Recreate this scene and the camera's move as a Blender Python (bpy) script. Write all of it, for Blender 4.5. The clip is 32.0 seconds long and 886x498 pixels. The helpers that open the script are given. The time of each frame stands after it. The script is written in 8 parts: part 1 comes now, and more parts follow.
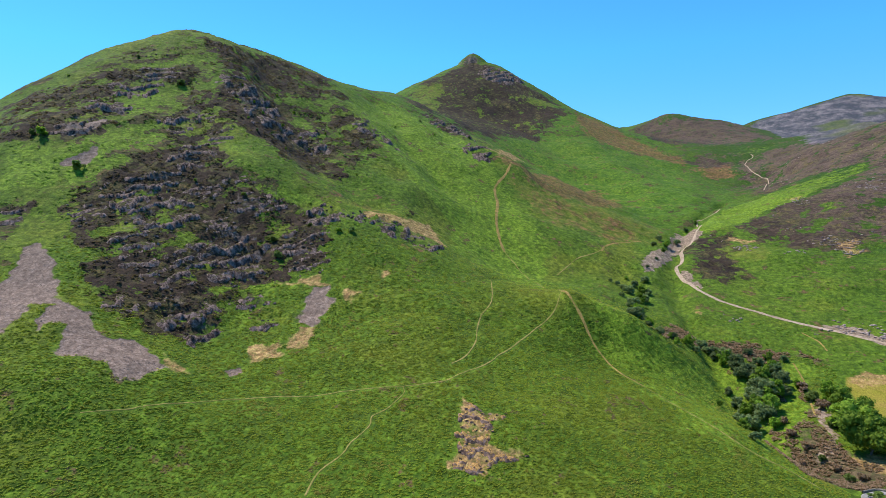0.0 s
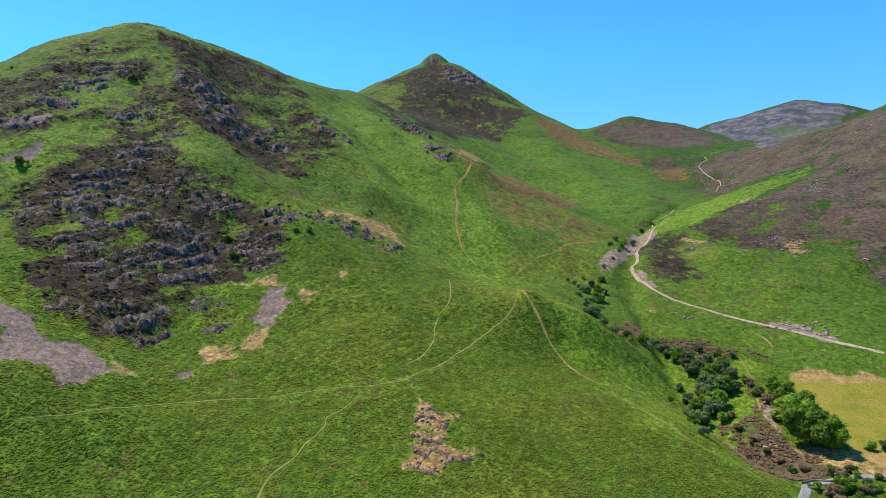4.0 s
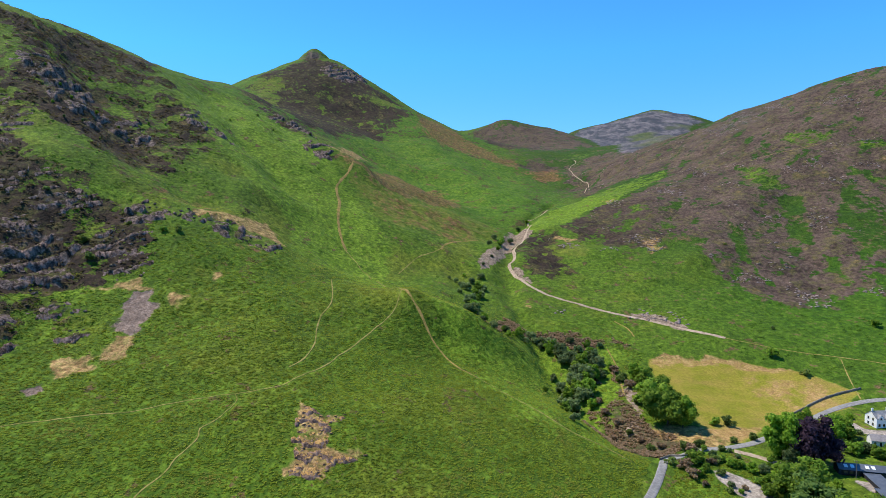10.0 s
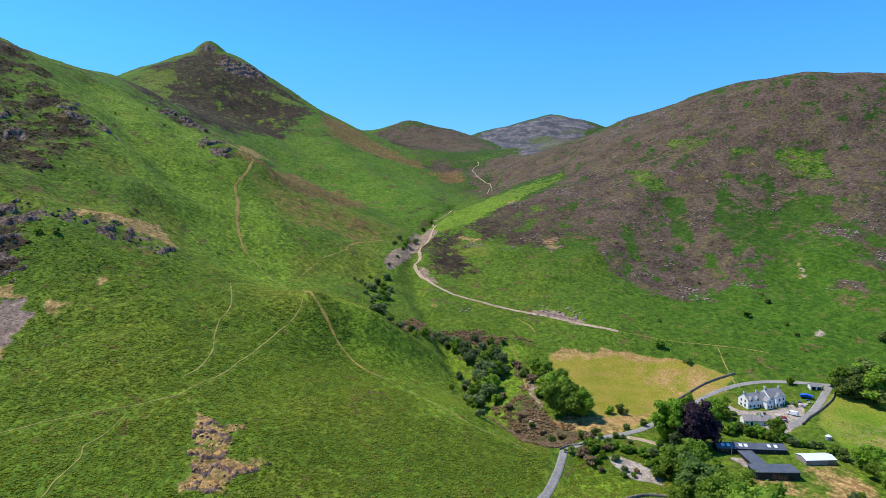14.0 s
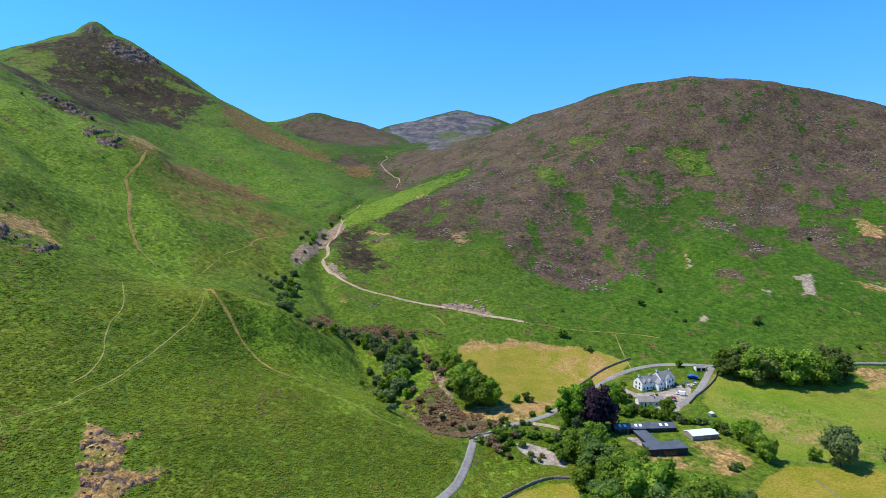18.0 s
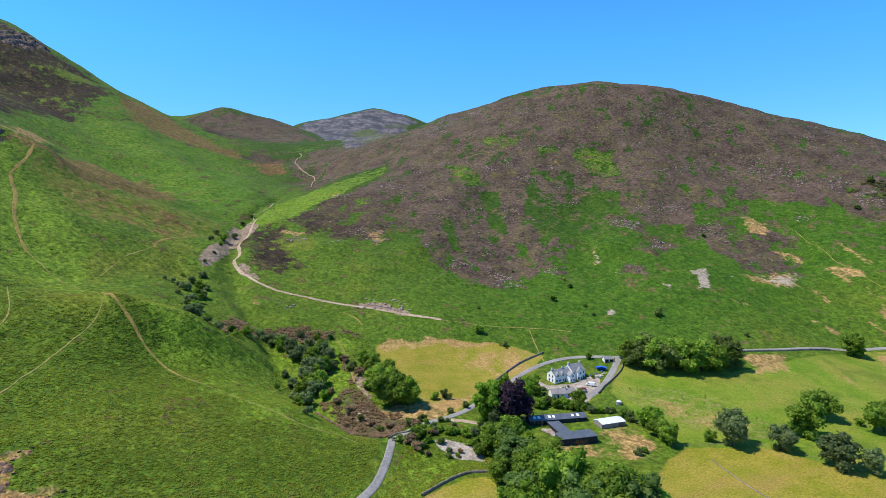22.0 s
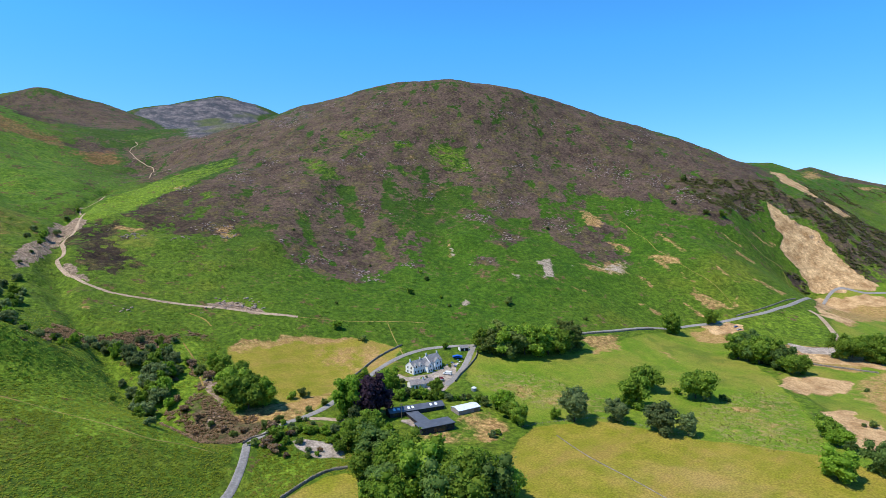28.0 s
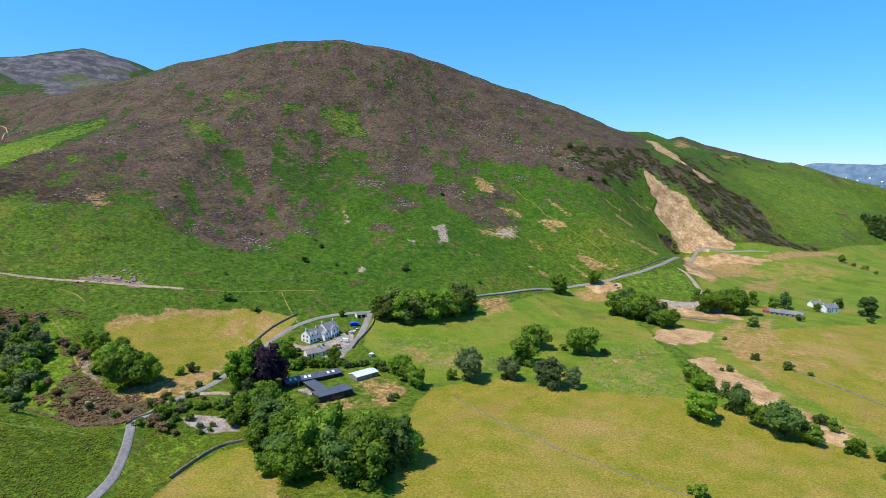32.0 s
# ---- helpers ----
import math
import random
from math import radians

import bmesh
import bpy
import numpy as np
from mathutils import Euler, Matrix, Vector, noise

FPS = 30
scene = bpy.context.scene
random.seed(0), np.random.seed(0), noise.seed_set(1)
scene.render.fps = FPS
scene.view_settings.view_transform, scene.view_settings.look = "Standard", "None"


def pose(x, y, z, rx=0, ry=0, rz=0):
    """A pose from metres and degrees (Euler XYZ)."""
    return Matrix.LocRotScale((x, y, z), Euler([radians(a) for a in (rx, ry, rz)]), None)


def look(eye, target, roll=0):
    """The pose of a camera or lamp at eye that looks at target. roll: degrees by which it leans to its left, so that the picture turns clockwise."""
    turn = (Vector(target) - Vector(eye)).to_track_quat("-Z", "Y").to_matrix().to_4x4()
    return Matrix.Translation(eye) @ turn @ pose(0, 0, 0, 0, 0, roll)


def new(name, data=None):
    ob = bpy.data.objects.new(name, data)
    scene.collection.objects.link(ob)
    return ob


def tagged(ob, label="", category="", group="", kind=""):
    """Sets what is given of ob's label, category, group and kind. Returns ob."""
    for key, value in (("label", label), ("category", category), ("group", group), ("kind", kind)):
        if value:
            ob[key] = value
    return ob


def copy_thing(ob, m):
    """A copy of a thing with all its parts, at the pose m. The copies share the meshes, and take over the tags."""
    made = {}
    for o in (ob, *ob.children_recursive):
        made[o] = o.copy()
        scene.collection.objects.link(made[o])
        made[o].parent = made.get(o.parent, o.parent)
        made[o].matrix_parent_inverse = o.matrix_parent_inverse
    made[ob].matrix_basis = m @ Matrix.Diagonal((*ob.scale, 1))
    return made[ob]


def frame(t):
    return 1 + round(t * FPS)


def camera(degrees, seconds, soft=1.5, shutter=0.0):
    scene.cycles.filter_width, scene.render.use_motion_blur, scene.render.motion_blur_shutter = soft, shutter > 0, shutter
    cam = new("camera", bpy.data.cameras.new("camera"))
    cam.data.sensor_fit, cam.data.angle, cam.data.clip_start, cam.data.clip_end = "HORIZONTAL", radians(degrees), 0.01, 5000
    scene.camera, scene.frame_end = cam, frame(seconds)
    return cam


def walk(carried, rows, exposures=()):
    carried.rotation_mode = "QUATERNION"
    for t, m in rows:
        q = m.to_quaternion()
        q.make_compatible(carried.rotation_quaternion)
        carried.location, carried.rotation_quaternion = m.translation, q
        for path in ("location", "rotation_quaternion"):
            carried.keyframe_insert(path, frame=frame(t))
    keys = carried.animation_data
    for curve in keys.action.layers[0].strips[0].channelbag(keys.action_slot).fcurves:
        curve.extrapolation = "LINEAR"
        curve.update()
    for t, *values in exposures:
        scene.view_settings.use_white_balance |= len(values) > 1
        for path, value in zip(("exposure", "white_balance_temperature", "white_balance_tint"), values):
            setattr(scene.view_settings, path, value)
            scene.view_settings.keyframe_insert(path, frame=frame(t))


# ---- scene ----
# ---- camera ----
cam = camera(73.0, 32.0, 0.7)

PATH = [
    (0.0, pose(0.71, -3.12, 125, 86.18, 0.84, 102.58)),
    (0.5, pose(0.55, -2.43, 125, 86.17, 0.80, 102.41)),
    (1.0, pose(0.43, -1.89, 125, 86.12, 0.76, 102.18)),
    (1.5, pose(0.33, -1.47, 125, 86.12, 0.72, 101.89)),
    (2.0, pose(0.26, -1.15, 125, 86.12, 0.68, 101.49)),
    (2.5, pose(0.20, -0.89, 125, 86.11, 0.64, 101.05)),
    (3.0, pose(0.16, -0.70, 125, 86.12, 0.61, 100.48)),
    (3.5, pose(0.12, -0.54, 125, 86.12, 0.58, 99.78)),
    (5.5, pose(0.05, -0.20, 125, 86.06, 0.46, 96.73)),
    (6.0, pose(0.04, -0.16, 125, 86.06, 0.43, 95.89)),
    (6.5, pose(0.03, -0.12, 125, 86.04, 0.41, 94.97)),
    (7.0, pose(0.02, -0.09, 125, 86.05, 0.38, 94.02)),
    (7.5, pose(0.02, -0.07, 125, 86.02, 0.36, 92.99)),
    (8.0, pose(0.01, -0.06, 125, 86.01, 0.34, 91.93)),
    (8.5, pose(0.01, -0.04, 125, 86.00, 0.32, 90.85)),
    (9.0, pose(0.01, -0.03, 125, 85.98, 0.30, 89.78)),
    (9.5, pose(0.01, -0.03, 125, 85.96, 0.28, 88.80)),
    (10.0, pose(0.00, -0.02, 125, 85.95, 0.26, 87.89)),
    (10.5, pose(0.00, -0.02, 125, 85.94, 0.25, 87.00)),
    (11.0, pose(0.00, -0.01, 125, 85.93, 0.23, 86.12)),
    (11.5, pose(0.00, -0.01, 125, 85.93, 0.21, 85.18)),
    (12.0, pose(0.00, -0.01, 125, 85.94, 0.20, 84.24)),
    (12.5, pose(0.00, -0.01, 125, 85.94, 0.18, 83.06)),
    (13.0, pose(0.00, -0.00, 125, 85.95, 0.17, 81.63)),
    (13.5, pose(0.00, -0.00, 125, 85.95, 0.15, 80.17)),
    (14.0, pose(0.00, -0.00, 125, 85.95, 0.14, 78.86)),
    (14.5, pose(0.00, -0.00, 125, 85.95, 0.12, 77.64)),
    (16.5, pose(0.00, -0.00, 125, 85.42, 0.07, 73.09)),
    (17.0, pose(0.00, -0.00, 125, 85.41, 0.05, 72.15)),
    (17.5, pose(0.00, -0.00, 125, 85.40, 0.04, 71.19)),
    (18.0, pose(0.00, -0.00, 125, 85.41, 0.02, 70.18)),
    (18.5, pose(0.00, -0.00, 125, 85.40, 0.01, 69.16)),
    (19.0, pose(0.00, -0.00, 125, 85.40, -0.01, 68.17)),
    (19.5, pose(0.00, -0.00, 125, 85.39, -0.02, 67.24)),
    (20.0, pose(0.00, -0.00, 125, 85.36, -0.04, 66.33)),
    (20.5, pose(0.00, -0.00, 125, 85.34, -0.06, 65.44)),
    (21.0, pose(0.00, -0.00, 125, 85.32, -0.08, 64.52)),
    (21.5, pose(0.00, -0.00, 125, 85.31, -0.10, 63.46)),
    (22.0, pose(0.00, -0.00, 125, 85.30, -0.12, 62.26)),
    (22.5, pose(0.00, -0.00, 125, 85.27, -0.14, 61.00)),
    (23.0, pose(0.00, -0.00, 125, 85.25, -0.16, 59.70)),
    (23.5, pose(0.00, -0.00, 125, 85.23, -0.18, 58.44)),
    (24.0, pose(0.00, -0.00, 125, 85.23, -0.21, 57.17)),
    (24.5, pose(0.00, -0.00, 125, 85.25, -0.23, 55.89)),
    (25.0, pose(0.00, -0.00, 125, 85.26, -0.26, 54.74)),
    (25.5, pose(0.00, -0.00, 125, 85.25, -0.28, 53.81)),
    (27.5, pose(0.00, -0.00, 125, 85.08, -0.41, 49.90)),
    (28.0, pose(0.00, -0.00, 125, 84.81, -0.44, 48.65)),
    (28.5, pose(0.00, -0.00, 125, 84.41, -0.48, 47.30)),
    (29.0, pose(0.00, -0.00, 125, 83.88, -0.52, 45.92)),
    (29.5, pose(0.00, -0.00, 125, 83.30, -0.56, 44.47)),
    (30.0, pose(0.00, -0.00, 125, 82.71, -0.60, 42.94)),
    (30.5, pose(0.00, -0.00, 125, 82.12, -0.65, 41.36)),
    (31.0, pose(0.00, -0.00, 125, 81.66, -0.69, 39.99)),
    (31.5, pose(0.00, -0.00, 125, 81.67, -0.74, 39.12)),
    (32.0, pose(0.00, -0.00, 125, 81.68, -0.79, 38.67)),
]
walk(cam, PATH, [(0, 0.40), (13, 0.30), (22, 0.34), (32, 0.22)])

# ---- light ----
SUN_HEIGHT, SUN_BEARING = 60, 205
world = bpy.data.worlds.new("sky")
scene.world = world
world.use_nodes = True
sky = world.node_tree.nodes.new("ShaderNodeTexSky")
sky.sky_type, sky.sun_disc = "NISHITA", False
sky.sun_elevation, sky.sun_rotation = radians(SUN_HEIGHT), radians(SUN_BEARING)
sky.altitude, sky.air_density, sky.dust_density, sky.ozone_density = 1800, 0.9, 0.0, 4.0
back = world.node_tree.nodes["Background"]
back.inputs["Strength"].default_value = 0.182
tint = world.node_tree.nodes.new("ShaderNodeMix")
tint.data_type, tint.blend_type = "RGBA", "MULTIPLY"
tint.inputs[0].default_value = 1.0
tint.inputs[7].default_value = (0.31, 0.87, 1.18, 1.0)
# the clear summer air pales evenly towards the horizon
where = world.node_tree.nodes.new("ShaderNodeTexCoord")
height_of = world.node_tree.nodes.new("ShaderNodeSeparateXYZ")
rise_of = world.node_tree.nodes.new("ShaderNodeMapRange")
low_tint = world.node_tree.nodes.new("ShaderNodeMix")
low_tint.data_type = "RGBA"
low_tint.inputs[6].default_value = (0.37, 0.52, 0.74, 1.0)
low_tint.inputs[7].default_value = (0.31, 0.87, 1.18, 1.0)
rise_of.inputs["From Max"].default_value = 0.24
world.node_tree.links.new(where.outputs["Generated"], height_of.inputs[0])
world.node_tree.links.new(height_of.outputs["Z"], rise_of.inputs[0])
world.node_tree.links.new(rise_of.outputs[0], low_tint.inputs[0])
world.node_tree.links.new(low_tint.outputs[2], tint.inputs[7])
world.node_tree.links.new(sky.outputs["Color"], tint.inputs[6])
world.node_tree.links.new(tint.outputs[2], back.inputs["Color"])
sun = new("sun", bpy.data.lights.new("sun", "SUN"))
sun.data.energy, sun.data.angle, sun.data.color = 4.3, radians(0.53), (1.0, 0.95, 0.87)
_b, _h = radians(SUN_BEARING), radians(SUN_HEIGHT)
sun.matrix_world = look((math.sin(_b) * math.cos(_h) * 900, math.cos(_b) * math.cos(_h) * 900, math.sin(_h) * 900), (0, 0, 0))
# landforms in metres: east, north, height above the valley floor
CRAG_FELL_RIDGE = [
    (-454, -519, 227), (-505, -506, 264), (-562, -489, 303), (-637, -445, 338), (-669, -421, 330), (-691, -403, 329),
    (-755, -391, 327), (-879, -361, 321), (-1029, -328, 332),
]
CRAG_FELL_FACE = [
    (-150, -181, 35), (-175, -116, 29), (-190, -45, 28), (-219, -39, 37), (-247, -76, 47), (-218, -184, 57),
    (-223, -243, 79), (-280, -326, 113), (-383, -408, 190), (-273, -185, 59), (-358, -210, 105), (-405, -293, 158),
    (-507, -357, 230), (-387, -162, 114), (-415, -113, 101), (-525, -196, 168), (-619, -282, 232), (-193, -189, 54),
]
CRAG_FELL_SPUR = [
    (-633, -91, 142), (-516, -65, 90), (-715, -82, 174), (-375, -9, 69), (-335, 13, 42), (-310, 32, 34),
    (-364, 27, 55), (-386, -56, 77), (-259, 95, 11), (-271, 85, 14), (-284, 75, 20), (-307, 50, 28),
]
PEAK = [
    (-1660, -287, 535), (-1456, -362, 435), (-1706, -219, 522), (-1687, -99, 446), (-1650, 7, 376), (-1595, 124, 313),
    (-1530, 249, 278), (-1413, 326, 239), (-1334, -208, 325), (-948, -58, 171), (-879, 43, 138), (-1039, 149, 160),
    (-1250, 16, 245), (-560, -15, 94), (-477, -56, 75), (-539, 31, 67), (-1870, 40, 332), (-1930, 150, 287),
    (-1800, 160, 292), (-2080, 60, 319), (-1760, 60, 348),
]
GILL = [
    (-1109, 305, 158), (-1310, 328, 208), (-1645, 428, 276), (-1972, 562, 321), (-898, 199, 128), (-284, 106, 5),
    (-323, 92, 10), (-364, 82, 18), (-420, 82, 34), (-492, 74, 50), (-578, 82, 71), (-728, 118, 98),
]
HEATHER_FELL_RIDGE = [
    (-1431, 597, 293), (-1287, 622, 245), (-1137, 630, 305), (-901, 665, 326), (-789, 700, 318), (-702, 781, 303),
    (-640, 870, 270), (-588, 1023, 247), (-518, 1192, 192), (-471, 1265, 191), (-337, 1462, 147), (-259, 1680, 133),
    (-66, 1699, 70),
]
HEATHER_FELL_FACE = [
    (-773, 517, 223), (-634, 566, 167), (-877, 365, 171), (-825, 242, 135), (-718, 132, 104), (-561, 102, 65),
    (-423, 204, 33), (-377, 281, 24), (-495, 339, 59), (-594, 407, 107), (-378, 466, 53), (-468, 573, 95),
    (-610, 741, 212), (-333, 593, 55), (-425, 748, 128), (-339, 779, 109), (-277, 643, 58), (-1138, 380, 215),
    (-299, 954, 118), (-216, 830, 14), (-231, 1228, 88), (-143, 990, 15), (-102, 1296, 40),
]
VALLEY_FLOOR = [
    (-308, 254, 9), (-361, 196, 12), (-386, 204, 22), (-273, 131, 9), (-181, 216, 2), (-216, 509, 4), (-262, 470, 11),
    (-325, 127, 13), (-223, 84, 6), (-251, 105, 8), (-266, 116, 8), (-312, 294, 12), (-253, 185, 5), (-221, 204, 4),
    (-230, 231, 5), (-219, 179, 4), (-239, 195, 5), (-256, 507, 8), (-241, 795, 6), (-120, 245, 1),
]
VALLEY_REST = [
    (-15, 308, 0), (-33, 520, 0), (-63, 874, -1), (-81, 394, 1), (-39, 1219, -2), (0, 0, 2), (-195, 130, 4),
    (-150, 60, 8), (-100, 150, 2), (-180, 30, 16), (-120, -80, 12), (0, -250, 6), (200, 0, 0), (300, 600, -2),
    (400, -500, 5), (900, 0, 20), (1500, 1200, 60), (1500, -1200, 70), (0, 1600, -6), (500, 1600, -8),
]
VALLEY = VALLEY_FLOOR + VALLEY_REST
BEHIND = [
    (-900, -850, 150), (-550, -900, 90), (-150, -700, 30), (-1500, -900, 180), (-2000, -250, 480), (-2100, -700, 330),
    (-2500, -500, 560), (-3000, -1500, 300), (-1300, 900, 230), (-1000, 1300, 150), (-1500, 1300, 130), (-800, 1700, 60),
    (-300, -500, 110),
]
FAR_FELLS = [
    (-2397, 333, 469), (-2341, 204, 404), (-2387, 504, 435), (-2274, 591, 386), (-2286, 731, 356), (-3662, 1428, 710),
    (-3693, 1254, 667), (-3577, 947, 582), (-3540, 1636, 651), (-2352, 847, 361), (-2900, 200, 364), (-4500, 2100, 620),
    (-3200, 600, 336), (-2600, 1500, 250), (-3500, 3200, 350), (-2200, 2600, 100), (-5200, 500, 700), (-5200, 3500, 500),
    (-5500, -2500, 600), (-4300, 1000, 419),
]
NORTH = [
    (-1074, 3436, 276), (-2400, 3600, 40), (-300, 2600, -20), (300, 3500, -28), (-200, 4600, -30), (600, 4600, -30),
    (-700, 4300, -20), (1500, 4200, 0), (1800, 2600, 40), (-300, 5000, -36), (-100, 5500, -36), (-600, 5400, -34),
    (300, 5400, -32), (-750, 6050, 150), (100, 6150, 170), (900, 6150, 170), (-350, 5800, 20), (3500, 2000, 200),
    (3500, -1500, 300), (1200, -3500, 350), (-1000, -3500, 400), (2800, 6500, 300), (5500, 0, 250), (5500, 5500, 200),
    (5500, -5500, 300), (-5500, -5500, 400), (-5500, 6500, 250), (0, -5500, 300),
]
LANDFORMS = (CRAG_FELL_RIDGE + CRAG_FELL_FACE + CRAG_FELL_SPUR + PEAK + GILL + HEATHER_FELL_RIDGE + HEATHER_FELL_FACE + VALLEY + BEHIND + FAR_FELLS + NORTH)


def lattice(ix, iy, seed):
    h = (ix * 374761393 + iy * 668265263 + seed * 974634777) & 0x7FFFFFFF
    h = ((h ^ (h >> 13)) * 1274126177) & 0x7FFFFFFF
    return (h ^ (h >> 16)) & 0xFFFF


def grain(x, y, seed=0):
    """Gradient noise, about -0.7 to 0.7, one cell a unit."""
    ix, iy = np.floor(x).astype(np.int64), np.floor(y).astype(np.int64)
    fx, fy = x - ix, y - iy
    u, v = fx * fx * fx * (fx * (fx * 6 - 15) + 10), fy * fy * fy * (fy * (fy * 6 - 15) + 10)
    val = []
    for dx, dy in ((0, 0), (1, 0), (0, 1), (1, 1)):
        a = lattice(ix + dx, iy + dy, seed) * (2 * np.pi / 65536)
        val.append(np.cos(a) * (fx - dx) + np.sin(a) * (fy - dy))
    return (val[0] * (1 - u) + val[1] * u) * (1 - v) + (val[2] * (1 - u) + val[3] * u) * v


def cloud(x, y, size, octaves=4, seed=0, gain=0.5):
    total, amp = 0.0, 1.0
    for k in range(octaves):
        total = total + amp * grain(x / size + 17.3 * k, y / size - 9.1 * k, seed + k)
        amp, size = amp * gain, size * 0.5
    return total


def ramp(v, lo, hi):
    v = np.clip((v - lo) / (hi - lo), 0, 1)
    return v * v * (3 - 2 * v)


CP = np.array(LANDFORMS, float)
SOFT = 22.0


def bend(x, y):
    return np.sqrt(x * x + y * y + SOFT * SOFT)


def solve_land():
    n = len(CP)
    a = np.zeros((n + 3, n + 3))
    a[:n, :n] = bend(CP[:, None, 0] - CP[None, :, 0], CP[:, None, 1] - CP[None, :, 1])
    a[:n, n:] = np.c_[np.ones(n), CP[:, :2] / 1000]
    a[n:, :n] = a[:n, n:].T
    return np.linalg.solve(a, np.r_[CP[:, 2], 0, 0, 0])


LAND = solve_land()


def base_height(x, y):
    z = LAND[-3] + LAND[-2] * x / 1000 + LAND[-1] * y / 1000
    for (px, py, _), c in zip(CP, LAND):
        z = z + c * bend(x - px, y - py)
    return z

KNOB = (-1662, -286)
FAR_TOP = (-894, 2864, 243)

BECK = np.array([(-262, 110), (-284, 106), (-323, 92), (-364, 82), (-420, 82), (-492, 74), (-578, 82), (-650, 96), (-728, 118), (-880, 190)], float)


def beck_distance(x, y):
    best = np.full(np.shape(x), 1e9)
    for (ax, ay), (bx, by) in zip(BECK, BECK[1:]):
        ex, ey = bx - ax, by - ay
        t = np.clip(((x - ax) * ex + (y - ay) * ey) / (ex * ex + ey * ey), 0, 1)
        best = np.minimum(best, (x - ax - t * ex) ** 2 + (y - ay - t * ey) ** 2)
    return np.sqrt(best)


# ribs (+) and gullies (-) down the slopes: height and half width in metres, then the line
FOLDS = [
    (7, 15, (-365, -3), (-354, 22), (-367, 54), (-376, 87), (-331, 101)),
    (11, 34, (-633, -392), (-556, -353), (-482, -293), (-417, -244)),
    (-9, 26, (-650, -358), (-577, -301), (-510, -234), (-465, -175)),
    (8, 26, (-703, -296), (-636, -236), (-577, -180), (-538, -136)),
    (-8, 24, (-776, -271), (-657, -190), (-589, -130)),
    (9, 26, (-893, -256), (-854, -187), (-735, -112), (-709, -78)),
    (10, 45, (-959, -104), (-956, -55), (-846, 18), (-709, 64)),
    (-11, 50, (-1030, -88), (-996, -12), (-818, 53), (-676, 84)),
    (9, 45, (-1480, -17), (-1254, 18), (-1035, 86), (-905, 137)),
    (-9, 40, (-1433, -200), (-1291, -109), (-1140, -24)),
    (-7, 30, (-671, 425), (-586, 364), (-497, 336)),
    (6, 32, (-706, 385), (-618, 307), (-560, 265)),
    (-7, 30, (-620, 534), (-528, 456), (-441, 396)),
    (6, 30, (-598, 613), (-524, 529), (-464, 463)),
    (-6, 34, (-535, 725), (-432, 647), (-360, 586)),
    (5, 30, (-777, 324), (-649, 236), (-587, 189)),
]


def fold_height(x, y):
    total = np.zeros(np.shape(x))
    wx, wy = x + 14 * cloud(x, y, 60, 2, 23), y + 14 * cloud(x, y, 60, 2, 29)
    for tall, wide, *line in FOLDS:
        best = np.full(np.shape(x), 1e12)
        for (ax, ay), (bx, by) in zip(line, line[1:]):
            ex, ey = bx - ax, by - ay
            t = np.clip(((wx - ax) * ex + (wy - ay) * ey) / (ex * ex + ey * ey), 0, 1)
            best = np.minimum(best, (wx - ax - t * ex) ** 2 + (wy - ay - t * ey) ** 2)
        total = total + tall * np.exp(-best / (wide * wide))
    return total


def height(x, y):
    """Height of the ground in metres at east x, north y (arrays)."""
    x, y = np.asarray(x, float), np.asarray(y, float)
    z = base_height(x, y)
    fell = ramp(z, 14, 60)
    z = z + fell * (5.0 * cloud(x, y, 120, 3, 3) + 2.4 * cloud(x, y, 44, 2, 11) + 1.0 * cloud(x, y, 22, 3, 7))
    z = z + (1 - fell) * 0.5 * cloud(x, y, 60, 2, 5) + fell * fold_height(x, y)
    # rocky knob on the summit, and folds that run down the slopes
    top = np.hypot(x - KNOB[0], (y - KNOB[1]) * 0.8)
    z = z + 17 * np.clip(1.25 - top / 26, 0, 1) ** 0.7
    # the beck has cut a narrow gully
    away = beck_distance(x + 6 * cloud(x, y, 30, 2, 17), y + 6 * cloud(x, y, 30, 2, 19))
    z = z - 6.5 * np.exp(-(away / 9) ** 2) * ramp(-x, 275, 310)
    far = np.hypot((x - FAR_TOP[0]) * 0.8, y - FAR_TOP[1])
    z = np.maximum(z, FAR_TOP[2] - far * 0.32 - 4 * cloud(x, y, 90, 2, 13))
    return z

# ---- vegetation plan: kind, width of the edge in metres, share of the ground, outline in metres east and north ----
PATCHES = []


def patch(kind, edge, share, *outline):
    PATCHES.append((kind, edge, share, np.array(outline, float)))


patch('lush', 3, 0.75, (-302, -216), (-323, -196), (-333, -164), (-329, -155), (-318, -178), (-301, -205))
patch('lush', 3, 0.7, (-393, -253), (-412, -231), (-425, -197), (-422, -169), (-410, -199), (-397, -233))
patch('lush', 3, 0.6, (-382, -216), (-388, -198), (-376, -200), (-373, -220))
patch('lush', 3, 0.7, (-378, -373), (-419, -369), (-455, -344), (-435, -329), (-387, -328), (-352, -326), (-338, -341), (-354, -365))
patch('lush', 3, 0.6, (-346, -308), (-357, -300), (-332, -284), (-319, -286))
patch('lush', 3, 0.6, (-341, -262), (-349, -251), (-338, -242), (-325, -247))
patch('lush', 3, 0.65, (-298, -195), (-301, -180), (-275, -168), (-276, -182))
patch('lush', 3, 0.6, (-469, -405), (-509, -389), (-515, -362), (-485, -348), (-444, -368))
patch('lush', 3, 0.5, (-566, -383), (-579, -365), (-535, -342), (-506, -345), (-530, -372))
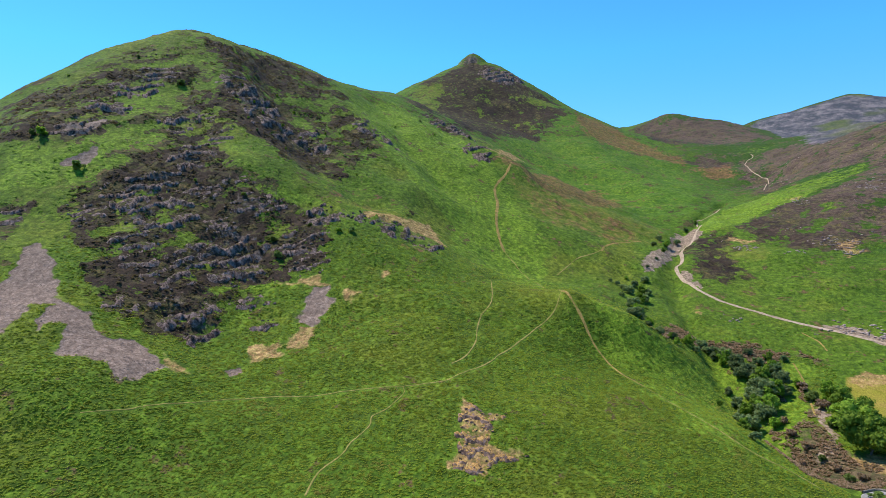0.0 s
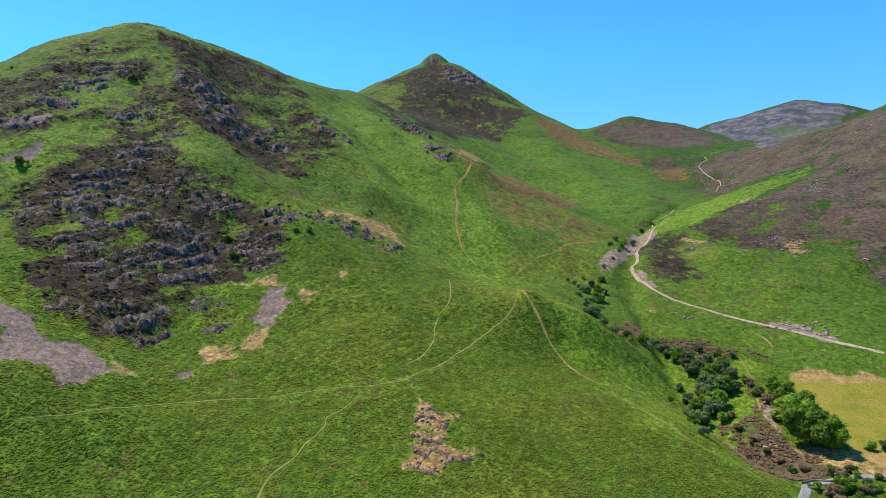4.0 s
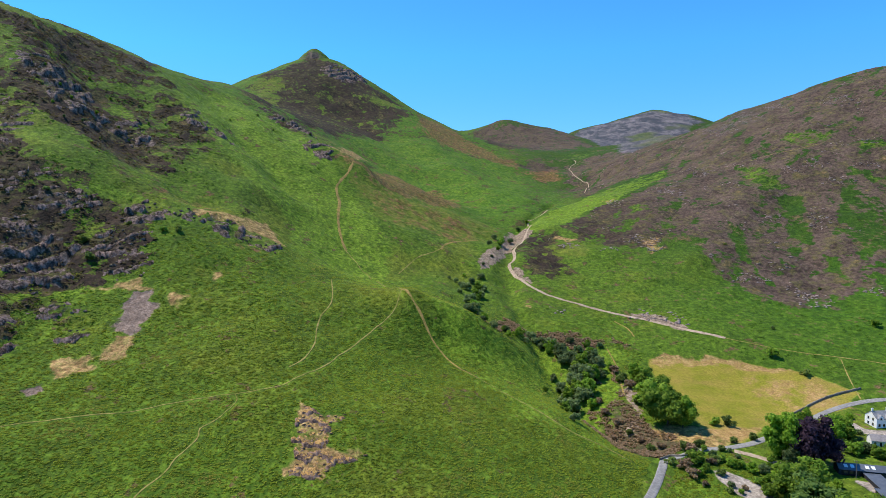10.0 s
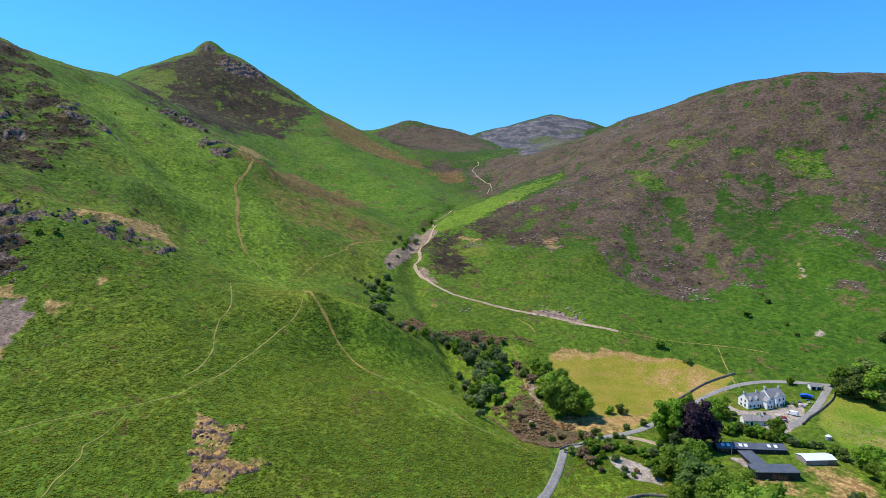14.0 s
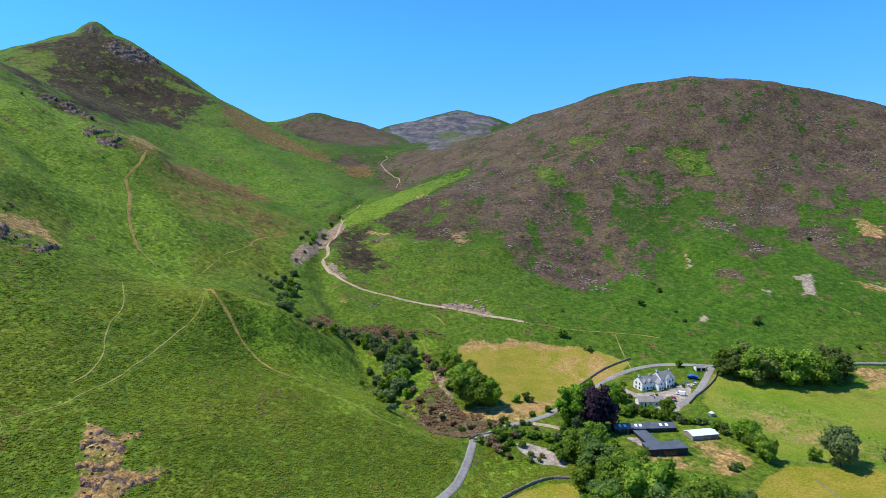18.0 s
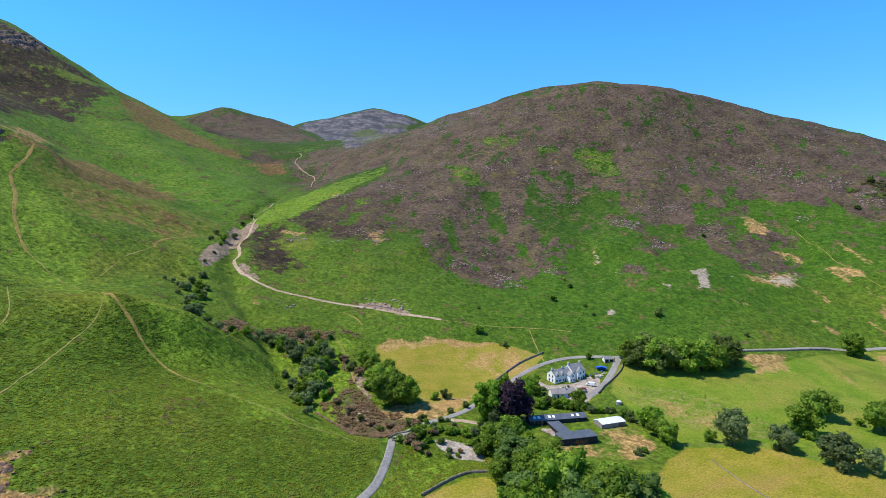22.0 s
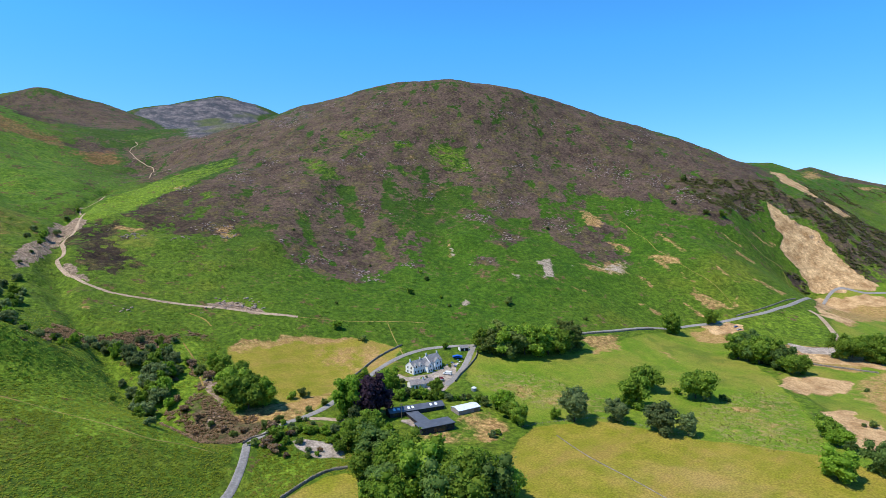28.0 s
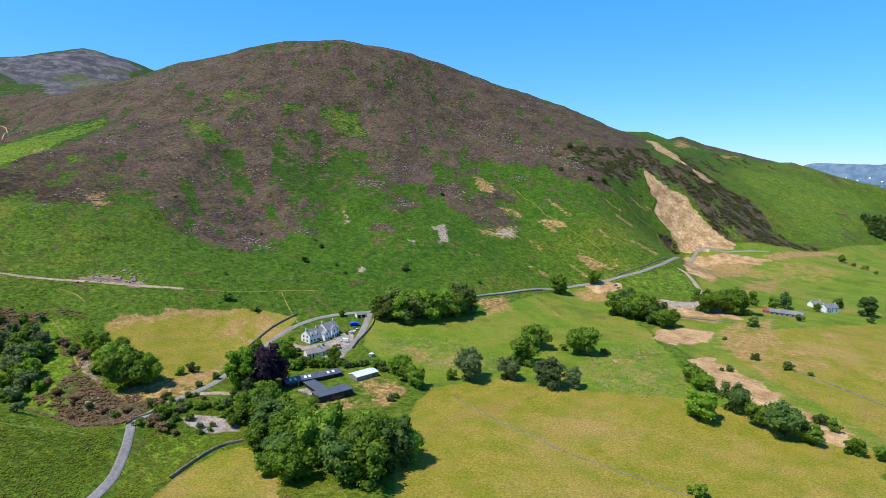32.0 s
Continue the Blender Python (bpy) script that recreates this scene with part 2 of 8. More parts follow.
patch('lush', 3, 0.55, (-449, -295), (-447, -270), (-430, -241), (-412, -250), (-420, -271))
patch('lush', 3, 0.55, (-597, -318), (-600, -287), (-559, -238), (-559, -256), (-569, -291))
patch('lush', 3, 0.6, (-308, -231), (-316, -225), (-305, -220), (-297, -224))
patch('heather', 9, 1, (-594, 715), (-620, 919), (-420, 1130), (-336, 903), (-321, 837), (-332, 747), (-372, 730), (-426, 719), (-480, 689), (-494, 607))
patch('heather', 4, 0.8, (-467, 575), (-453, 608), (-437, 592), (-372, 594), (-360, 581), (-382, 530), (-449, 553))
patch('outcrop', 3, 1, (-541, 730), (-547, 755), (-531, 763), (-517, 755), (-518, 734))
patch('outcrop', 3, 1, (-507, 732), (-510, 751), (-499, 758), (-488, 751), (-490, 735))
patch('outcrop', 3, 1, (-443, 778), (-449, 808), (-435, 817), (-423, 809), (-426, 788))
patch('outcrop', 3, 1, (-394, 756), (-391, 780), (-376, 801), (-365, 799), (-369, 766))
patch('outcrop', 3, 1, (-336, 784), (-345, 834), (-335, 858), (-327, 857), (-331, 829))
patch('outcrop', 3, 1, (-408, 772), (-414, 798), (-402, 803), (-387, 785), (-389, 768))
patch('outcrop', 3, 1, (-384, 848), (-386, 870), (-377, 884), (-371, 883), (-373, 861))
patch('outcrop', 3, 1, (-464, 574), (-470, 592), (-461, 602), (-452, 599), (-451, 581))
patch('lush', 10, 0.85, (-471, -20), (-361, 39), (-419, 86), (-363, 110), (-271, 96), (-244, 72), (-278, 41), (-335, 11))
patch('lush', 3, 1, (-407, 123), (-411, 139), (-352, 121), (-325, 107), (-339, 96), (-363, 110))
patch('grass', 4, 1, (-150, 321), (-151, 362), (-135, 401), (-109, 372), (-90, 330), (-110, 306), (-131, 309))
patch('rush', 5, 1, (-150, 321), (-151, 362), (-135, 401), (-109, 372), (-90, 330), (-110, 306), (-131, 309))
patch('scar', 2, 0.85, (-109, 387), (-101, 407), (-80, 391), (-58, 370), (-38, 348), (-15, 324), (-9, 319), (-8, 309), (-22, 313), (-36, 316), (-47, 326), (-68, 350), (-79, 350), (-94, 372))
patch('scar', 3, 0.7, (-146, 443), (-133, 468), (-112, 471), (-107, 438), (-125, 415), (-141, 419))
patch('scar', 2, 0.75, (-238, 800), (-185, 843), (-142, 858), (-149, 831), (-195, 806), (-183, 655), (-159, 661), (-157, 634), (-184, 631))
patch('scar', 2, 0.7, (-176, 527), (-147, 544), (-109, 537), (-102, 521), (-129, 514), (-153, 497))
patch('scar', 1.5, 0.8, (-249, 522), (-222, 550), (-210, 538), (-225, 519))
patch('dry', 3, 0.8, (-278, 388), (-269, 425), (-246, 401), (-248, 368))
patch('dry', 3, 0.7, (-146, 352), (-133, 376), (-126, 364), (-139, 343))
patch('dry', 4, 0.6, (-29, 330), (-22, 354), (-11, 348), (-9, 326))
patch('lush', 3, 0.7, (-250, 108), (-242, 129), (-233, 132), (-220, 135), (-217, 97), (-219, 86))
patch('dirt', 1.5, 1, (-359, 125), (-348, 128), (-321, 121), (-305, 113), (-308, 110), (-324, 117), (-341, 119))
patch('heather', 8, 0.8, (-599, -364), (-719, -341), (-688, -283), (-618, -198), (-503, -189), (-477, -220), (-454, -249), (-476, -292))
patch('heather', 20, 1, (-2371, 191), (-2402, 242), (-2322, 369), (-2304, 426), (-2282, 523), (-2156, 574), (-2054, 586), (-1553, 355), (-1467, 232), (-1470, 159))
patch('lush', 20, 0.8, (-2366, 316), (-2335, 371), (-2330, 292))
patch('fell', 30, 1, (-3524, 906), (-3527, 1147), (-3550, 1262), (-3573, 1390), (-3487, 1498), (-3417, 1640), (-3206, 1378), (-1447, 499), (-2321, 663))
patch('heather', 8, 0.62, (-440, -504), (-474, -464), (-568, -424), (-605, -381), (-492, -307), (-437, -280), (-415, -315), (-371, -329), (-334, -323), (-368, -331), (-381, -376), (-371, -396), (-339, -392))
patch('heather', 6, 0.75, (-320, -319), (-274, -261), (-253, -225), (-256, -201), (-272, -189), (-326, -186), (-342, -161), (-390, -164), (-416, -211), (-407, -256), (-423, -321), (-365, -324))
patch('heather', 8, 0.6, (-558, -353), (-686, -341), (-677, -279), (-626, -195), (-561, -186), (-495, -196), (-436, -230), (-460, -278))
patch('heather', 13, 0.95, (-1319, 311), (-1360, 388), (-1371, 501), (-1049, 518), (-1035, 564), (-949, 576), (-917, 615), (-857, 634), (-789, 687), (-705, 767), (-656, 867), (-587, 924), (-530, 975), (-485, 980), (-437, 866), (-431, 799), (-433, 733), (-456, 713), (-500, 712), (-469, 650), (-446, 593), (-453, 551), (-486, 544), (-479, 502), (-506, 486), (-590, 553), (-633, 526), (-603, 488), (-624, 472), (-641, 467), (-560, 404), (-503, 411), (-452, 378), (-464, 353), (-455, 326), (-473, 294), (-505, 270), (-539, 275), (-604, 288), (-621, 266), (-600, 231), (-600, 193), (-645, 182), (-662, 162), (-618, 139), (-555, 130), (-529, 104), (-566, 91), (-618, 96), (-675, 116), (-678, 141), (-738, 209), (-846, 354), (-909, 382), (-964, 312), (-912, 246), (-1142, 281))
patch('heather', 5, 1, (-441, 611), (-429, 634), (-404, 640), (-360, 601), (-356, 581), (-370, 532), (-407, 559))
patch('heather', 4, 0.9, (-465, 488), (-469, 521), (-436, 506), (-427, 472), (-442, 468))
patch('heather', 3, 0.8, (-437, 429), (-421, 442), (-407, 432), (-425, 421))
patch('heather', 4, 0.8, (-493, 320), (-482, 346), (-451, 327), (-456, 299))
patch('heather', 4, 0.7, (-626, 520), (-614, 529), (-590, 509), (-589, 494))
patch('lush', 3, 0.95, (-817, 486), (-752, 531), (-738, 504), (-753, 486), (-781, 484))
patch('lush', 3, 0.95, (-731, 519), (-700, 554), (-679, 553), (-701, 528))
patch('lush', 3, 0.95, (-682, 560), (-674, 589), (-652, 612), (-597, 582), (-618, 561), (-648, 557))
patch('lush', 3, 0.9, (-787, 417), (-758, 432), (-704, 428), (-682, 434), (-680, 396), (-708, 386))
patch('lush', 3, 0.85, (-685, 498), (-664, 513), (-633, 503), (-650, 494), (-665, 486))
patch('lush', 3, 0.85, (-741, 259), (-721, 274), (-693, 269), (-700, 249))
patch('lush', 2, 0.7, (-763, 560), (-751, 572), (-740, 567), (-751, 554))
patch('lush', 2, 0.7, (-682, 605), (-664, 628), (-661, 625), (-677, 603))
patch('lush', 3, 0.8, (-825, 425), (-830, 452), (-803, 444), (-804, 423))
patch('lush', 4, 1, (-750, 119), (-780, 163), (-898, 255), (-937, 342), (-909, 382), (-874, 360), (-771, 249), (-752, 213), (-697, 158), (-680, 129))
patch('lush', 5, 0.8, (-504, 703), (-471, 691), (-423, 677), (-383, 641), (-360, 614), (-345, 610), (-383, 652), (-433, 690), (-486, 713))
patch('lush', 5, 0.7, (-416, 615), (-399, 638), (-372, 615), (-381, 602))
patch('lush', 5, 0.6, (-525, 617), (-491, 667), (-474, 654), (-496, 622))
patch('bracken', 3, 1, (-673, 407), (-670, 435), (-597, 396), (-553, 375), (-593, 376))
patch('bracken', 3, 1, (-627, 327), (-610, 333), (-539, 306), (-502, 307), (-514, 300), (-560, 302))
patch('bracken', 4, 0.9, (-503, 613), (-476, 647), (-459, 615), (-470, 570))
patch('bracken', 4, 0.9, (-496, 537), (-481, 566), (-457, 534), (-468, 511))
patch('bracken', 3, 0.8, (-564, 550), (-553, 577), (-533, 566), (-537, 534))
patch('bracken', 4, 0.9, (-629, 458), (-607, 496), (-512, 423), (-554, 412))
patch('bracken', 3, 0.8, (-547, 369), (-520, 380), (-476, 362), (-499, 358))
patch('grass', 5, 0.9, (-634, 126), (-627, 177), (-588, 166), (-596, 123))
patch('dry', 3, 0.7, (-615, 230), (-626, 251), (-599, 244), (-571, 223))
patch('dry', 2, 0.7, (-788, 239), (-792, 256), (-774, 252), (-770, 237))
patch('dry', 3, 0.6, (-664, 150), (-648, 171), (-635, 161), (-646, 149))
patch('dry', 3, 0.8, (-459, 635), (-451, 648), (-437, 634), (-445, 621))
patch('dry', 3, 0.6, (-372, 510), (-361, 580), (-329, 555), (-337, 534), (-355, 518))
patch('dry', 2, 0.6, (-498, 445), (-484, 440), (-455, 413), (-463, 414))
patch('outcrop', 3, 1, (-849, 566), (-847, 587), (-804, 595), (-783, 595), (-796, 575))
patch('outcrop', 3, 1, (-686, 676), (-678, 710), (-656, 759), (-644, 774), (-657, 731))
patch('outcrop', 3, 1, (-638, 745), (-636, 763), (-626, 786), (-617, 790), (-623, 769))
patch('outcrop', 3, 1, (-594, 781), (-593, 798), (-580, 813), (-570, 812), (-577, 796))
patch('outcrop', 3, 1, (-558, 742), (-557, 769), (-534, 785), (-516, 779), (-528, 758))
patch('outcrop', 3, 1, (-519, 737), (-519, 764), (-496, 778), (-482, 775), (-488, 747))
patch('outcrop', 3, 1, (-482, 741), (-486, 767), (-469, 777), (-457, 771), (-461, 750))
patch('outcrop', 3, 1, (-629, 361), (-643, 379), (-633, 392), (-621, 391), (-620, 376))
patch('outcrop', 3, 1, (-517, 523), (-531, 553), (-522, 572), (-506, 566), (-501, 539))
patch('outcrop', 3, 1, (-519, 561), (-527, 587), (-515, 603), (-503, 600), (-503, 578))
patch('outcrop', 3, 1, (-514, 487), (-520, 507), (-506, 518), (-494, 515), (-489, 492))
patch('outcrop', 3, 1, (-456, 562), (-465, 591), (-452, 605), (-439, 600), (-435, 572))
patch('outcrop', 3, 1, (-679, 505), (-680, 519), (-668, 533), (-659, 536), (-664, 521))
patch('outcrop', 3, 1, (-606, 398), (-619, 416), (-606, 421), (-590, 416), (-584, 400))
patch('outcrop', 3, 1, (-467, 302), (-490, 328), (-476, 335), (-459, 330), (-454, 313))
patch('outcrop', 3, 1, (-517, 277), (-526, 291), (-524, 305), (-516, 307), (-510, 291))
patch('outcrop', 3, 1, (-449, 478), (-462, 502), (-457, 513), (-445, 506), (-438, 485))
patch('outcrop', 3, 1, (-1057, 495), (-995, 522), (-904, 487), (-912, 465))
patch('outcrop', 3, 1, (-1028, 528), (-1072, 571), (-965, 544), (-907, 523), (-921, 507))
patch('outcrop', 3, 1, (-1015, 573), (-926, 567), (-891, 556), (-905, 543))
patch('outcrop', 3, 1, (-598, 225), (-623, 241), (-615, 248), (-594, 244), (-581, 231))
patch('outcrop', 3, 1, (-714, 458), (-717, 473), (-703, 486), (-693, 489), (-694, 472))
patch('outcrop', 3, 1, (-730, 511), (-727, 533), (-703, 555), (-692, 563), (-702, 538))
patch('outcrop', 3, 1, (-652, 629), (-650, 642), (-639, 658), (-631, 661), (-637, 645))
patch('outcrop', 3, 1, (-575, 630), (-581, 656), (-570, 676), (-561, 678), (-561, 653))
patch('outcrop', 3, 1, (-613, 577), (-615, 590), (-600, 596), (-591, 596), (-596, 584))
patch('outcrop', 3, 1, (-470, 362), (-477, 373), (-471, 377), (-461, 374), (-459, 364))
patch('outcrop', 3, 1, (-589, 486), (-597, 500), (-591, 508), (-582, 506), (-579, 493))
patch('outcrop', 3, 1, (-441, 764), (-446, 788), (-435, 798), (-425, 793), (-425, 770))
patch('outcrop', 3, 1, (-404, 774), (-411, 802), (-401, 805), (-386, 787), (-387, 770))
patch('outcrop', 3, 1, (-539, 850), (-541, 877), (-531, 901), (-523, 905), (-524, 873))
patch('outcrop', 3, 1, (-430, 419), (-431, 430), (-422, 436), (-414, 435), (-416, 424))
patch('outcrop', 3, 1, (-496, 313), (-505, 324), (-501, 331), (-493, 329), (-486, 317))
patch('outcrop', 3, 1, (-763, 236), (-788, 250), (-771, 256), (-747, 252), (-743, 242))
patch('outcrop', 3, 1, (-755, 307), (-781, 329), (-767, 339), (-747, 337), (-726, 315))
patch('outcrop', 3, 1, (-828, 374), (-842, 392), (-814, 397), (-788, 392), (-785, 376))
patch('outcrop', 3, 1, (-588, 181), (-601, 190), (-594, 197), (-583, 196), (-578, 188))
patch('outcrop', 3, 1, (-717, 438), (-722, 450), (-709, 459), (-699, 459), (-701, 447))
patch('outcrop', 3, 1, (-667, 458), (-670, 471), (-661, 483), (-652, 484), (-651, 469))
patch('outcrop', 3, 1, (-424, 676), (-427, 693), (-417, 698), (-408, 692), (-410, 679))
patch('outcrop', 3, 1, (-449, 172), (-455, 187), (-444, 202), (-434, 206), (-436, 191))
patch('outcrop', 3, 1, (-463, 168), (-471, 180), (-461, 191), (-452, 194), (-451, 181))
patch('outcrop', 3, 1, (-611, 215), (-632, 228), (-625, 234), (-611, 233), (-601, 222))
patch('outcrop', 3, 1, (-622, 140), (-634, 152), (-628, 166), (-614, 168), (-609, 155))
patch('outcrop', 3, 1, (-450, 157), (-458, 167), (-454, 178), (-448, 180), (-443, 169))
patch('outcrop', 3, 1, (-465, 101), (-474, 108), (-475, 115), (-470, 117), (-464, 110))
patch('heather', 4, 1, (-302, -273), (-316, -291), (-323, -314), (-330, -323), (-353, -319), (-378, -327), (-421, -319), (-447, -322), (-435, -283), (-406, -260), (-392, -258), (-390, -246), (-367, -235), (-365, -213), (-342, -195), (-323, -196), (-309, -202), (-289, -214), (-276, -194), (-261, -193), (-250, -205), (-253, -225), (-257, -250), (-273, -261))
patch('heather', 6, 0.75, (-446, -510), (-474, -464), (-503, -439), (-544, -407), (-534, -386), (-518, -388), (-471, -395), (-447, -393), (-401, -400), (-380, -400), (-370, -395), (-358, -413))
patch('heather', 5, 0.55, (-509, -457), (-546, -448), (-567, -424), (-560, -412), (-527, -433), (-499, -442))
patch('heather', 6, 0.95, (-609, -418), (-617, -381), (-654, -382), (-725, -375), (-734, -344), (-750, -316), (-653, -266), (-609, -226), (-584, -242), (-617, -281), (-609, -324), (-564, -307), (-569, -322), (-545, -327), (-537, -340), (-578, -373))
patch('heather', 5, 1, (-556, -354), (-616, -347), (-529, -288), (-554, -277), (-562, -245), (-516, -214), (-506, -189), (-495, -191), (-488, -225), (-462, -243), (-474, -270), (-485, -309))
patch('heather', 4, 0.9, (-641, -265), (-646, -233), (-635, -197), (-585, -188), (-592, -221), (-608, -245))
patch('heather', 4, 0.8, (-793, -252), (-831, -239), (-814, -218), (-760, -227))
patch('heather', 4, 0.85, (-312, -362), (-322, -346), (-318, -339), (-306, -339), (-283, -323), (-272, -319))
patch('heather', 4, 0.6, (-380, -436), (-379, -409), (-362, -397), (-354, -409))
patch('heather', 4, 0.8, (-854, -225), (-970, -212), (-996, -179), (-772, -147), (-771, -184))
patch('heather', 5, 0.8, (-738, -141), (-712, -102), (-697, -94), (-701, -127))
patch('heather', 3, 0.7, (-479, -141), (-496, -133), (-476, -131), (-453, -136))
patch('heather', 4, 0.7, (-389, -246), (-402, -170), (-390, -164), (-380, -177), (-378, -210), (-370, -231))
patch('bracken', 3, 0.9, (-319, -286), (-334, -281), (-318, -272), (-299, -284))
patch('bracken', 4, 0.9, (-465, -286), (-469, -267), (-456, -240), (-428, -235), (-414, -256), (-436, -276))
patch('grass', 5, 0.85, (-390, -258), (-401, -249), (-412, -227), (-428, -198), (-426, -179), (-430, -163), (-414, -201), (-402, -227), (-387, -249))
patch('grass', 8, 0.6, (-420, -481), (-505, -473), (-589, -439), (-605, -394), (-446, -285), (-447, -322), (-371, -329), (-332, -326), (-293, -342))
patch('lush', 6, 0.8, (-358, -413), (-372, -392), (-374, -370), (-362, -354), (-335, -346), (-316, -367))
patch('lush', 6, 0.7, (-504, -446), (-553, -414), (-581, -386), (-583, -368), (-547, -390), (-515, -424))
patch('lush', 5, 0.7, (-449, -394), (-502, -383), (-476, -364), (-429, -372))
patch('lush', 4, 0.3, (-571, -326), (-579, -308), (-534, -245), (-493, -185), (-466, -109), (-512, -120), (-539, -190), (-605, -251), (-690, -291), (-777, -240), (-703, -159), (-651, -88), (-704, -108), (-846, -227), (-803, -288), (-749, -311), (-660, -300), (-643, -320))
patch('rust', 5, 0.7, (-395, -125), (-410, -105), (-426, -117))
patch('rust', 6, 0.6, (-449, -188), (-438, -147), (-457, -135), (-474, -178))
patch('dry', 3, 0.9, (-430, -163), (-446, -145), (-451, -122), (-442, -108), (-429, -118), (-429, -140), (-417, -158))
patch('dry', 2, 0.6, (-1509, -452), (-1423, -427), (-988, -311))
patch('dry', 3, 0.5, (-389, -260), (-400, -239), (-394, -240), (-387, -256))
patch('rock', 3, 1, (-383, -388), (-407, -395), (-474, -415), (-532, -411), (-546, -394), (-518, -388), (-469, -399), (-435, -393), (-391, -380))
patch('rock', 3, 1, (-448, -344), (-502, -353), (-465, -322), (-446, -327))
patch('rock', 3, 1, (-525, -337), (-586, -344), (-566, -307), (-494, -292))
patch('rock', 3, 1, (-527, -276), (-576, -263), (-539, -229), (-525, -252))
patch('rock', 3, 1, (-634, -250), (-655, -236), (-624, -198), (-588, -207))
patch('rock', 3, 1, (-416, -311), (-446, -300), (-412, -272), (-399, -285))
patch('rock', 3, 1, (-348, -310), (-391, -305), (-374, -285), (-329, -268), (-313, -280))
patch('rock', 3, 1, (-327, -232), (-360, -233), (-364, -214), (-325, -188), (-320, -209), (-318, -227))
patch('rock', 3, 1, (-378, -201), (-381, -178), (-357, -162), (-351, -180))
patch('rock', 3, 1, (-387, -243), (-409, -221), (-401, -212), (-380, -228), (-377, -239))
patch('rock', 3, 1, (-410, -204), (-415, -179), (-393, -165), (-396, -188))
patch('rock', 3, 1, (-278, -220), (-297, -212), (-282, -198), (-276, -181), (-266, -182), (-259, -193), (-268, -209))
patch('rock', 3, 1, (-412, -173), (-428, -153), (-437, -129), (-429, -101), (-410, -105), (-404, -132), (-399, -160))
patch('rock', 3, 1, (-842, -217), (-977, -204), (-824, -153), (-769, -176))
patch('rock', 3, 1, (-307, -190), (-312, -172), (-305, -171), (-300, -186))
patch('rock', 3, 1, (-292, -173), (-297, -164), (-283, -158), (-284, -167))
patch('heather', 12, 1, (-962, -284), (-1450, -314), (-1513, -240), (-1487, -166), (-1473, -84), (-1543, -18), (-1344, -59), (-1095, -145), (-960, -182), (-1038, -226), (-883, -236))
patch('heather', 12, 1, (-1437, -389), (-1634, -293), (-1596, -178), (-1588, -90), (-1563, -32), (-1471, -165), (-1440, -312))
patch('rock', 5, 1, (-1647, -292), (-1643, -260), (-1616, -222), (-1606, -147), (-1577, -111), (-1527, -171), (-1568, -234), (-1593, -298))
patch('grass', 14, 0.7, (-1395, -399), (-1625, -311), (-1596, -178), (-1563, -32), (-1343, -77), (-1084, -164), (-990, -235))
patch('rust', 10, 0.95, (-1543, -18), (-1541, 50), (-1451, 110), (-1328, 202), (-1251, 202), (-1298, 120), (-1300, 42), (-1384, -4))
patch('rust', 8, 0.9, (-1229, 217), (-1306, 295), (-1180, 278), (-1166, 225))
patch('rust', 8, 1, (-705, -88), (-934, -55), (-970, 30), (-854, 65), (-750, 36), (-709, -10), (-685, -60))
patch('rust', 8, 0.45, (-689, -86), (-700, -10), (-713, 65), (-680, 91), (-616, 40), (-587, -25))
patch('grass', 10, 0.95, (-688, -92), (-687, -60), (-700, -10), (-752, 43), (-754, 82), (-680, 91), (-646, 65), (-617, 18), (-584, -25), (-632, -56))
patch('grass', 8, 0.6, (-970, -212), (-975, -138), (-721, -76), (-692, -80), (-713, -123), (-769, -176))
patch('dry', 6, 0.6, (-976, -148), (-949, -108), (-706, -88), (-727, -118))
patch('lush', 12, 0.45, (-1087, -144), (-1311, -28), (-1273, 41), (-1274, 118), (-1229, 217), (-901, 159), (-757, 89), (-812, 46), (-880, -20), (-954, -91))
patch('lush', 8, 0.75, (-690, -277), (-852, -262), (-775, -163), (-685, -92), (-579, -35), (-378, -10), (-395, -48), (-445, -96), (-512, -120), (-548, -171))
patch('heather', 10, 0.9, (-1302, 203), (-1343, 259), (-1335, 312), (-1271, 297), (-1236, 229))
patch('lush', 10, 0.8, (-1449, 338), (-1441, 432), (-1363, 372), (-1378, 327))
patch('scree', 3, 1, (-285, -308), (-258, -264), (-241, -251), (-231, -258), (-212, -249), (-202, -247), (-235, -287), (-253, -289), (-274, -309))
patch('scree', 3, 1, (-246, -255), (-246, -238), (-226, -215), (-241, -206), (-228, -178), (-215, -179), (-207, -188), (-212, -207), (-206, -218), (-225, -231), (-212, -235), (-221, -242))
patch('scree', 3, 1, (-326, -157), (-332, -149), (-309, -137), (-291, -141), (-294, -149), (-309, -153))
patch('scree', 2, 1, (-243, -161), (-249, -156), (-244, -152), (-238, -156))
patch('scree', 3, 1, (-392, -391), (-415, -386), (-426, -379), (-400, -377), (-387, -384))
patch('scree', 3, 1, (-357, -362), (-374, -359), (-385, -352), (-369, -350), (-355, -356))
patch('dry', 3, 1, (-283, -148), (-292, -140), (-278, -137), (-272, -143))
patch('dry', 3, 1, (-327, -138), (-326, -128), (-317, -127), (-317, -134))
patch('dry', 3, 1, (-356, -121), (-363, -115), (-352, -112), (-347, -117))
patch('dry', 3, 1, (-267, -165), (-277, -149), (-264, -142), (-253, -157))
patch('dry', 3, 1, (-327, -181), (-338, -157), (-333, -149), (-327, -159))
patch('dry', 3, 1, (-241, -190), (-234, -177), (-227, -171), (-226, -176))
patch('dry', 3, 1, (-429, -156), (-477, -120), (-435, -97), (-435, -114), (-432, -135))
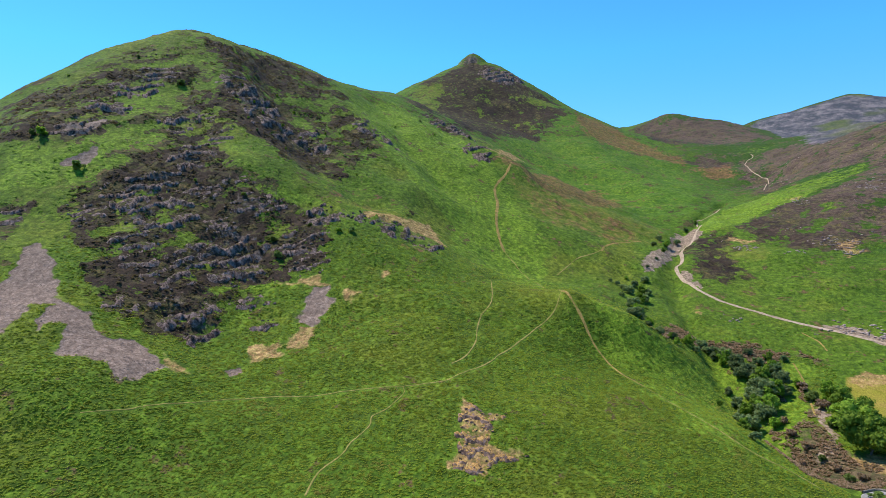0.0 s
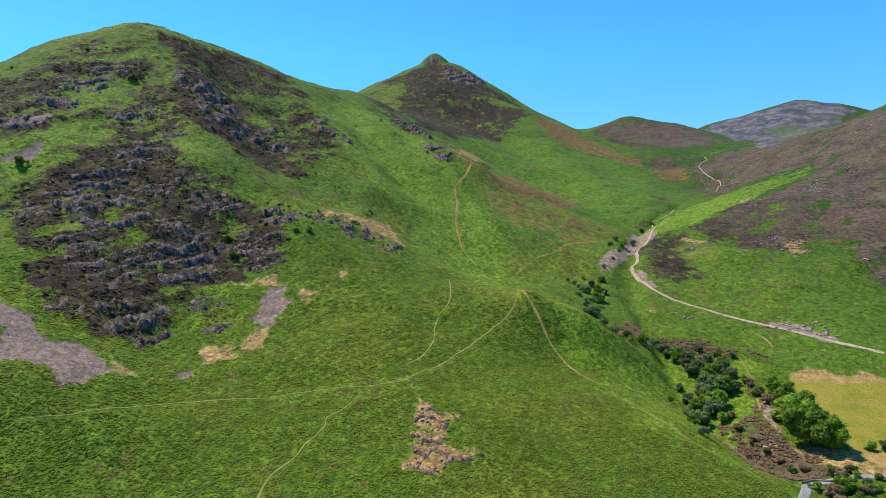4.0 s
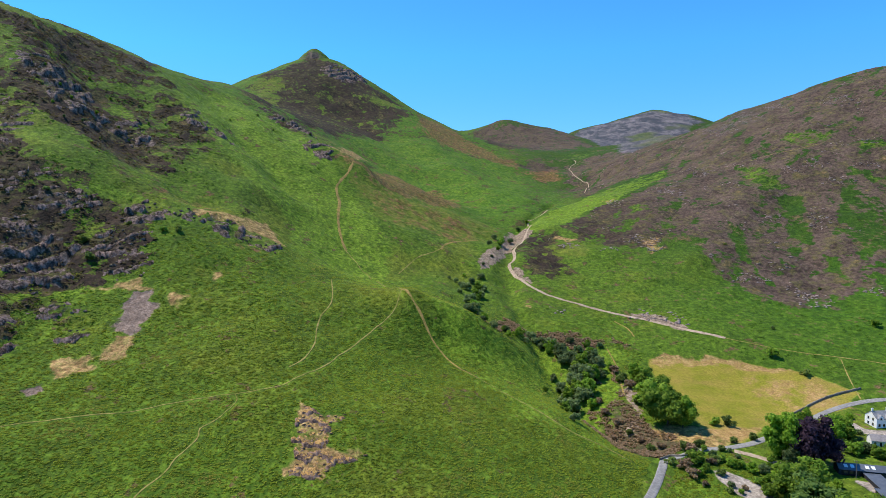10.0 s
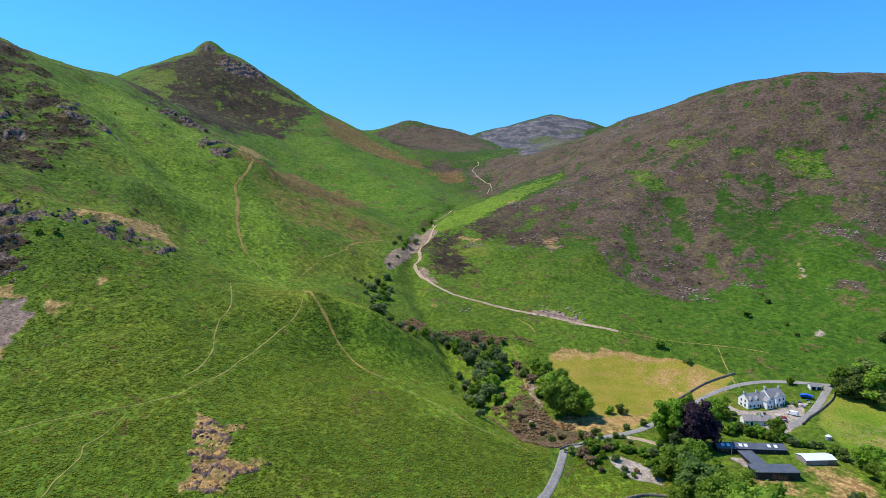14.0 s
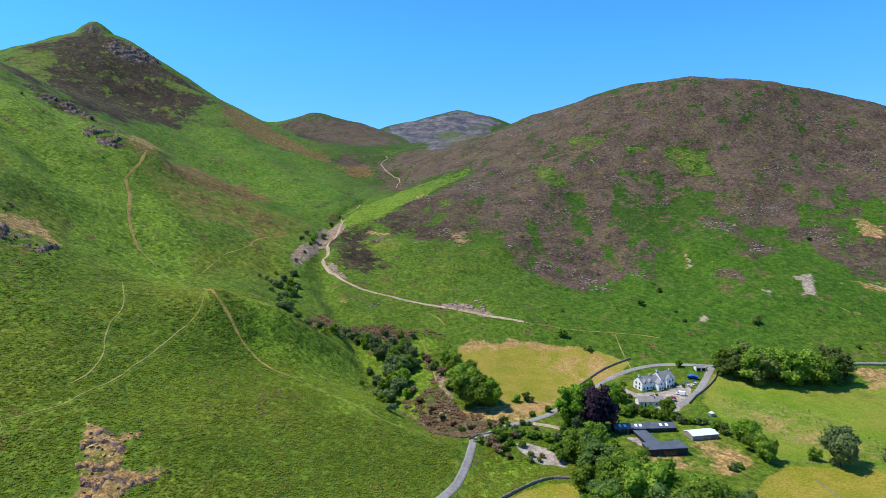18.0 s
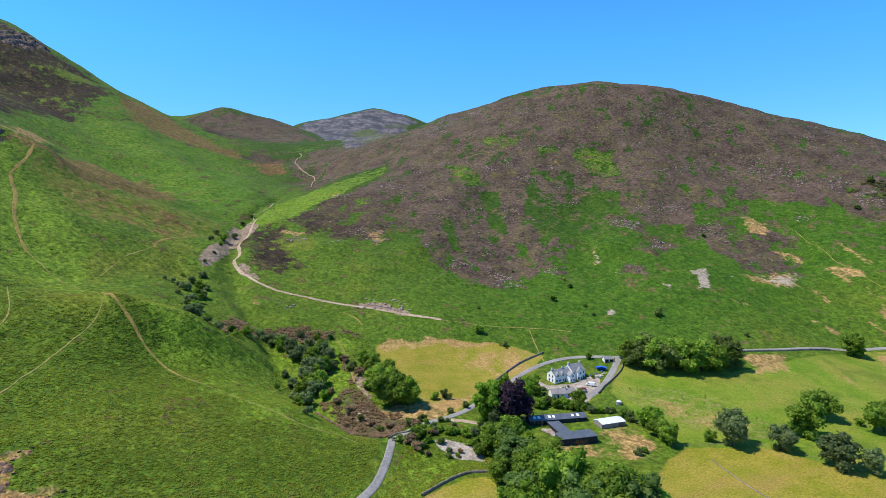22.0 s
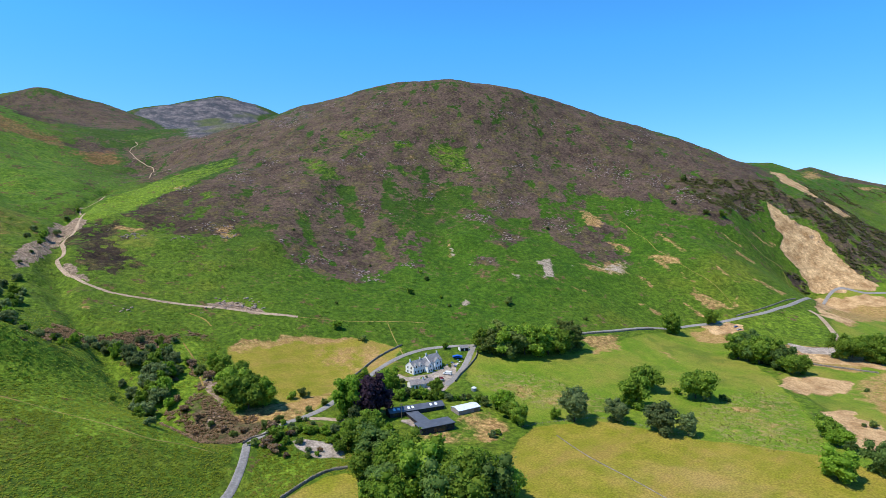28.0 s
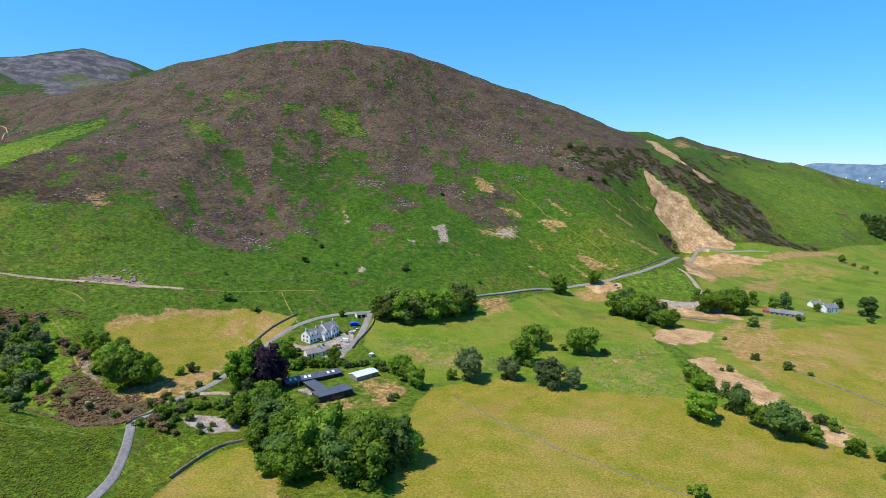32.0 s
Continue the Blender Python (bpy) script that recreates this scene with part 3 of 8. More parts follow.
patch('dry', 1.5, 0.8, (-243, -48), (-237, -39), (-241, -31), (-236, -30), (-232, -36), (-227, -34), (-219, -36), (-215, -32), (-218, -21), (-215, -20), (-210, -30), (-207, -32), (-201, -37), (-202, -47), (-209, -46), (-216, -49), (-229, -50))
patch('heather', 14, 1, (-1480, 560), (-1137, 600), (-901, 640), (-789, 675), (-690, 760), (-600, 900), (-540, 1100), (-700, 1200), (-900, 900), (-1200, 760), (-1450, 720))
patch('heather', 12, 1, (-640, -430), (-700, -395), (-760, -380), (-800, -430), (-700, -480))
# far shore: fell cover, its bluish grey painted in place of haze
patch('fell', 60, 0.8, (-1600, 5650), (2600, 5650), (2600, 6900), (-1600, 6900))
patch('heather', 60, 0.8, (-900, 2300), (-300, 2500), (300, 2600), (600, 3600), (-300, 4000), (-800, 3600))
patch('heather', 20, 1, (-2300, 250), (-2400, 330), (-2390, 500), (-2290, 560), (-2450, 600), (-2550, 350))
patch('dry', 8, 1, (-960, -126), (-1027, -80), (-966, -93), (-748, -98))
patch('dirt', 3, 1, (-582, 55), (-646, 88), (-661, 104), (-631, 94), (-578, 76), (-549, 62), (-548, 56))
patch('dirt', 3, 1, (-742, 113), (-693, 129), (-672, 124), (-650, 106), (-640, 85))
patch('dirt', 3, 1, (-465, 169), (-452, 188), (-432, 198), (-429, 192), (-445, 176))
patch('dirt', 3, 1, (-574, 90), (-526, 101), (-523, 98), (-559, 85))
patch('heather', 40, 1, (-1648, 167), (-2303, 309), (-2347, 450), (-2364, 568), (-1949, 565), (-1476, 240))
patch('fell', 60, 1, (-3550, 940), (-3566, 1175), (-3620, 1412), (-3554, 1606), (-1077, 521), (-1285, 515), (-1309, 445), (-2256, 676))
patch('heather', 20, 1, (-880, 649), (-781, 693), (-701, 779), (-635, 864), (-564, 981), (-515, 899), (-606, 826), (-741, 658))
patch('heather', 12, 1, (-454, 758), (-337, 786), (-327, 762), (-393, 740))
patch('dry', 6, 1, (-450, 630), (-439, 646), (-420, 624), (-431, 615))
patch('dry', 5, 1, (-404, 607), (-379, 608), (-376, 594))
patch('dry', 3, 1, (-481, 80), (-473, 89), (-465, 87), (-471, 80))
patch('pale', 2, 0.85, (-394, 477), (-391, 494), (-363, 464), (-366, 450))
patch('pale', 2, 0.85, (-377, 505), (-364, 505), (-362, 494))
patch('pale', 2, 0.85, (-388, 428), (-376, 433), (-371, 424))
patch('pale', 2, 0.85, (-380, 359), (-373, 362), (-364, 353), (-370, 351))
patch('pale', 2, 0.85, (-477, 428), (-468, 428), (-456, 415))
patch('pale', 10, 0.6, (-372, 529), (-355, 580), (-326, 549), (-348, 524))
patch('dry', 3, 1, (-277, 574), (-245, 564), (-244, 557), (-276, 564))
patch('dry', 4, 1, (-342, 608), (-322, 612), (-301, 602), (-320, 599))
patch('scar', 3, 1, (-330, 890), (-306, 890), (-268, 903), (-241, 883), (-216, 876), (-189, 869), (-190, 851), (-242, 808), (-260, 826), (-288, 823), (-289, 846), (-312, 862))
patch('scar', 4, 1, (-421, 1136), (-400, 1149), (-319, 1043), (-305, 1016), (-357, 1014))
patch('scar', 3, 1, (-296, 1015), (-268, 1037), (-265, 1003), (-279, 991))
patch('rock', 4, 1, (-323, 898), (-304, 919), (-248, 891), (-262, 885), (-301, 889))
patch('heather', 8, 1, (-423, 1053), (-322, 930), (-283, 987), (-243, 1004), (-143, 992), (-109, 1008), (-174, 858), (-192, 870), (-236, 892), (-284, 913), (-339, 895), (-384, 891))
patch('lush', 6, 1, (-228, 893), (-204, 919), (-168, 907), (-180, 881), (-210, 884))
patch('heather', 3, 1, (-272, 793), (-257, 818), (-241, 806), (-254, 788))
patch('heather', 12, 1, (-134, 1335), (-89, 1344), (-97, 1250), (-115, 1252))
patch('heather', 12, 1, (-100, 1199), (-87, 1233), (-80, 1149), (-94, 1134))
patch('lush', 14, 1, (-293, 1238), (-226, 1486), (-72, 1658), (-74, 1276), (-83, 1107), (-114, 1043), (-150, 1078), (-210, 1124))
patch('dry', 15, 1, (-920, 2828), (-854, 2819), (-383, 1305), (-370, 1154))
patch('dry', 12, 1, (-344, 1372), (-327, 1472), (-315, 1368))
patch('heather', 6, 0.85, (-390, 1161), (-280, 1054), (-213, 1062), (-162, 1003), (-125, 993), (-188, 858), (-225, 901), (-252, 923), (-305, 1007))
patch('dry', 1.6, 0.8, (-244, 644), (-219, 652), (-219, 638), (-244, 638))
patch('dry', 1.6, 0.8, (-274, 577), (-235, 569), (-238, 563), (-276, 574))
patch('dry', 1.6, 0.8, (-343, 610), (-304, 591), (-308, 585), (-344, 606))
patch('dry', 1.6, 0.8, (-357, 658), (-314, 635), (-317, 628), (-358, 654))
patch('dry', 1.6, 0.8, (-277, 625), (-251, 617), (-253, 612), (-277, 621))
patch('dry', 1.6, 0.8, (-295, 713), (-277, 729), (-274, 711), (-295, 707))
patch('dry', 1.6, 0.8, (-329, 555), (-305, 555), (-307, 548), (-330, 552))
patch('dry', 1.6, 0.8, (-303, 595), (-277, 588), (-279, 584), (-304, 593))
patch('dry', 1.6, 0.8, (-384, 612), (-362, 607), (-364, 601), (-385, 608))
patch('dry', 1.6, 0.8, (-271, 548), (-248, 545), (-251, 540), (-272, 545))
patch('dry', 1.6, 0.8, (-319, 731), (-298, 743), (-299, 735), (-319, 726))
patch('dry', 1.6, 0.8, (-297, 514), (-274, 517), (-275, 510), (-297, 510))
patch('dry', 1.6, 0.8, (-368, 546), (-342, 540), (-343, 533), (-368, 543))
patch('dry', 1.6, 0.8, (-347, 467), (-327, 472), (-328, 465), (-346, 463))
patch('dry', 1.6, 0.8, (-309, 802), (-290, 825), (-291, 812), (-308, 793))
patch('dry', 6, 0.8, (-116, 486), (-84, 555), (-54, 375), (-76, 397), (-107, 440))
patch('dry', 5, 0.7, (-140, 653), (-124, 794), (-106, 682), (-120, 605))
patch('dry', 3, 0.6, (-230, 214), (-231, 226), (-228, 232), (-212, 232), (-204, 227), (-198, 203), (-205, 202), (-214, 198))
patch('dry', 2, 0.5, (-232, 190), (-225, 196), (-217, 191), (-217, 179))
patch('pasture', 3, 1, (-395, 152), (-387, 205), (-368, 243), (-339, 259), (-328, 247), (-318, 223), (-300, 182), (-275, 152), (-297, 143), (-316, 148), (-372, 146))
patch('meadow', 4, 0.75, (-395, 152), (-387, 205), (-368, 243), (-339, 259), (-328, 247), (-318, 223), (-300, 182), (-275, 152), (-297, 143), (-316, 148), (-372, 146))
patch('dry', 8, 0.62, (-376, 209), (-351, 251), (-334, 246), (-328, 212), (-347, 197))
patch('dry', 2, 0.6, (-237, 187), (-222, 203), (-207, 204), (-202, 192), (-223, 181))
patch('dry', 3, 1, (-393, 151), (-395, 172), (-388, 205), (-368, 243), (-372, 225), (-385, 186), (-384, 159))
patch('dry', 3, 1, (-304, 120), (-297, 143), (-300, 182), (-272, 147), (-276, 133), (-295, 122))
patch('pasture', 3, 1, (-304, 297), (-259, 358), (-255, 505), (-234, 534), (-148, 433), (-87, 340), (-1, 324), (1, 257), (-130, 140), (-174, 197), (-197, 238), (-234, 245), (-274, 261))
patch('meadow', 4, 1, (-189, 213), (-197, 238), (-182, 274), (-136, 295), (-85, 325), (-1, 317), (1, 257), (-132, 138))
patch('meadow', 3, 1, (-164, 118), (-182, 112), (-204, 88), (-213, 102), (-219, 125), (-214, 135), (-197, 137), (-180, 129))
patch('pasture', 3, 1, (-151, 441), (-137, 539), (-15, 668), (34, 601), (24, 305), (-1, 321), (-38, 314), (-94, 381))
patch('meadow', 12, 1, (-100, 478), (-13, 608), (32, 554), (24, 323), (-2, 335), (-31, 359), (-83, 405))
patch('pasture', 4, 1, (-237, 805), (-107, 991), (-40, 1230), (76, 1382), (41, 610), (-15, 668), (-88, 586), (-152, 575))
patch('rush', 8, 1, (-279, 270), (-254, 305), (-190, 305), (-186, 280), (-235, 251))
patch('dry', 6, 0.45, (-261, 274), (-250, 301), (-200, 295), (-197, 278), (-233, 259))
patch('dry', 6, 0.4, (-144, 352), (-140, 401), (-101, 350), (-100, 328), (-125, 317))
patch('dry', 8, 0.55, (-99, 459), (-63, 482), (-26, 445), (-37, 409), (-72, 416))
patch('dry', 6, 0.5, (-176, 810), (-124, 872), (-63, 873), (-77, 796), (-141, 737))
patch('rush', 8, 1, (-155, 342), (-145, 415), (-88, 338), (-95, 321), (-129, 301))
patch('dry', 3, 1, (-145, 436), (-122, 471), (-109, 450), (-113, 425), (-129, 413))
patch('dry', 3, 1, (-107, 408), (-86, 391), (-32, 344), (-3, 319), (-19, 312), (-45, 328), (-85, 362))
patch('dry', 3, 1, (-217, 811), (-153, 853), (-157, 811), (-155, 624), (-181, 646))
patch('dry', 3, 1, (-250, 507), (-220, 541), (-209, 506), (-228, 486))
patch('dry', 3, 1, (-277, 390), (-264, 426), (-248, 389), (-264, 380))
patch('dry', 3, 1, (-228, 216), (-206, 229), (-198, 207), (-209, 207))
patch('dry', 3, 1, (-154, 859), (-108, 998), (-76, 1030), (-135, 865))
patch('dry', 3, 1, (-242, 593), (-232, 582), (-237, 567))
patch('dry', 3, 1, (-179, 533), (-145, 553), (-116, 549), (-113, 497), (-151, 495))
patch('dry', 3, 1, (-235, 427), (-219, 426), (-207, 413))
patch('dry', 3, 1, (-57, 515), (-40, 528), (-40, 511))
patch('gravel', 2, 1, (-178, 537), (-161, 539), (-144, 555), (-141, 536), (-159, 519))
patch('gravel', 2, 1, (-254, 128), (-253, 135), (-239, 145), (-226, 141), (-234, 131), (-247, 127))
patch('gravel', 1.5, 1, (-292, 238), (-293, 249), (-298, 266), (-298, 278), (-283, 262), (-267, 237), (-270, 229), (-281, 229))
patch('dry', 2, 0.7, (-291, 263), (-303, 289), (-290, 272), (-280, 256))
patch('gravel', 1.2, 1, (-309, 232), (-298, 233), (-294, 248), (-298, 259), (-289, 244), (-290, 230), (-298, 226))
patch('gravel', 2, 1, (-292, 250), (-291, 261), (-277, 258), (-266, 234), (-275, 235))
patch('gravel', 1.5, 1, (-249, 188), (-240, 201), (-232, 196), (-237, 187))
patch('scrub', 5, 1, (-351, 94), (-348, 113), (-315, 118), (-283, 129), (-264, 121), (-270, 99), (-280, 79))
patch('scrub', 5, 1, (-377, 39), (-425, 86), (-404, 106), (-420, 136), (-410, 149), (-429, 112), (-432, 62))
patch('scrub', 4, 1, (-404, 122), (-395, 132), (-344, 122), (-341, 110), (-374, 109))
patch('dry', 2, 1, (-353, 124), (-342, 127), (-308, 114), (-312, 112))
patch('dry', 3, 1, (-306, 125), (-294, 142), (-298, 167), (-280, 154), (-289, 130))
patch('lush', 3, 1, (-221, 550), (-191, 633), (-153, 578), (-171, 540), (-196, 537))

# ---- lines on the ground in metres east and north ----
TRACK = [(-692, 123), (-651, 110), (-636, 99), (-593, 93), (-581, 86), (-555, 87), (-524, 94), (-506, 104), (-491, 119), (-479, 135), (-468, 150), (-450, 173), (-437, 187), (-423, 200), (-411, 215)]
TRACK_UPPER = [(-692, 123), (-719, 133), (-789, 142), (-787, 157), (-804, 171)]
TRACK_TOP = [(-947, 260), (-1108, 312), (-1149, 310), (-1196, 306), (-1309, 325), (-1351, 350), (-1369, 351)]
TRACK_EAST = [(-411, 215), (-394, 246), (-383, 270), (-372, 290), (-361, 303)]
FARM_PATH = [(-377, 275), (-360, 267), (-344, 260), (-332, 255)]
ROAD = [(-190, 48), (-206, 66), (-223, 84), (-231, 91), (-244, 100), (-256, 107), (-263, 111), (-267, 119), (-271, 130), (-273, 145), (-279, 160), (-288, 174), (-301, 195), (-319, 222), (-328, 247), (-329, 270), (-322, 291), (-313, 307), (-303, 327)]
ROAD_NORTH = [(-313, 307), (-306, 327), (-291, 364), (-281, 392), (-271, 431), (-263, 477), (-253, 514), (-236, 539), (-220, 568), (-209, 600), (-205, 655), (-226, 814), (-191, 843), (-152, 884)]
FARM_LANE = [(-313, 307), (-304, 295), (-295, 283), (-283, 265), (-277, 253), (-272, 243)]
LANE_MINE = [(-191, 633), (-180, 626), (-163, 600), (-151, 576), (-146, 551)]
SIDE_LANE = [(-270, 147), (-266, 155), (-259, 165)]
PATH_FORK = [(-373, -12), (-363, -7), (-353, 0), (-341, 6), (-331, 13), (-320, 20), (-309, 30)]
PATH_LOW = [(-309, 30), (-293, 43), (-279, 56), (-268, 69), (-265, 83), (-256, 93)]
PATH_WEST = [(-373, -12), (-357, -15), (-344, -21), (-324, -30), (-298, -40), (-286, -44), (-266, -54), (-256, -60), (-249, -69), (-245, -77)]
PATH_CORNER = [(-245, -77), (-239, -75), (-228, -80), (-224, -84), (-218, -83), (-208, -87), (-202, -88), (-192, -93), (-181, -93)]
PATH_ALONG = [(-185, -186), (-193, -175), (-200, -169), (-219, -152), (-229, -129), (-240, -103), (-245, -77)]
PATH_HILL = [(-708, -78), (-692, -80), (-677, -83), (-657, -88), (-640, -89), (-609, -82), (-576, -79), (-556, -76), (-533, -71), (-512, -64)]
PATH_HILL_LOW = [(-512, -64), (-500, -57), (-484, -48), (-472, -41), (-407, -26), (-373, -12)]
PATH_THIN = [(-393, -59), (-354, -53), (-336, -56), (-318, -56), (-300, -54), (-284, -56), (-273, -61)]
PATH_SPOIL = [(-566, 19), (-587, 25), (-616, 40), (-641, 61)]
PATH_GILL = [(-498, -19), (-528, -8), (-548, 6), (-568, 19)]
PATH_BANK = [(-410, 130), (-388, 129), (-368, 125), (-345, 120)]
PATH_FIELD = [(-454, 149), (-441, 154), (-426, 155)]
FELL_PATH = [(-414, 658), (-360, 631), (-308, 604), (-262, 593), (-238, 576)]
FELL_PATH_EAST = [(-309, 763), (-288, 770), (-267, 790), (-210, 683)]
FELL_PATH_HIGH = [(-781, 435), (-764, 464), (-746, 492), (-739, 502)]
WALL_ROAD = [(-309, 189), (-322, 209), (-336, 235), (-343, 263)]
WALL_LANE = [(-308, 306), (-297, 294), (-287, 277), (-280, 263), (-273, 252)]
WALL_NORTH = [(-280, 390), (-269, 429), (-261, 474)]
WALL_MEADOW = [(-214, 103), (-219, 116), (-221, 128), (-218, 137)]
WALL_EAST = [(-184, 241), (-157, 233), (-130, 229), (-110, 225), (-89, 225), (-73, 225), (-58, 225)]
WALL_BRIDGE = [(-264, 109), (-268, 115), (-267, 120), (-267, 124)]
WALL_PASTURE = [(-53, 413), (-28, 399), (-4, 383)]
WALL_NORTH_WEST = [(-316, 315), (-306, 340), (-295, 368), (-285, 393)]
WALL_FAR = [(-228, 560), (-215, 599), (-208, 648)]
FENCE_MEADOW = [(-201, 234), (-196, 250), (-183, 276), (-163, 286), (-136, 296)]
WALL_FARM = [(-155, 492), (-131, 500), (-107, 508)]

# crags: place, width across the slope and reach up the slope in metres
CRAGS_LOW = [(-390, -227, 45, 18), (-406, -184, 31, 36), (-413, -159, 26, 25), (-419, -135, 30, 27), (-420, -112, 26, 32), (-346, -224, 41, 39), (-330, -207, 35, 27), (-366, -181, 32, 32), (-347, -168, 23, 19), (-274, -203, 30, 40), (-306, -181, 25, 11), (-289, -167, 13, 18), (-374, -299, 43, 34), (-347, -273, 39, 44)]
CRAGS_HIGH = [(-351, -302, 27, 36), (-314, -267, 28, 29), (-321, -236, 24, 19), (-299, -250, 23, 18), (-418, -297, 30, 45), (-458, -340, 23, 34), (-551, -324, 44, 66), (-513, -288, 35, 52), (-545, -262, 48, 46), (-620, -232, 22, 33), (-618, -210, 26, 39), (-492, -405, 44, 43), (-445, -396, 35, 42), (-399, -387, 30, 30)]
CRAGS_TOP = [(-524, -403, 39, 25), (-823, -180, 50, 75), (-720, -120, 33, 50), (-301, -344, 18, 27), (-477, -325, 15, 15), (-453, -294, 21, 25), (-401, -249, 28, 7), (-298, -231, 30, 22), (-259, -230, 17, 17), (-1636, -290, 56, 26), (-1591, -200, 111, 105), (-325, -307, 22, 20), (-384, -266, 28, 14), (-362, -238, 21, 15)]

# ---- materials ----


class Nodes:
    """A small helper to write node materials."""

    def __init__(self, name):
        self.mat = bpy.data.materials.new(name)
        self.mat.use_nodes = True
        self.tree = self.mat.node_tree
        self.out = self.tree.nodes["Principled BSDF"]
        self.out.inputs["Specular IOR Level"].default_value = 0.15
        self.where = self.node("ShaderNodeNewGeometry").outputs["Position"]

    def node(self, kind, **props):
        made = self.tree.nodes.new(kind)
        for key, value in props.items():
            setattr(made, key, value)
        return made

    def put(self, value, socket):
        if isinstance(value, bpy.types.NodeSocket):
            self.tree.links.new(value, socket)
        elif isinstance(value, tuple):
            socket.default_value = (*value, 1.0) if len(value) == 3 and len(socket.default_value) == 4 else value
        else:
            socket.default_value = value

    def noise(self, size, detail=3.0, rough=0.55, stretch=(1, 1, 1), warp=0.0):
        n = self.node("ShaderNodeTexNoise")
        m = self.node("ShaderNodeMapping")
        self.put(tuple(s / size for s in stretch), m.inputs["Scale"])
        self.put(self.where, m.inputs["Vector"])
        self.put(m.outputs[0], n.inputs["Vector"])
        n.inputs["Scale"].default_value, n.inputs["Detail"].default_value, n.inputs["Roughness"].default_value = 1.0, detail, rough
        n.inputs["Distortion"].default_value = warp
        return n.outputs["Fac"]

    def cells(self, size):
        n = self.node("ShaderNodeTexVoronoi")
        self.put(self.where, n.inputs["Vector"])
        n.inputs["Scale"].default_value = 1.0 / size
        return n.outputs["Distance"]

    def math(self, op, a, b=0.0, c=0.0):
        n = self.node("ShaderNodeMath", operation=op)
        for value, socket in zip((a, b, c), n.inputs):
            self.put(value, socket)
        return n.outputs[0]

    def span(self, v, lo, hi, to_lo=0.0, to_hi=1.0):
        n = self.node("ShaderNodeMapRange", interpolation_type="SMOOTHSTEP")
        for value, socket in zip((v, lo, hi, to_lo, to_hi), n.inputs):
            self.put(value, socket)
        return n.outputs[0]

    def mix(self, fac, a, b):
        n = self.node("ShaderNodeMix", data_type="RGBA")
        self.put(fac, n.inputs[0])
        self.put(a, n.inputs[6])
        self.put(b, n.inputs[7])
        return n.outputs[2]

    def scale(self, colour, factor):
        n = self.node("ShaderNodeVectorMath", operation="SCALE")
        self.put(colour, n.inputs[0])
        self.put(factor, n.inputs["Scale"])
        return n.outputs[0]

    def finish(self, colour, rough=0.9, height=None, deep=1.0, strength=1.0):
        self.put(colour, self.out.inputs["Base Color"])
        self.put(rough, self.out.inputs["Roughness"])
        if height is not None:
            b = self.node("ShaderNodeBump")
            b.inputs["Strength"].default_value, b.inputs["Distance"].default_value = strength, deep
            self.put(height, b.inputs["Height"])
            self.put(b.outputs[0], self.out.inputs["Normal"])
        return self.mat


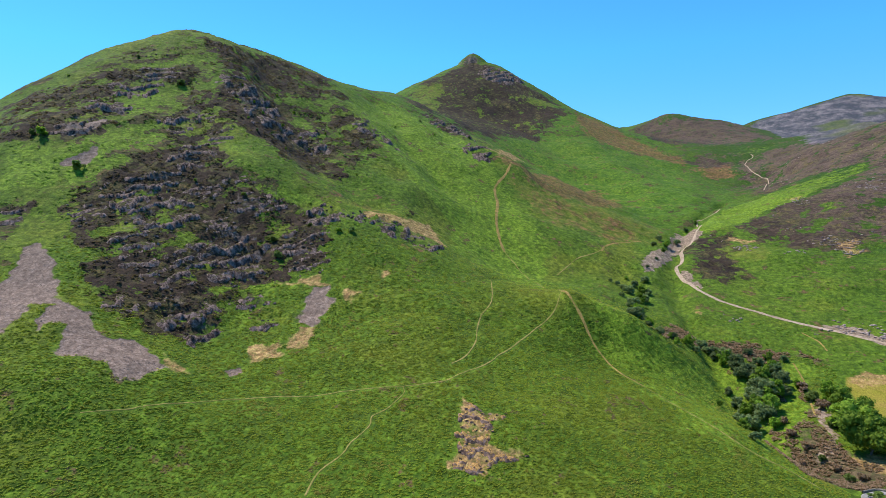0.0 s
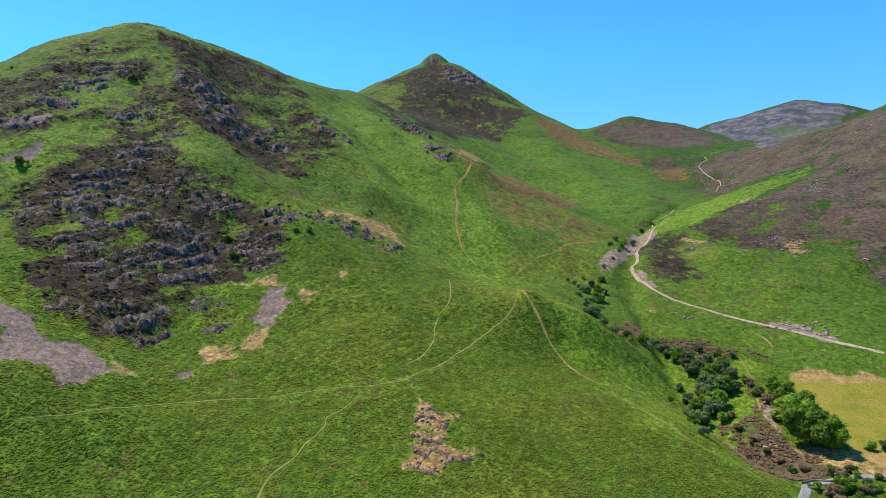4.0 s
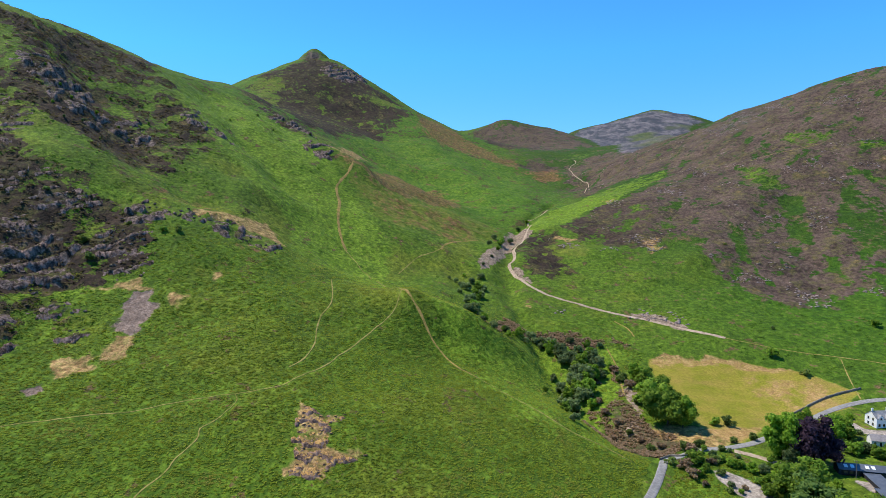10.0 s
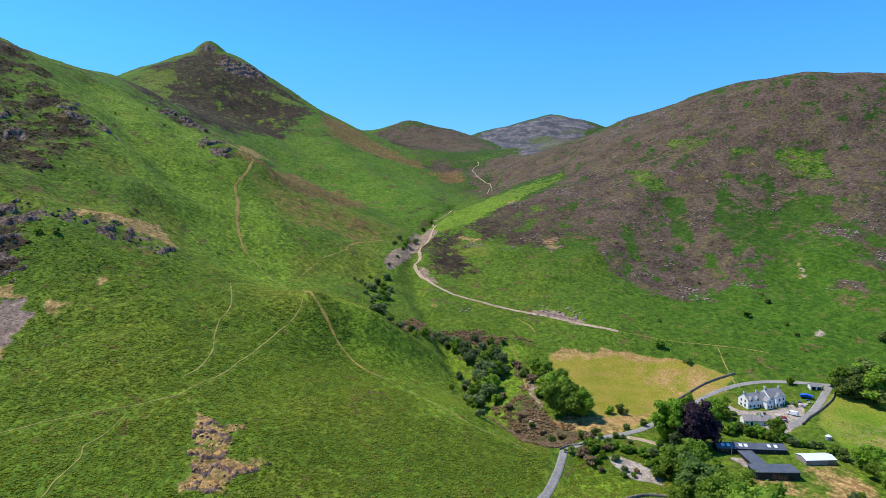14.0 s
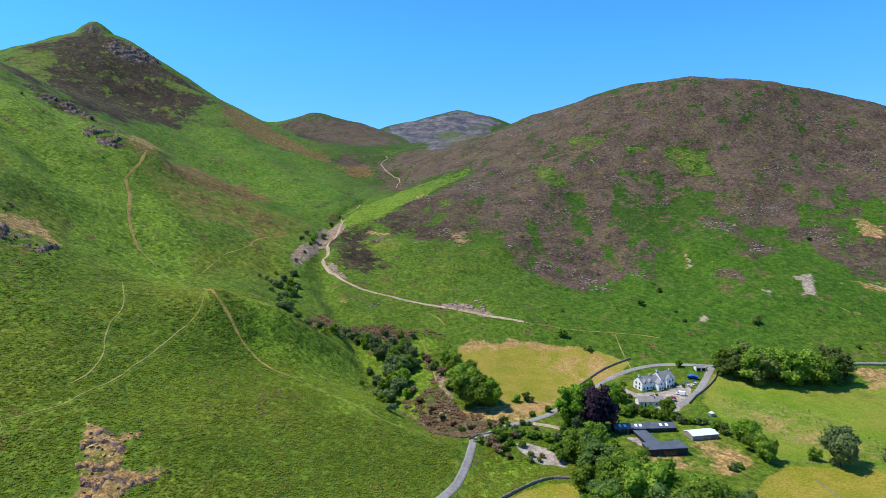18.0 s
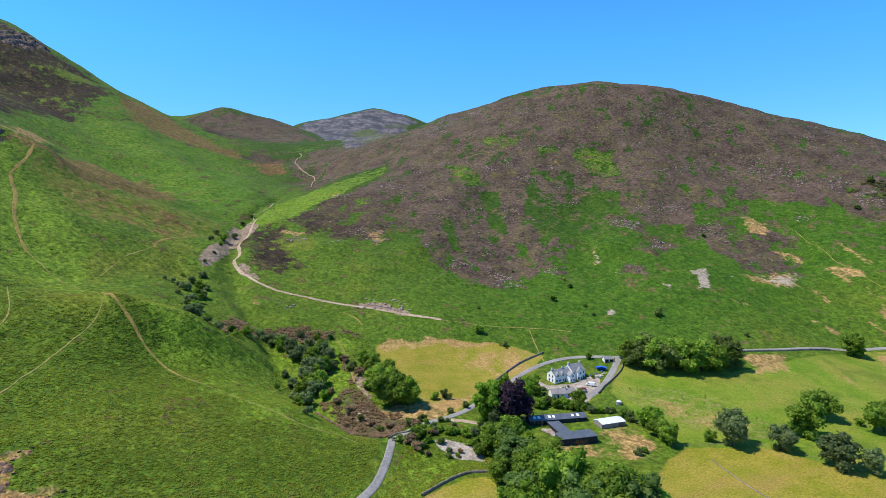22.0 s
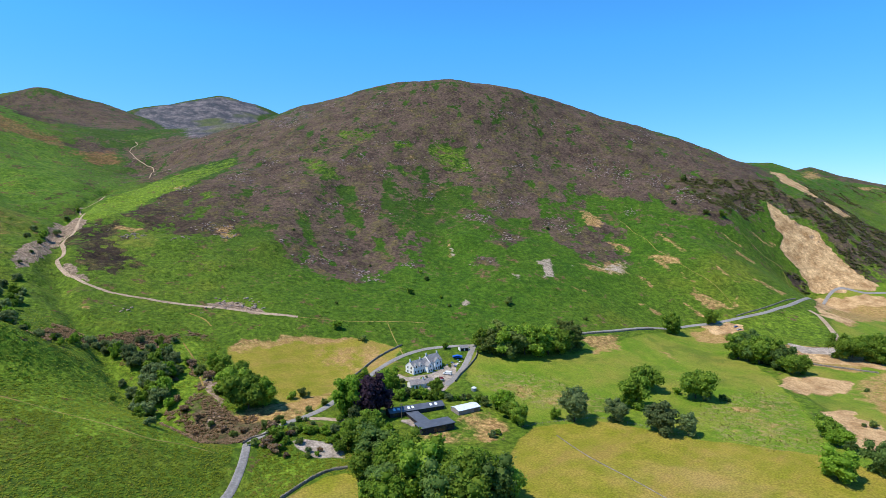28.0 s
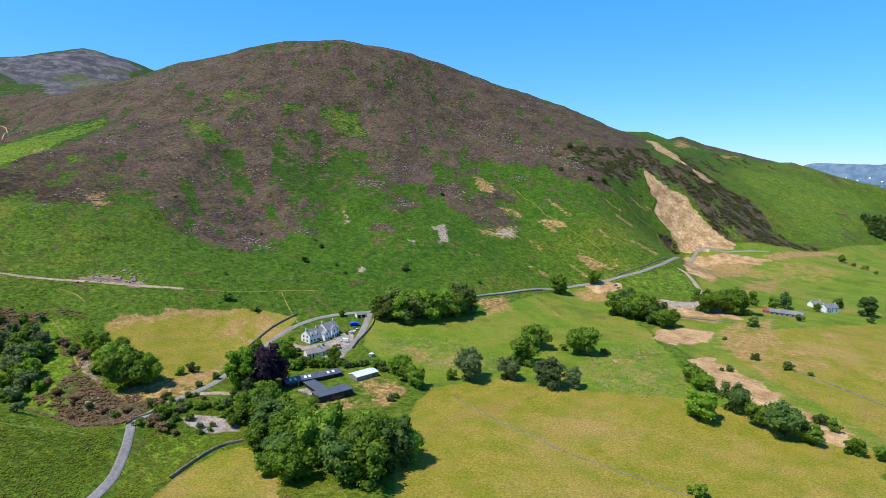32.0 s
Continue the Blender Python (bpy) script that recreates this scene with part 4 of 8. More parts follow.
def ground_material():
    n = Nodes("ground")
    cover = {}
    for k in range(4):
        a = n.node("ShaderNodeAttribute", attribute_name=f"cover_{k}")
        s = n.node("ShaderNodeSeparateColor")
        n.put(a.outputs["Color"], s.inputs[0])
        for name, socket in zip(("heather grass lush rust", "pasture meadow rush dry", "scree scar pale gravel", "rock scrub dirt fell")[k].split(), (*s.outputs, a.outputs["Alpha"])):
            cover[name] = socket
    fine, clump, mid, broad = n.noise(0.9, 3, 0.65), n.noise(3.2, 3, 0.6), n.noise(14, 4, 0.6), n.noise(70, 4, 0.6)
    streak = n.noise(9, 4, 0.65, (1, 1, 0.35), 0.6)
    trod = n.noise(2.6, 4, 0.65, (0.10, 0.10, 1.0), 0.5)
    speck = n.noise(2.0, 4, 0.7)

    ragged = n.noise(5.0, 4, 0.7)
    torn_edge = n.math("ADD", n.math("MULTIPLY", mid, 0.42), n.math("ADD", n.math("MULTIPLY", n.noise(38, 3, 0.6), 0.22), n.math("MULTIPLY", ragged, 0.36)))

    def amount(name, torn=0.9, lo=0.4, hi=0.62, by=None):
        v = n.math("MULTIPLY_ADD", n.math("SUBTRACT", by or torn_edge, 0.5), torn * 1.6, cover[name])
        return n.span(v, lo, hi)

    def tone(dark, light, by, lo=0.3, hi=0.7):
        return n.mix(n.span(by, lo, hi), dark, light)

    colour = n.mix(n.span(trod, 0.38, 0.64), tone((0.056, 0.106, 0.006), (0.092, 0.152, 0.010), clump), tone((0.070, 0.122, 0.008), (0.114, 0.178, 0.013), clump))
    colour = n.mix(n.span(broad, 0.45, 0.68), colour, tone((0.100, 0.135, 0.010), (0.165, 0.190, 0.017), clump))
    colour = n.mix(n.math("MULTIPLY", n.span(n.noise(24, 5, 0.65), 0.50, 0.68), 0.6), colour, tone((0.046, 0.080, 0.007), (0.078, 0.115, 0.011), clump))
    colour = n.mix(n.math("MULTIPLY", n.span(speck, 0.62, 0.78), 0.45), colour, (0.22, 0.22, 0.06))
    # deeper green turf north of the beck, darkest in the far west
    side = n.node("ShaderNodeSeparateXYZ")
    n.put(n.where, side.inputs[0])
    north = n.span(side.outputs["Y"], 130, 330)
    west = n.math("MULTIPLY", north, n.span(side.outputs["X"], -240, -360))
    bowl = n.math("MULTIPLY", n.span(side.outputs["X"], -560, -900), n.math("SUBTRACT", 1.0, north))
    # bowl turf brightened in its colour, making up for weak sun on it
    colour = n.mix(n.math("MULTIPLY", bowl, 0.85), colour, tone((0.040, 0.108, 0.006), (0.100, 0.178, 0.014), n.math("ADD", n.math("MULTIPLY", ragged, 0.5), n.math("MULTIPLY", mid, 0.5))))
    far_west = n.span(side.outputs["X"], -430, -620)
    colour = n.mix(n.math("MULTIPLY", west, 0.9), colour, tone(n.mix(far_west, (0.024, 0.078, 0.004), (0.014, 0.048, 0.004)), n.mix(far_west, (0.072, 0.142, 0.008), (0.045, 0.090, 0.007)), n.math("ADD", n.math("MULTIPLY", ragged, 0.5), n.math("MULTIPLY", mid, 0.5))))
    colour = n.mix(amount("grass", 1.0, 0.35, 0.75), colour, tone((0.075, 0.120, 0.009), (0.165, 0.180, 0.022), streak))
    colour = n.mix(amount("lush", 1.7, 0.35, 0.8), colour, tone((0.092, 0.165, 0.009), (0.160, 0.232, 0.017), clump))
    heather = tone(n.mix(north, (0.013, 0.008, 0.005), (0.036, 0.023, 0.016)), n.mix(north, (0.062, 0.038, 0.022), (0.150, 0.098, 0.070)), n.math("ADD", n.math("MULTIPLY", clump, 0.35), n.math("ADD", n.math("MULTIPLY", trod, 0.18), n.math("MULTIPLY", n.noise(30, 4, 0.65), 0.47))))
    heather = n.mix(n.math("MULTIPLY", n.span(torn_edge, 0.49, 0.60), 0.6), heather, (0.088, 0.092, 0.02))
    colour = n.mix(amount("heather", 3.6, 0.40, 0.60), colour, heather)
    colour = n.mix(n.math("MULTIPLY", amount("rust", 3.0, 0.25, 0.9), 0.7), colour, tone((0.090, 0.040, 0.018), (0.28, 0.135, 0.055), n.math("ADD", n.math("MULTIPLY", streak, 0.5), n.math("MULTIPLY", ragged, 0.5))))
    colour = n.mix(amount("scrub", 2.2, 0.3, 0.8), colour, tone((0.050, 0.055, 0.018), (0.150, 0.100, 0.055), speck))
    field = tone((0.100, 0.180, 0.009), (0.168, 0.225, 0.018), mid)
    field = n.mix(n.span(broad, 0.4, 0.7), field, (0.240, 0.216, 0.036))
    field = n.mix(n.span(n.noise(5.5, 5, 0.7), 0.54, 0.74, 0.0, 0.45), field, (0.27, 0.205, 0.06))
    field = n.mix(n.span(n.noise(31, 4, 0.65), 0.52, 0.66, 0.0, 0.5), field, (0.065, 0.115, 0.010))
    colour = n.mix(amount("pasture", 0.3), colour, field)
    hay = tone((0.190, 0.192, 0.013), (0.285, 0.222, 0.034), mid)
    hay = n.mix(n.span(n.noise(19, 5, 0.65, (1, 0.35, 1)), 0.5, 0.68, 0.0, 0.55), hay, (0.31, 0.19, 0.055))
    hay = n.mix(n.math("MULTIPLY", n.span(broad, 0.5, 0.72), 0.7), hay, (0.37, 0.240, 0.080))
    colour = n.mix(amount("meadow", 0.4), colour, hay)
    colour = n.mix(n.math("MULTIPLY", amount("rush", 0.8), n.span(clump, 0.46, 0.66, 0.0, 0.7)), colour, (0.25, 0.205, 0.075))
    colour = n.mix(n.math("MULTIPLY", amount("dry", 2.0, 0.35, 0.85), n.span(speck, 0.3, 0.62, 0.45, 1.0)), colour, tone((0.27, 0.150, 0.055), (0.46, 0.285, 0.115), clump))
    colour = n.mix(amount("dirt", 1.0), colour, tone((0.15, 0.10, 0.065), (0.36, 0.265, 0.185), speck))
    stone = tone((0.135, 0.115, 0.110), (0.245, 0.215, 0.200), fine)
    # far fells: scree streaks with distance haze mixed into the pale bluish grey
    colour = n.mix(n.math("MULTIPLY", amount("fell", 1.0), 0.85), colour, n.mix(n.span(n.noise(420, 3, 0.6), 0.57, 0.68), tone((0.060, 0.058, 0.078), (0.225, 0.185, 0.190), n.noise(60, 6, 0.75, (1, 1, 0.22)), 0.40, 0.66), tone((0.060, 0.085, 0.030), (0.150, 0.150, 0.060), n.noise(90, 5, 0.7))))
    colour = n.mix(amount("scree", 1.1), colour, tone((0.165, 0.110, 0.080), (0.265, 0.190, 0.142), speck))
    colour = n.mix(amount("pale", 2.0, 0.4, 0.9), colour, tone((0.24, 0.185, 0.125), (0.42, 0.345, 0.265), speck))
    scar = tone((0.29, 0.165, 0.070), (0.60, 0.400, 0.200), n.noise(12, 5, 0.7, (1, 1, 0.2)))
    colour = n.mix(amount("scar", 0.9), colour, scar)
    colour = n.mix(amount("gravel", 0.4), colour, tone((0.26, 0.210, 0.165), (0.42, 0.350, 0.280), speck))
    # bare rock shows where crags are steep; ledges carry grass and heather
    up = n.node("ShaderNodeSeparateXYZ")
    n.put(n.node("ShaderNodeNewGeometry").outputs["Normal"], up.inputs[0])
    steep = n.span(n.math("MULTIPLY_ADD", n.math("SUBTRACT", speck, 0.5), 0.35, up.outputs["Z"]), 0.78, 0.56)
    crag = tone((0.085, 0.058, 0.044), (0.290, 0.210, 0.165), n.noise(2.6, 5, 0.75))
    colour = n.mix(n.math("MULTIPLY", amount("rock", 0.7, 0.3, 0.6), n.math("MAXIMUM", steep, n.math("MULTIPLY", n.span(streak, 0.57, 0.70), 0.5))), colour, crag)
    colour = n.scale(colour, n.span(fine, 0.25, 0.75, 0.62, 1.30))
    # the wild ground is tussocky, the fields are even
    wild = n.math("SUBTRACT", 1.0, n.math("MAXIMUM", cover["pasture"], cover["meadow"]))
    tussock = n.math("MULTIPLY", n.span(ragged, 0.36, 0.64, 0.82, 1.16), n.span(clump, 0.34, 0.66, 0.84, 1.15))
    colour = n.scale(colour, n.math("ADD", n.math("MULTIPLY", tussock, wild), n.math("SUBTRACT", 1.0, wild)))
    plain = n.math("MAXIMUM", cover["pasture"], n.math("MAXIMUM", cover["meadow"], n.math("MAXIMUM", cover["scree"], n.math("MAXIMUM", cover["scar"], cover["gravel"]))))
    rough = n.math("ADD", n.math("ADD", n.math("MULTIPLY", clump, 1.0), n.math("MULTIPLY", fine, 0.5)), n.math("MULTIPLY", mid, 1.7))
    return n.finish(colour, 0.92, n.math("MULTIPLY", rough, n.span(plain, 0.0, 1.0, 1.0, 0.25)), 1.0, 0.9)


GROUND = ground_material()


def simple(name, dark, light, size, rough=0.85, deep=0.0, detail=4, per_object=0.0, spec=0.15, metal=0.0):
    """A surface of two tones mixed by grain of that size in metres."""
    n = Nodes(name)
    n.out.inputs["Specular IOR Level"].default_value = spec
    n.out.inputs["Metallic"].default_value = metal
    g = n.noise(size, detail, 0.65)
    wide = n.noise(size * 9, 3, 0.6)
    colour = n.mix(n.span(n.math("MULTIPLY_ADD", n.math("SUBTRACT", wide, 0.5), 0.5, g), 0.3, 0.7), dark, light)
    if per_object:
        info = n.node("ShaderNodeObjectInfo")
        colour = n.scale(colour, n.span(info.outputs["Random"], 0.0, 1.0, 1 - per_object, 1 + per_object))
    return n.finish(colour, rough, g if deep else None, deep)


def leafy(name, dark, light, per_object=0.25, withered=None):
    """Leaves: each clump of them has its own tone."""
    n = Nodes(name)
    geo = n.node("ShaderNodeNewGeometry")
    info = n.node("ShaderNodeObjectInfo")
    colour = n.mix(n.span(geo.outputs["Random Per Island"], 0.0, 1.0), dark, light)
    if withered:
        # turned fronds stand in ragged drifts
        drift = n.math("ADD", n.math("MULTIPLY", n.noise(26, 4, 0.6), 0.6), n.math("MULTIPLY", n.noise(3.5, 3, 0.6), 0.4))
        colour = n.mix(n.span(drift, 0.50, 0.70, 0.0, 0.75), colour, withered)
        colour = n.scale(colour, n.span(n.noise(48, 3, 0.6), 0.35, 0.65, 0.86, 1.12))
    colour = n.scale(colour, n.span(info.outputs["Random"], 0.0, 1.0, 1 - per_object, 1 + per_object))
    n.out.inputs["Specular IOR Level"].default_value = 0.12
    mat = n.finish(colour, 0.7)
    through_leaf = n.node("ShaderNodeBsdfTranslucent")
    n.put(colour, through_leaf.inputs["Color"])
    both = n.node("ShaderNodeMixShader")
    both.inputs[0].default_value = 0.55
    n.put(n.out.outputs[0], both.inputs[1])
    n.put(through_leaf.outputs[0], both.inputs[2])
    n.put(both.outputs[0], n.tree.nodes["Material Output"].inputs["Surface"])
    return mat


ASPHALT = simple("asphalt", (0.20, 0.185, 0.168), (0.31, 0.288, 0.262), 1.2, 0.9)
TRACK_STONE = simple("pale_track_stone", (0.27, 0.190, 0.122), (0.48, 0.360, 0.250), 1.6, 0.95, 0.2)
FOOTPATH = simple("trodden_earth", (0.16, 0.135, 0.030), (0.36, 0.225, 0.070), 2.2, 0.95, 0.1)
DRYSTONE = simple("drystone", (0.115, 0.098, 0.076), (0.29, 0.250, 0.195), 0.5, 0.95, 0.1)
WOOD_GREY = simple("grey_wood", (0.16, 0.14, 0.12), (0.30, 0.27, 0.24), 0.3, 0.9)
BARK = simple("bark", (0.06, 0.048, 0.038), (0.14, 0.115, 0.09), 0.3, 0.95, 0.05)
PALE_ROCK = simple("pale_rock", (0.19, 0.138, 0.118), (0.42, 0.320, 0.278), 1.4, 0.95, 0.3, 5)
LEAF_OAK = leafy("oak_leaves", (0.140, 0.245, 0.027), (0.305, 0.430, 0.052))
LEAF_BRIGHT = leafy("bright_leaves", (0.140, 0.255, 0.022), (0.260, 0.395, 0.040))
LEAF_OLIVE = leafy("olive_leaves", (0.125, 0.185, 0.062), (0.250, 0.305, 0.115))
LEAF_PURPLE = leafy("purple_leaves", (0.036, 0.022, 0.034), (0.095, 0.056, 0.080), 0.1)
LEAF_THORN = leafy("thorn_leaves", (0.125, 0.185, 0.036), (0.250, 0.305, 0.080), 0.25)
LEAF_SPRUCE = leafy("spruce_needles", (0.100, 0.175, 0.040), (0.195, 0.290, 0.068), 0.2)
LEAF_GORSE = leafy("gorse", (0.190, 0.150, 0.065), (0.480, 0.315, 0.205), 0.2)
LEAF_BRACKEN = leafy("bracken_fronds", (0.186, 0.250, 0.018), (0.340, 0.385, 0.040), 0.05, (0.38, 0.29, 0.08))
FAINT_PATH = simple("faint_trodden_grass", (0.15, 0.150, 0.025), (0.34, 0.250, 0.080), 2.5, 0.95)
LEAF_HEATHER = leafy("heather_tufts", (0.052, 0.046, 0.022), (0.135, 0.110, 0.050), 0.1)


def ledged(name, dark, light, ledge_dark, ledge_light, flat):
    """Jointed rock whose level ledges carry turf or dry grass."""
    n = Nodes(name)
    g = n.noise(1.3, 5, 0.72)
    joint = n.noise(2.4, 4, 0.6, (1, 1, 0.25))
    rock = n.mix(n.span(n.math("ADD", n.math("MULTIPLY", g, 0.5), n.math("MULTIPLY", joint, 0.5)), 0.40, 0.60), dark, light)
    turf = n.mix(n.span(n.noise(1.1, 3, 0.6), 0.35, 0.65), ledge_dark, ledge_light)
    up = n.node("ShaderNodeSeparateXYZ")
    n.put(n.node("ShaderNodeNewGeometry").outputs["True Normal"], up.inputs[0])
    level = n.span(n.math("MULTIPLY_ADD", n.math("SUBTRACT", n.noise(4.0, 4, 0.65), 0.5), 1.1, up.outputs["Z"]), flat, flat + 0.16)
    return n.finish(n.mix(level, rock, turf), 0.95, g, 0.5)


# crag rock darkened to stand in for shaded faces, reddened against blue skylight
CRAG = ledged("crag_rock", (0.036, 0.024, 0.020), (0.260, 0.180, 0.148), (0.026, 0.018, 0.009), (0.075, 0.080, 0.014), 0.74)
OCHRE_LEDGE = ledged("ochre_ledge", (0.070, 0.044, 0.034), (0.300, 0.190, 0.140), (0.20, 0.115, 0.036), (0.52, 0.300, 0.100), 0.68)

# ---- the ground ----
KINDS = ["heather", "grass", "lush", "rust", "pasture", "meadow", "rush", "dry", "scree", "scar", "pale", "gravel", "rock", "scrub", "dirt", "fell"]


def axis(stops):
    """Grid lines between stops of (place, spacing)."""
    out = [stops[0][0]]
    for (a, s), (b, e) in zip(stops, stops[1:]):
        while out[-1] < b - 0.01:
            k = (out[-1] - a) / (b - a)
            out.append(out[-1] + s + (e - s) * k)
        out[-1] = b
    return np.array(out)


def inside(px, py, outline):
    """Distance in metres inside (+) or outside (-) an outline."""
    best, odd = np.full(px.shape, 1e12), np.zeros(px.shape, bool)
    for (ax, ay), (bx, by) in zip(outline, np.roll(outline, -1, 0)):
        ex, ey = bx - ax, by - ay
        t = np.clip(((px - ax) * ex + (py - ay) * ey) / (ex * ex + ey * ey + 1e-9), 0, 1)
        best = np.minimum(best, (px - ax - t * ex) ** 2 + (py - ay - t * ey) ** 2)
        if abs(ey) > 1e-9:
            odd ^= ((ay > py) != (by > py)) & (px < ax + (py - ay) * ex / ey)
    return np.where(odd, 1, -1) * np.sqrt(best)


def plan_masks(x, y):
    """How much of each kind of cover lies at the points, 0 to 1."""
    m = {k: np.zeros(x.shape) for k in KINDS}
    m["bracken"], m["outcrop"] = np.zeros(x.shape), np.zeros(x.shape)
    wx, wy = cloud(x, y, 26, 3, 31), cloud(x, y, 26, 3, 47)
    wx2, wy2 = cloud(x, y, 8, 2, 33), cloud(x, y, 8, 2, 49)
    for kind, edge, share, outline in PATCHES:
        stretch = {"heather": 1.8, "grass": 2.2, "rust": 2.0, "lush": 1.3, "bracken": 1.6, "dry": 1.3, "rock": 1.5, "scree": 1.3}
        edge = edge * stretch.get(kind, 1.0)
        lo, hi = outline.min(0) - 4 * edge - 40, outline.max(0) + 4 * edge + 40
        near = np.nonzero((x > lo[0]) & (x < hi[0]) & (y > lo[1]) & (y < hi[1]))[0]
        if len(near):
            roam = min(max(1.2 * edge, 6), 16) if kind not in ("pasture", "meadow", "gravel") else 2.5
            px, py = x[near] + wx[near] * roam + wx2[near] * roam * 0.6, y[near] + wy[near] * roam + wy2[near] * roam * 0.6
            m[kind][near] = np.maximum(m[kind][near], share * ramp(inside(px, py, outline), -edge, edge))
    fields = np.maximum.reduce([m["pasture"], m["meadow"], m["gravel"]])
    along, down = 0.66 * x + 0.75 * y, 0.75 * x - 0.66 * y
    veins = cloud(along, down * 0.3, 16, 3, 111) + 0.6 * cloud(x, y, 70, 3, 113) + 0.55 * cloud(x, y, 7.5, 2, 115)
    edgy = m["heather"] * (1 - m["bracken"])
    z = base_height(x, y)
    south = ramp(-y, -130, -20) * ramp(-x, 250, 330)
    thin = 0.20 * ramp(z, 95, 190) * south + 0.20 * ramp(z, 25, 110) * (1 - south)
    crest = 0.6 * ramp(z, 215, 260) * ramp(y, 420, 520) * ramp(x, -1500, -1350) * (1 - m["bracken"])
    m["heather"] = np.clip(np.maximum(np.maximum(edgy, crest), thin) + 0.85 * veins * (0.12 + 0.88 * ramp(np.maximum(np.maximum(edgy, crest), 1.6 * thin), 0.1, 0.5)), 0, 1.15)
    m["grass"] = np.maximum(m["grass"], 0.42 * ramp(z, 70, 200) * south + 0.04 * (1 - south))
    # low slope: lush green added to brighten the shade between the fronds
    low = ramp(-np.hypot(x, y), -520, -330) * ramp(z, 4, 10) * ramp(-y, -170, -60) * (1 - ramp(edgy + m["rock"] + m["scrub"], 0.2, 0.6))
    m["lush"] = np.maximum(m["lush"], 0.34 * low)
    m["lush"] *= 1 - 0.4 * ramp(y, 180, 300)
    m["scrub"] *= 1 - 0.9 * m["lush"]
    m["heather"] *= (1 - m["lush"]) * (1 - fields)
    m["grass"] *= 1 - fields
    return m, fields


GX = axis([(-7000, 300), (-4300, 60), (-2400, 16), (-1500, 7), (-900, 3.4), (-480, 2.1), (-150, 2.1), (-40, 3), (150, 20), (1500, 150), (7000, 400)])
GY = axis([(-7000, 400), (-1500, 60), (-750, 5), (-480, 3), (-300, 2.1), (330, 2.1), (620, 3), (900, 3.4), (1500, 7), (2600, 30), (5000, 60), (7000, 200)])
nx, ny = len(GX), len(GY)
gx, gy = (a.ravel() for a in np.meshgrid(GX, GY))
COVER, FIELDS = plan_masks(gx, gy)
gz = height(gx, gy)
# crags stand out in steps from the slope; screes and fields are smooth
step = np.abs(cloud(gx + 0.5 * gz, gy + 0.3 * gz, 16, 4, 61))
block = np.abs(cloud(gx - 0.3 * gz, gy + 0.4 * gz, 6.5, 3, 67))
face = np.clip(COVER["rock"] * 1.5, 0, 1) * ramp(cloud(gx, gy, 34, 3, 57), -0.35, 0.05)
rise = 9.0
q = (gz + 16 * cloud(gx + 0.5 * gy, gy, 42, 3, 59)) / rise
ledge = (np.floor(q) + ramp(q - np.floor(q), 0.52, 0.98) - q) * rise
gz = gz + face * (0.62 * ledge + 4.5 * (0.4 - step) + 1.8 * (0.35 - block))
hill = COVER["heather"] * ramp(-gy, -40, 60) * ramp(gx, -900, -600)
gz = gz + hill * (4.6 * (0.35 - np.abs(cloud(gx + 0.4 * gz, gy, 24, 4, 121))) + 1.2 * (0.3 - np.abs(cloud(gx, gy + 0.4 * gz, 8, 2, 123))))
gz = gz + COVER["heather"] * 0.9 * cloud(gx, gy, 9, 3, 71)
tuft = ramp(base_height(gx, gy), 12, 30) * (1 - FIELDS) * (1 - COVER["scree"]) * (1 - COVER["scar"])
gz = gz + tuft * 0.34 * cloud(gx, gy, 5.5, 2, 83)
GZ = gz.reshape(ny, nx)


def on_ground(x, y):
    """Height of the built ground at one place or at arrays of places."""
    i = np.clip(np.searchsorted(GX, x) - 1, 0, nx - 2)
    j = np.clip(np.searchsorted(GY, y) - 1, 0, ny - 2)
    u, v = (x - GX[i]) / (GX[i + 1] - GX[i]), (y - GY[j]) / (GY[j + 1] - GY[j])
    return (GZ[j, i] * (1 - u) + GZ[j, i + 1] * u) * (1 - v) + (GZ[j + 1, i] * (1 - u) + GZ[j + 1, i + 1] * u) * v


def cover_at(kind, x, y):
    i = np.clip(np.searchsorted(GX, x), 0, nx - 1)
    j = np.clip(np.searchsorted(GY, y), 0, ny - 1)
    return COVER[kind].reshape(ny, nx)[j, i]


def mesh_from(name, verts, faces, smooth=False, material=None):
    """A mesh from arrays of points and of faces that all have the same number of corners."""
    made = bpy.data.meshes.new(name)
    verts, faces = np.asarray(verts, float), np.asarray(faces, np.int32)
    made.vertices.add(len(verts))
    made.vertices.foreach_set("co", verts.ravel())
    made.loops.add(faces.size)
    made.loops.foreach_set("vertex_index", faces.ravel())
    made.polygons.add(len(faces))
    made.polygons.foreach_set("loop_start", (np.arange(len(faces)) * faces.shape[1]).astype(np.int32))
    made.update()
    if smooth:
        made.shade_smooth()
    if material:
        made.materials.append(material)
    return made


i = (np.arange(ny - 1)[:, None] * nx + np.arange(nx - 1)[None, :]).ravel()
ground_mesh = mesh_from("ground", np.stack([gx, gy, gz], -1), np.stack([i, i + 1, i + nx + 1, i + nx], -1), True, GROUND)
for n in range(4):
    layer = ground_mesh.color_attributes.new(f"cover_{n}", "FLOAT_COLOR", "POINT")
    layer.data.foreach_set("color", np.stack([COVER[k] for k in KINDS[4 * n:4 * n + 4]], -1).astype(np.float32).ravel())
ground = tagged(new("ground", ground_mesh), "fellside ground of green bracken, brown heather, crags and dry fields", "ground", kind="structure")

# ---- helpers for things ----


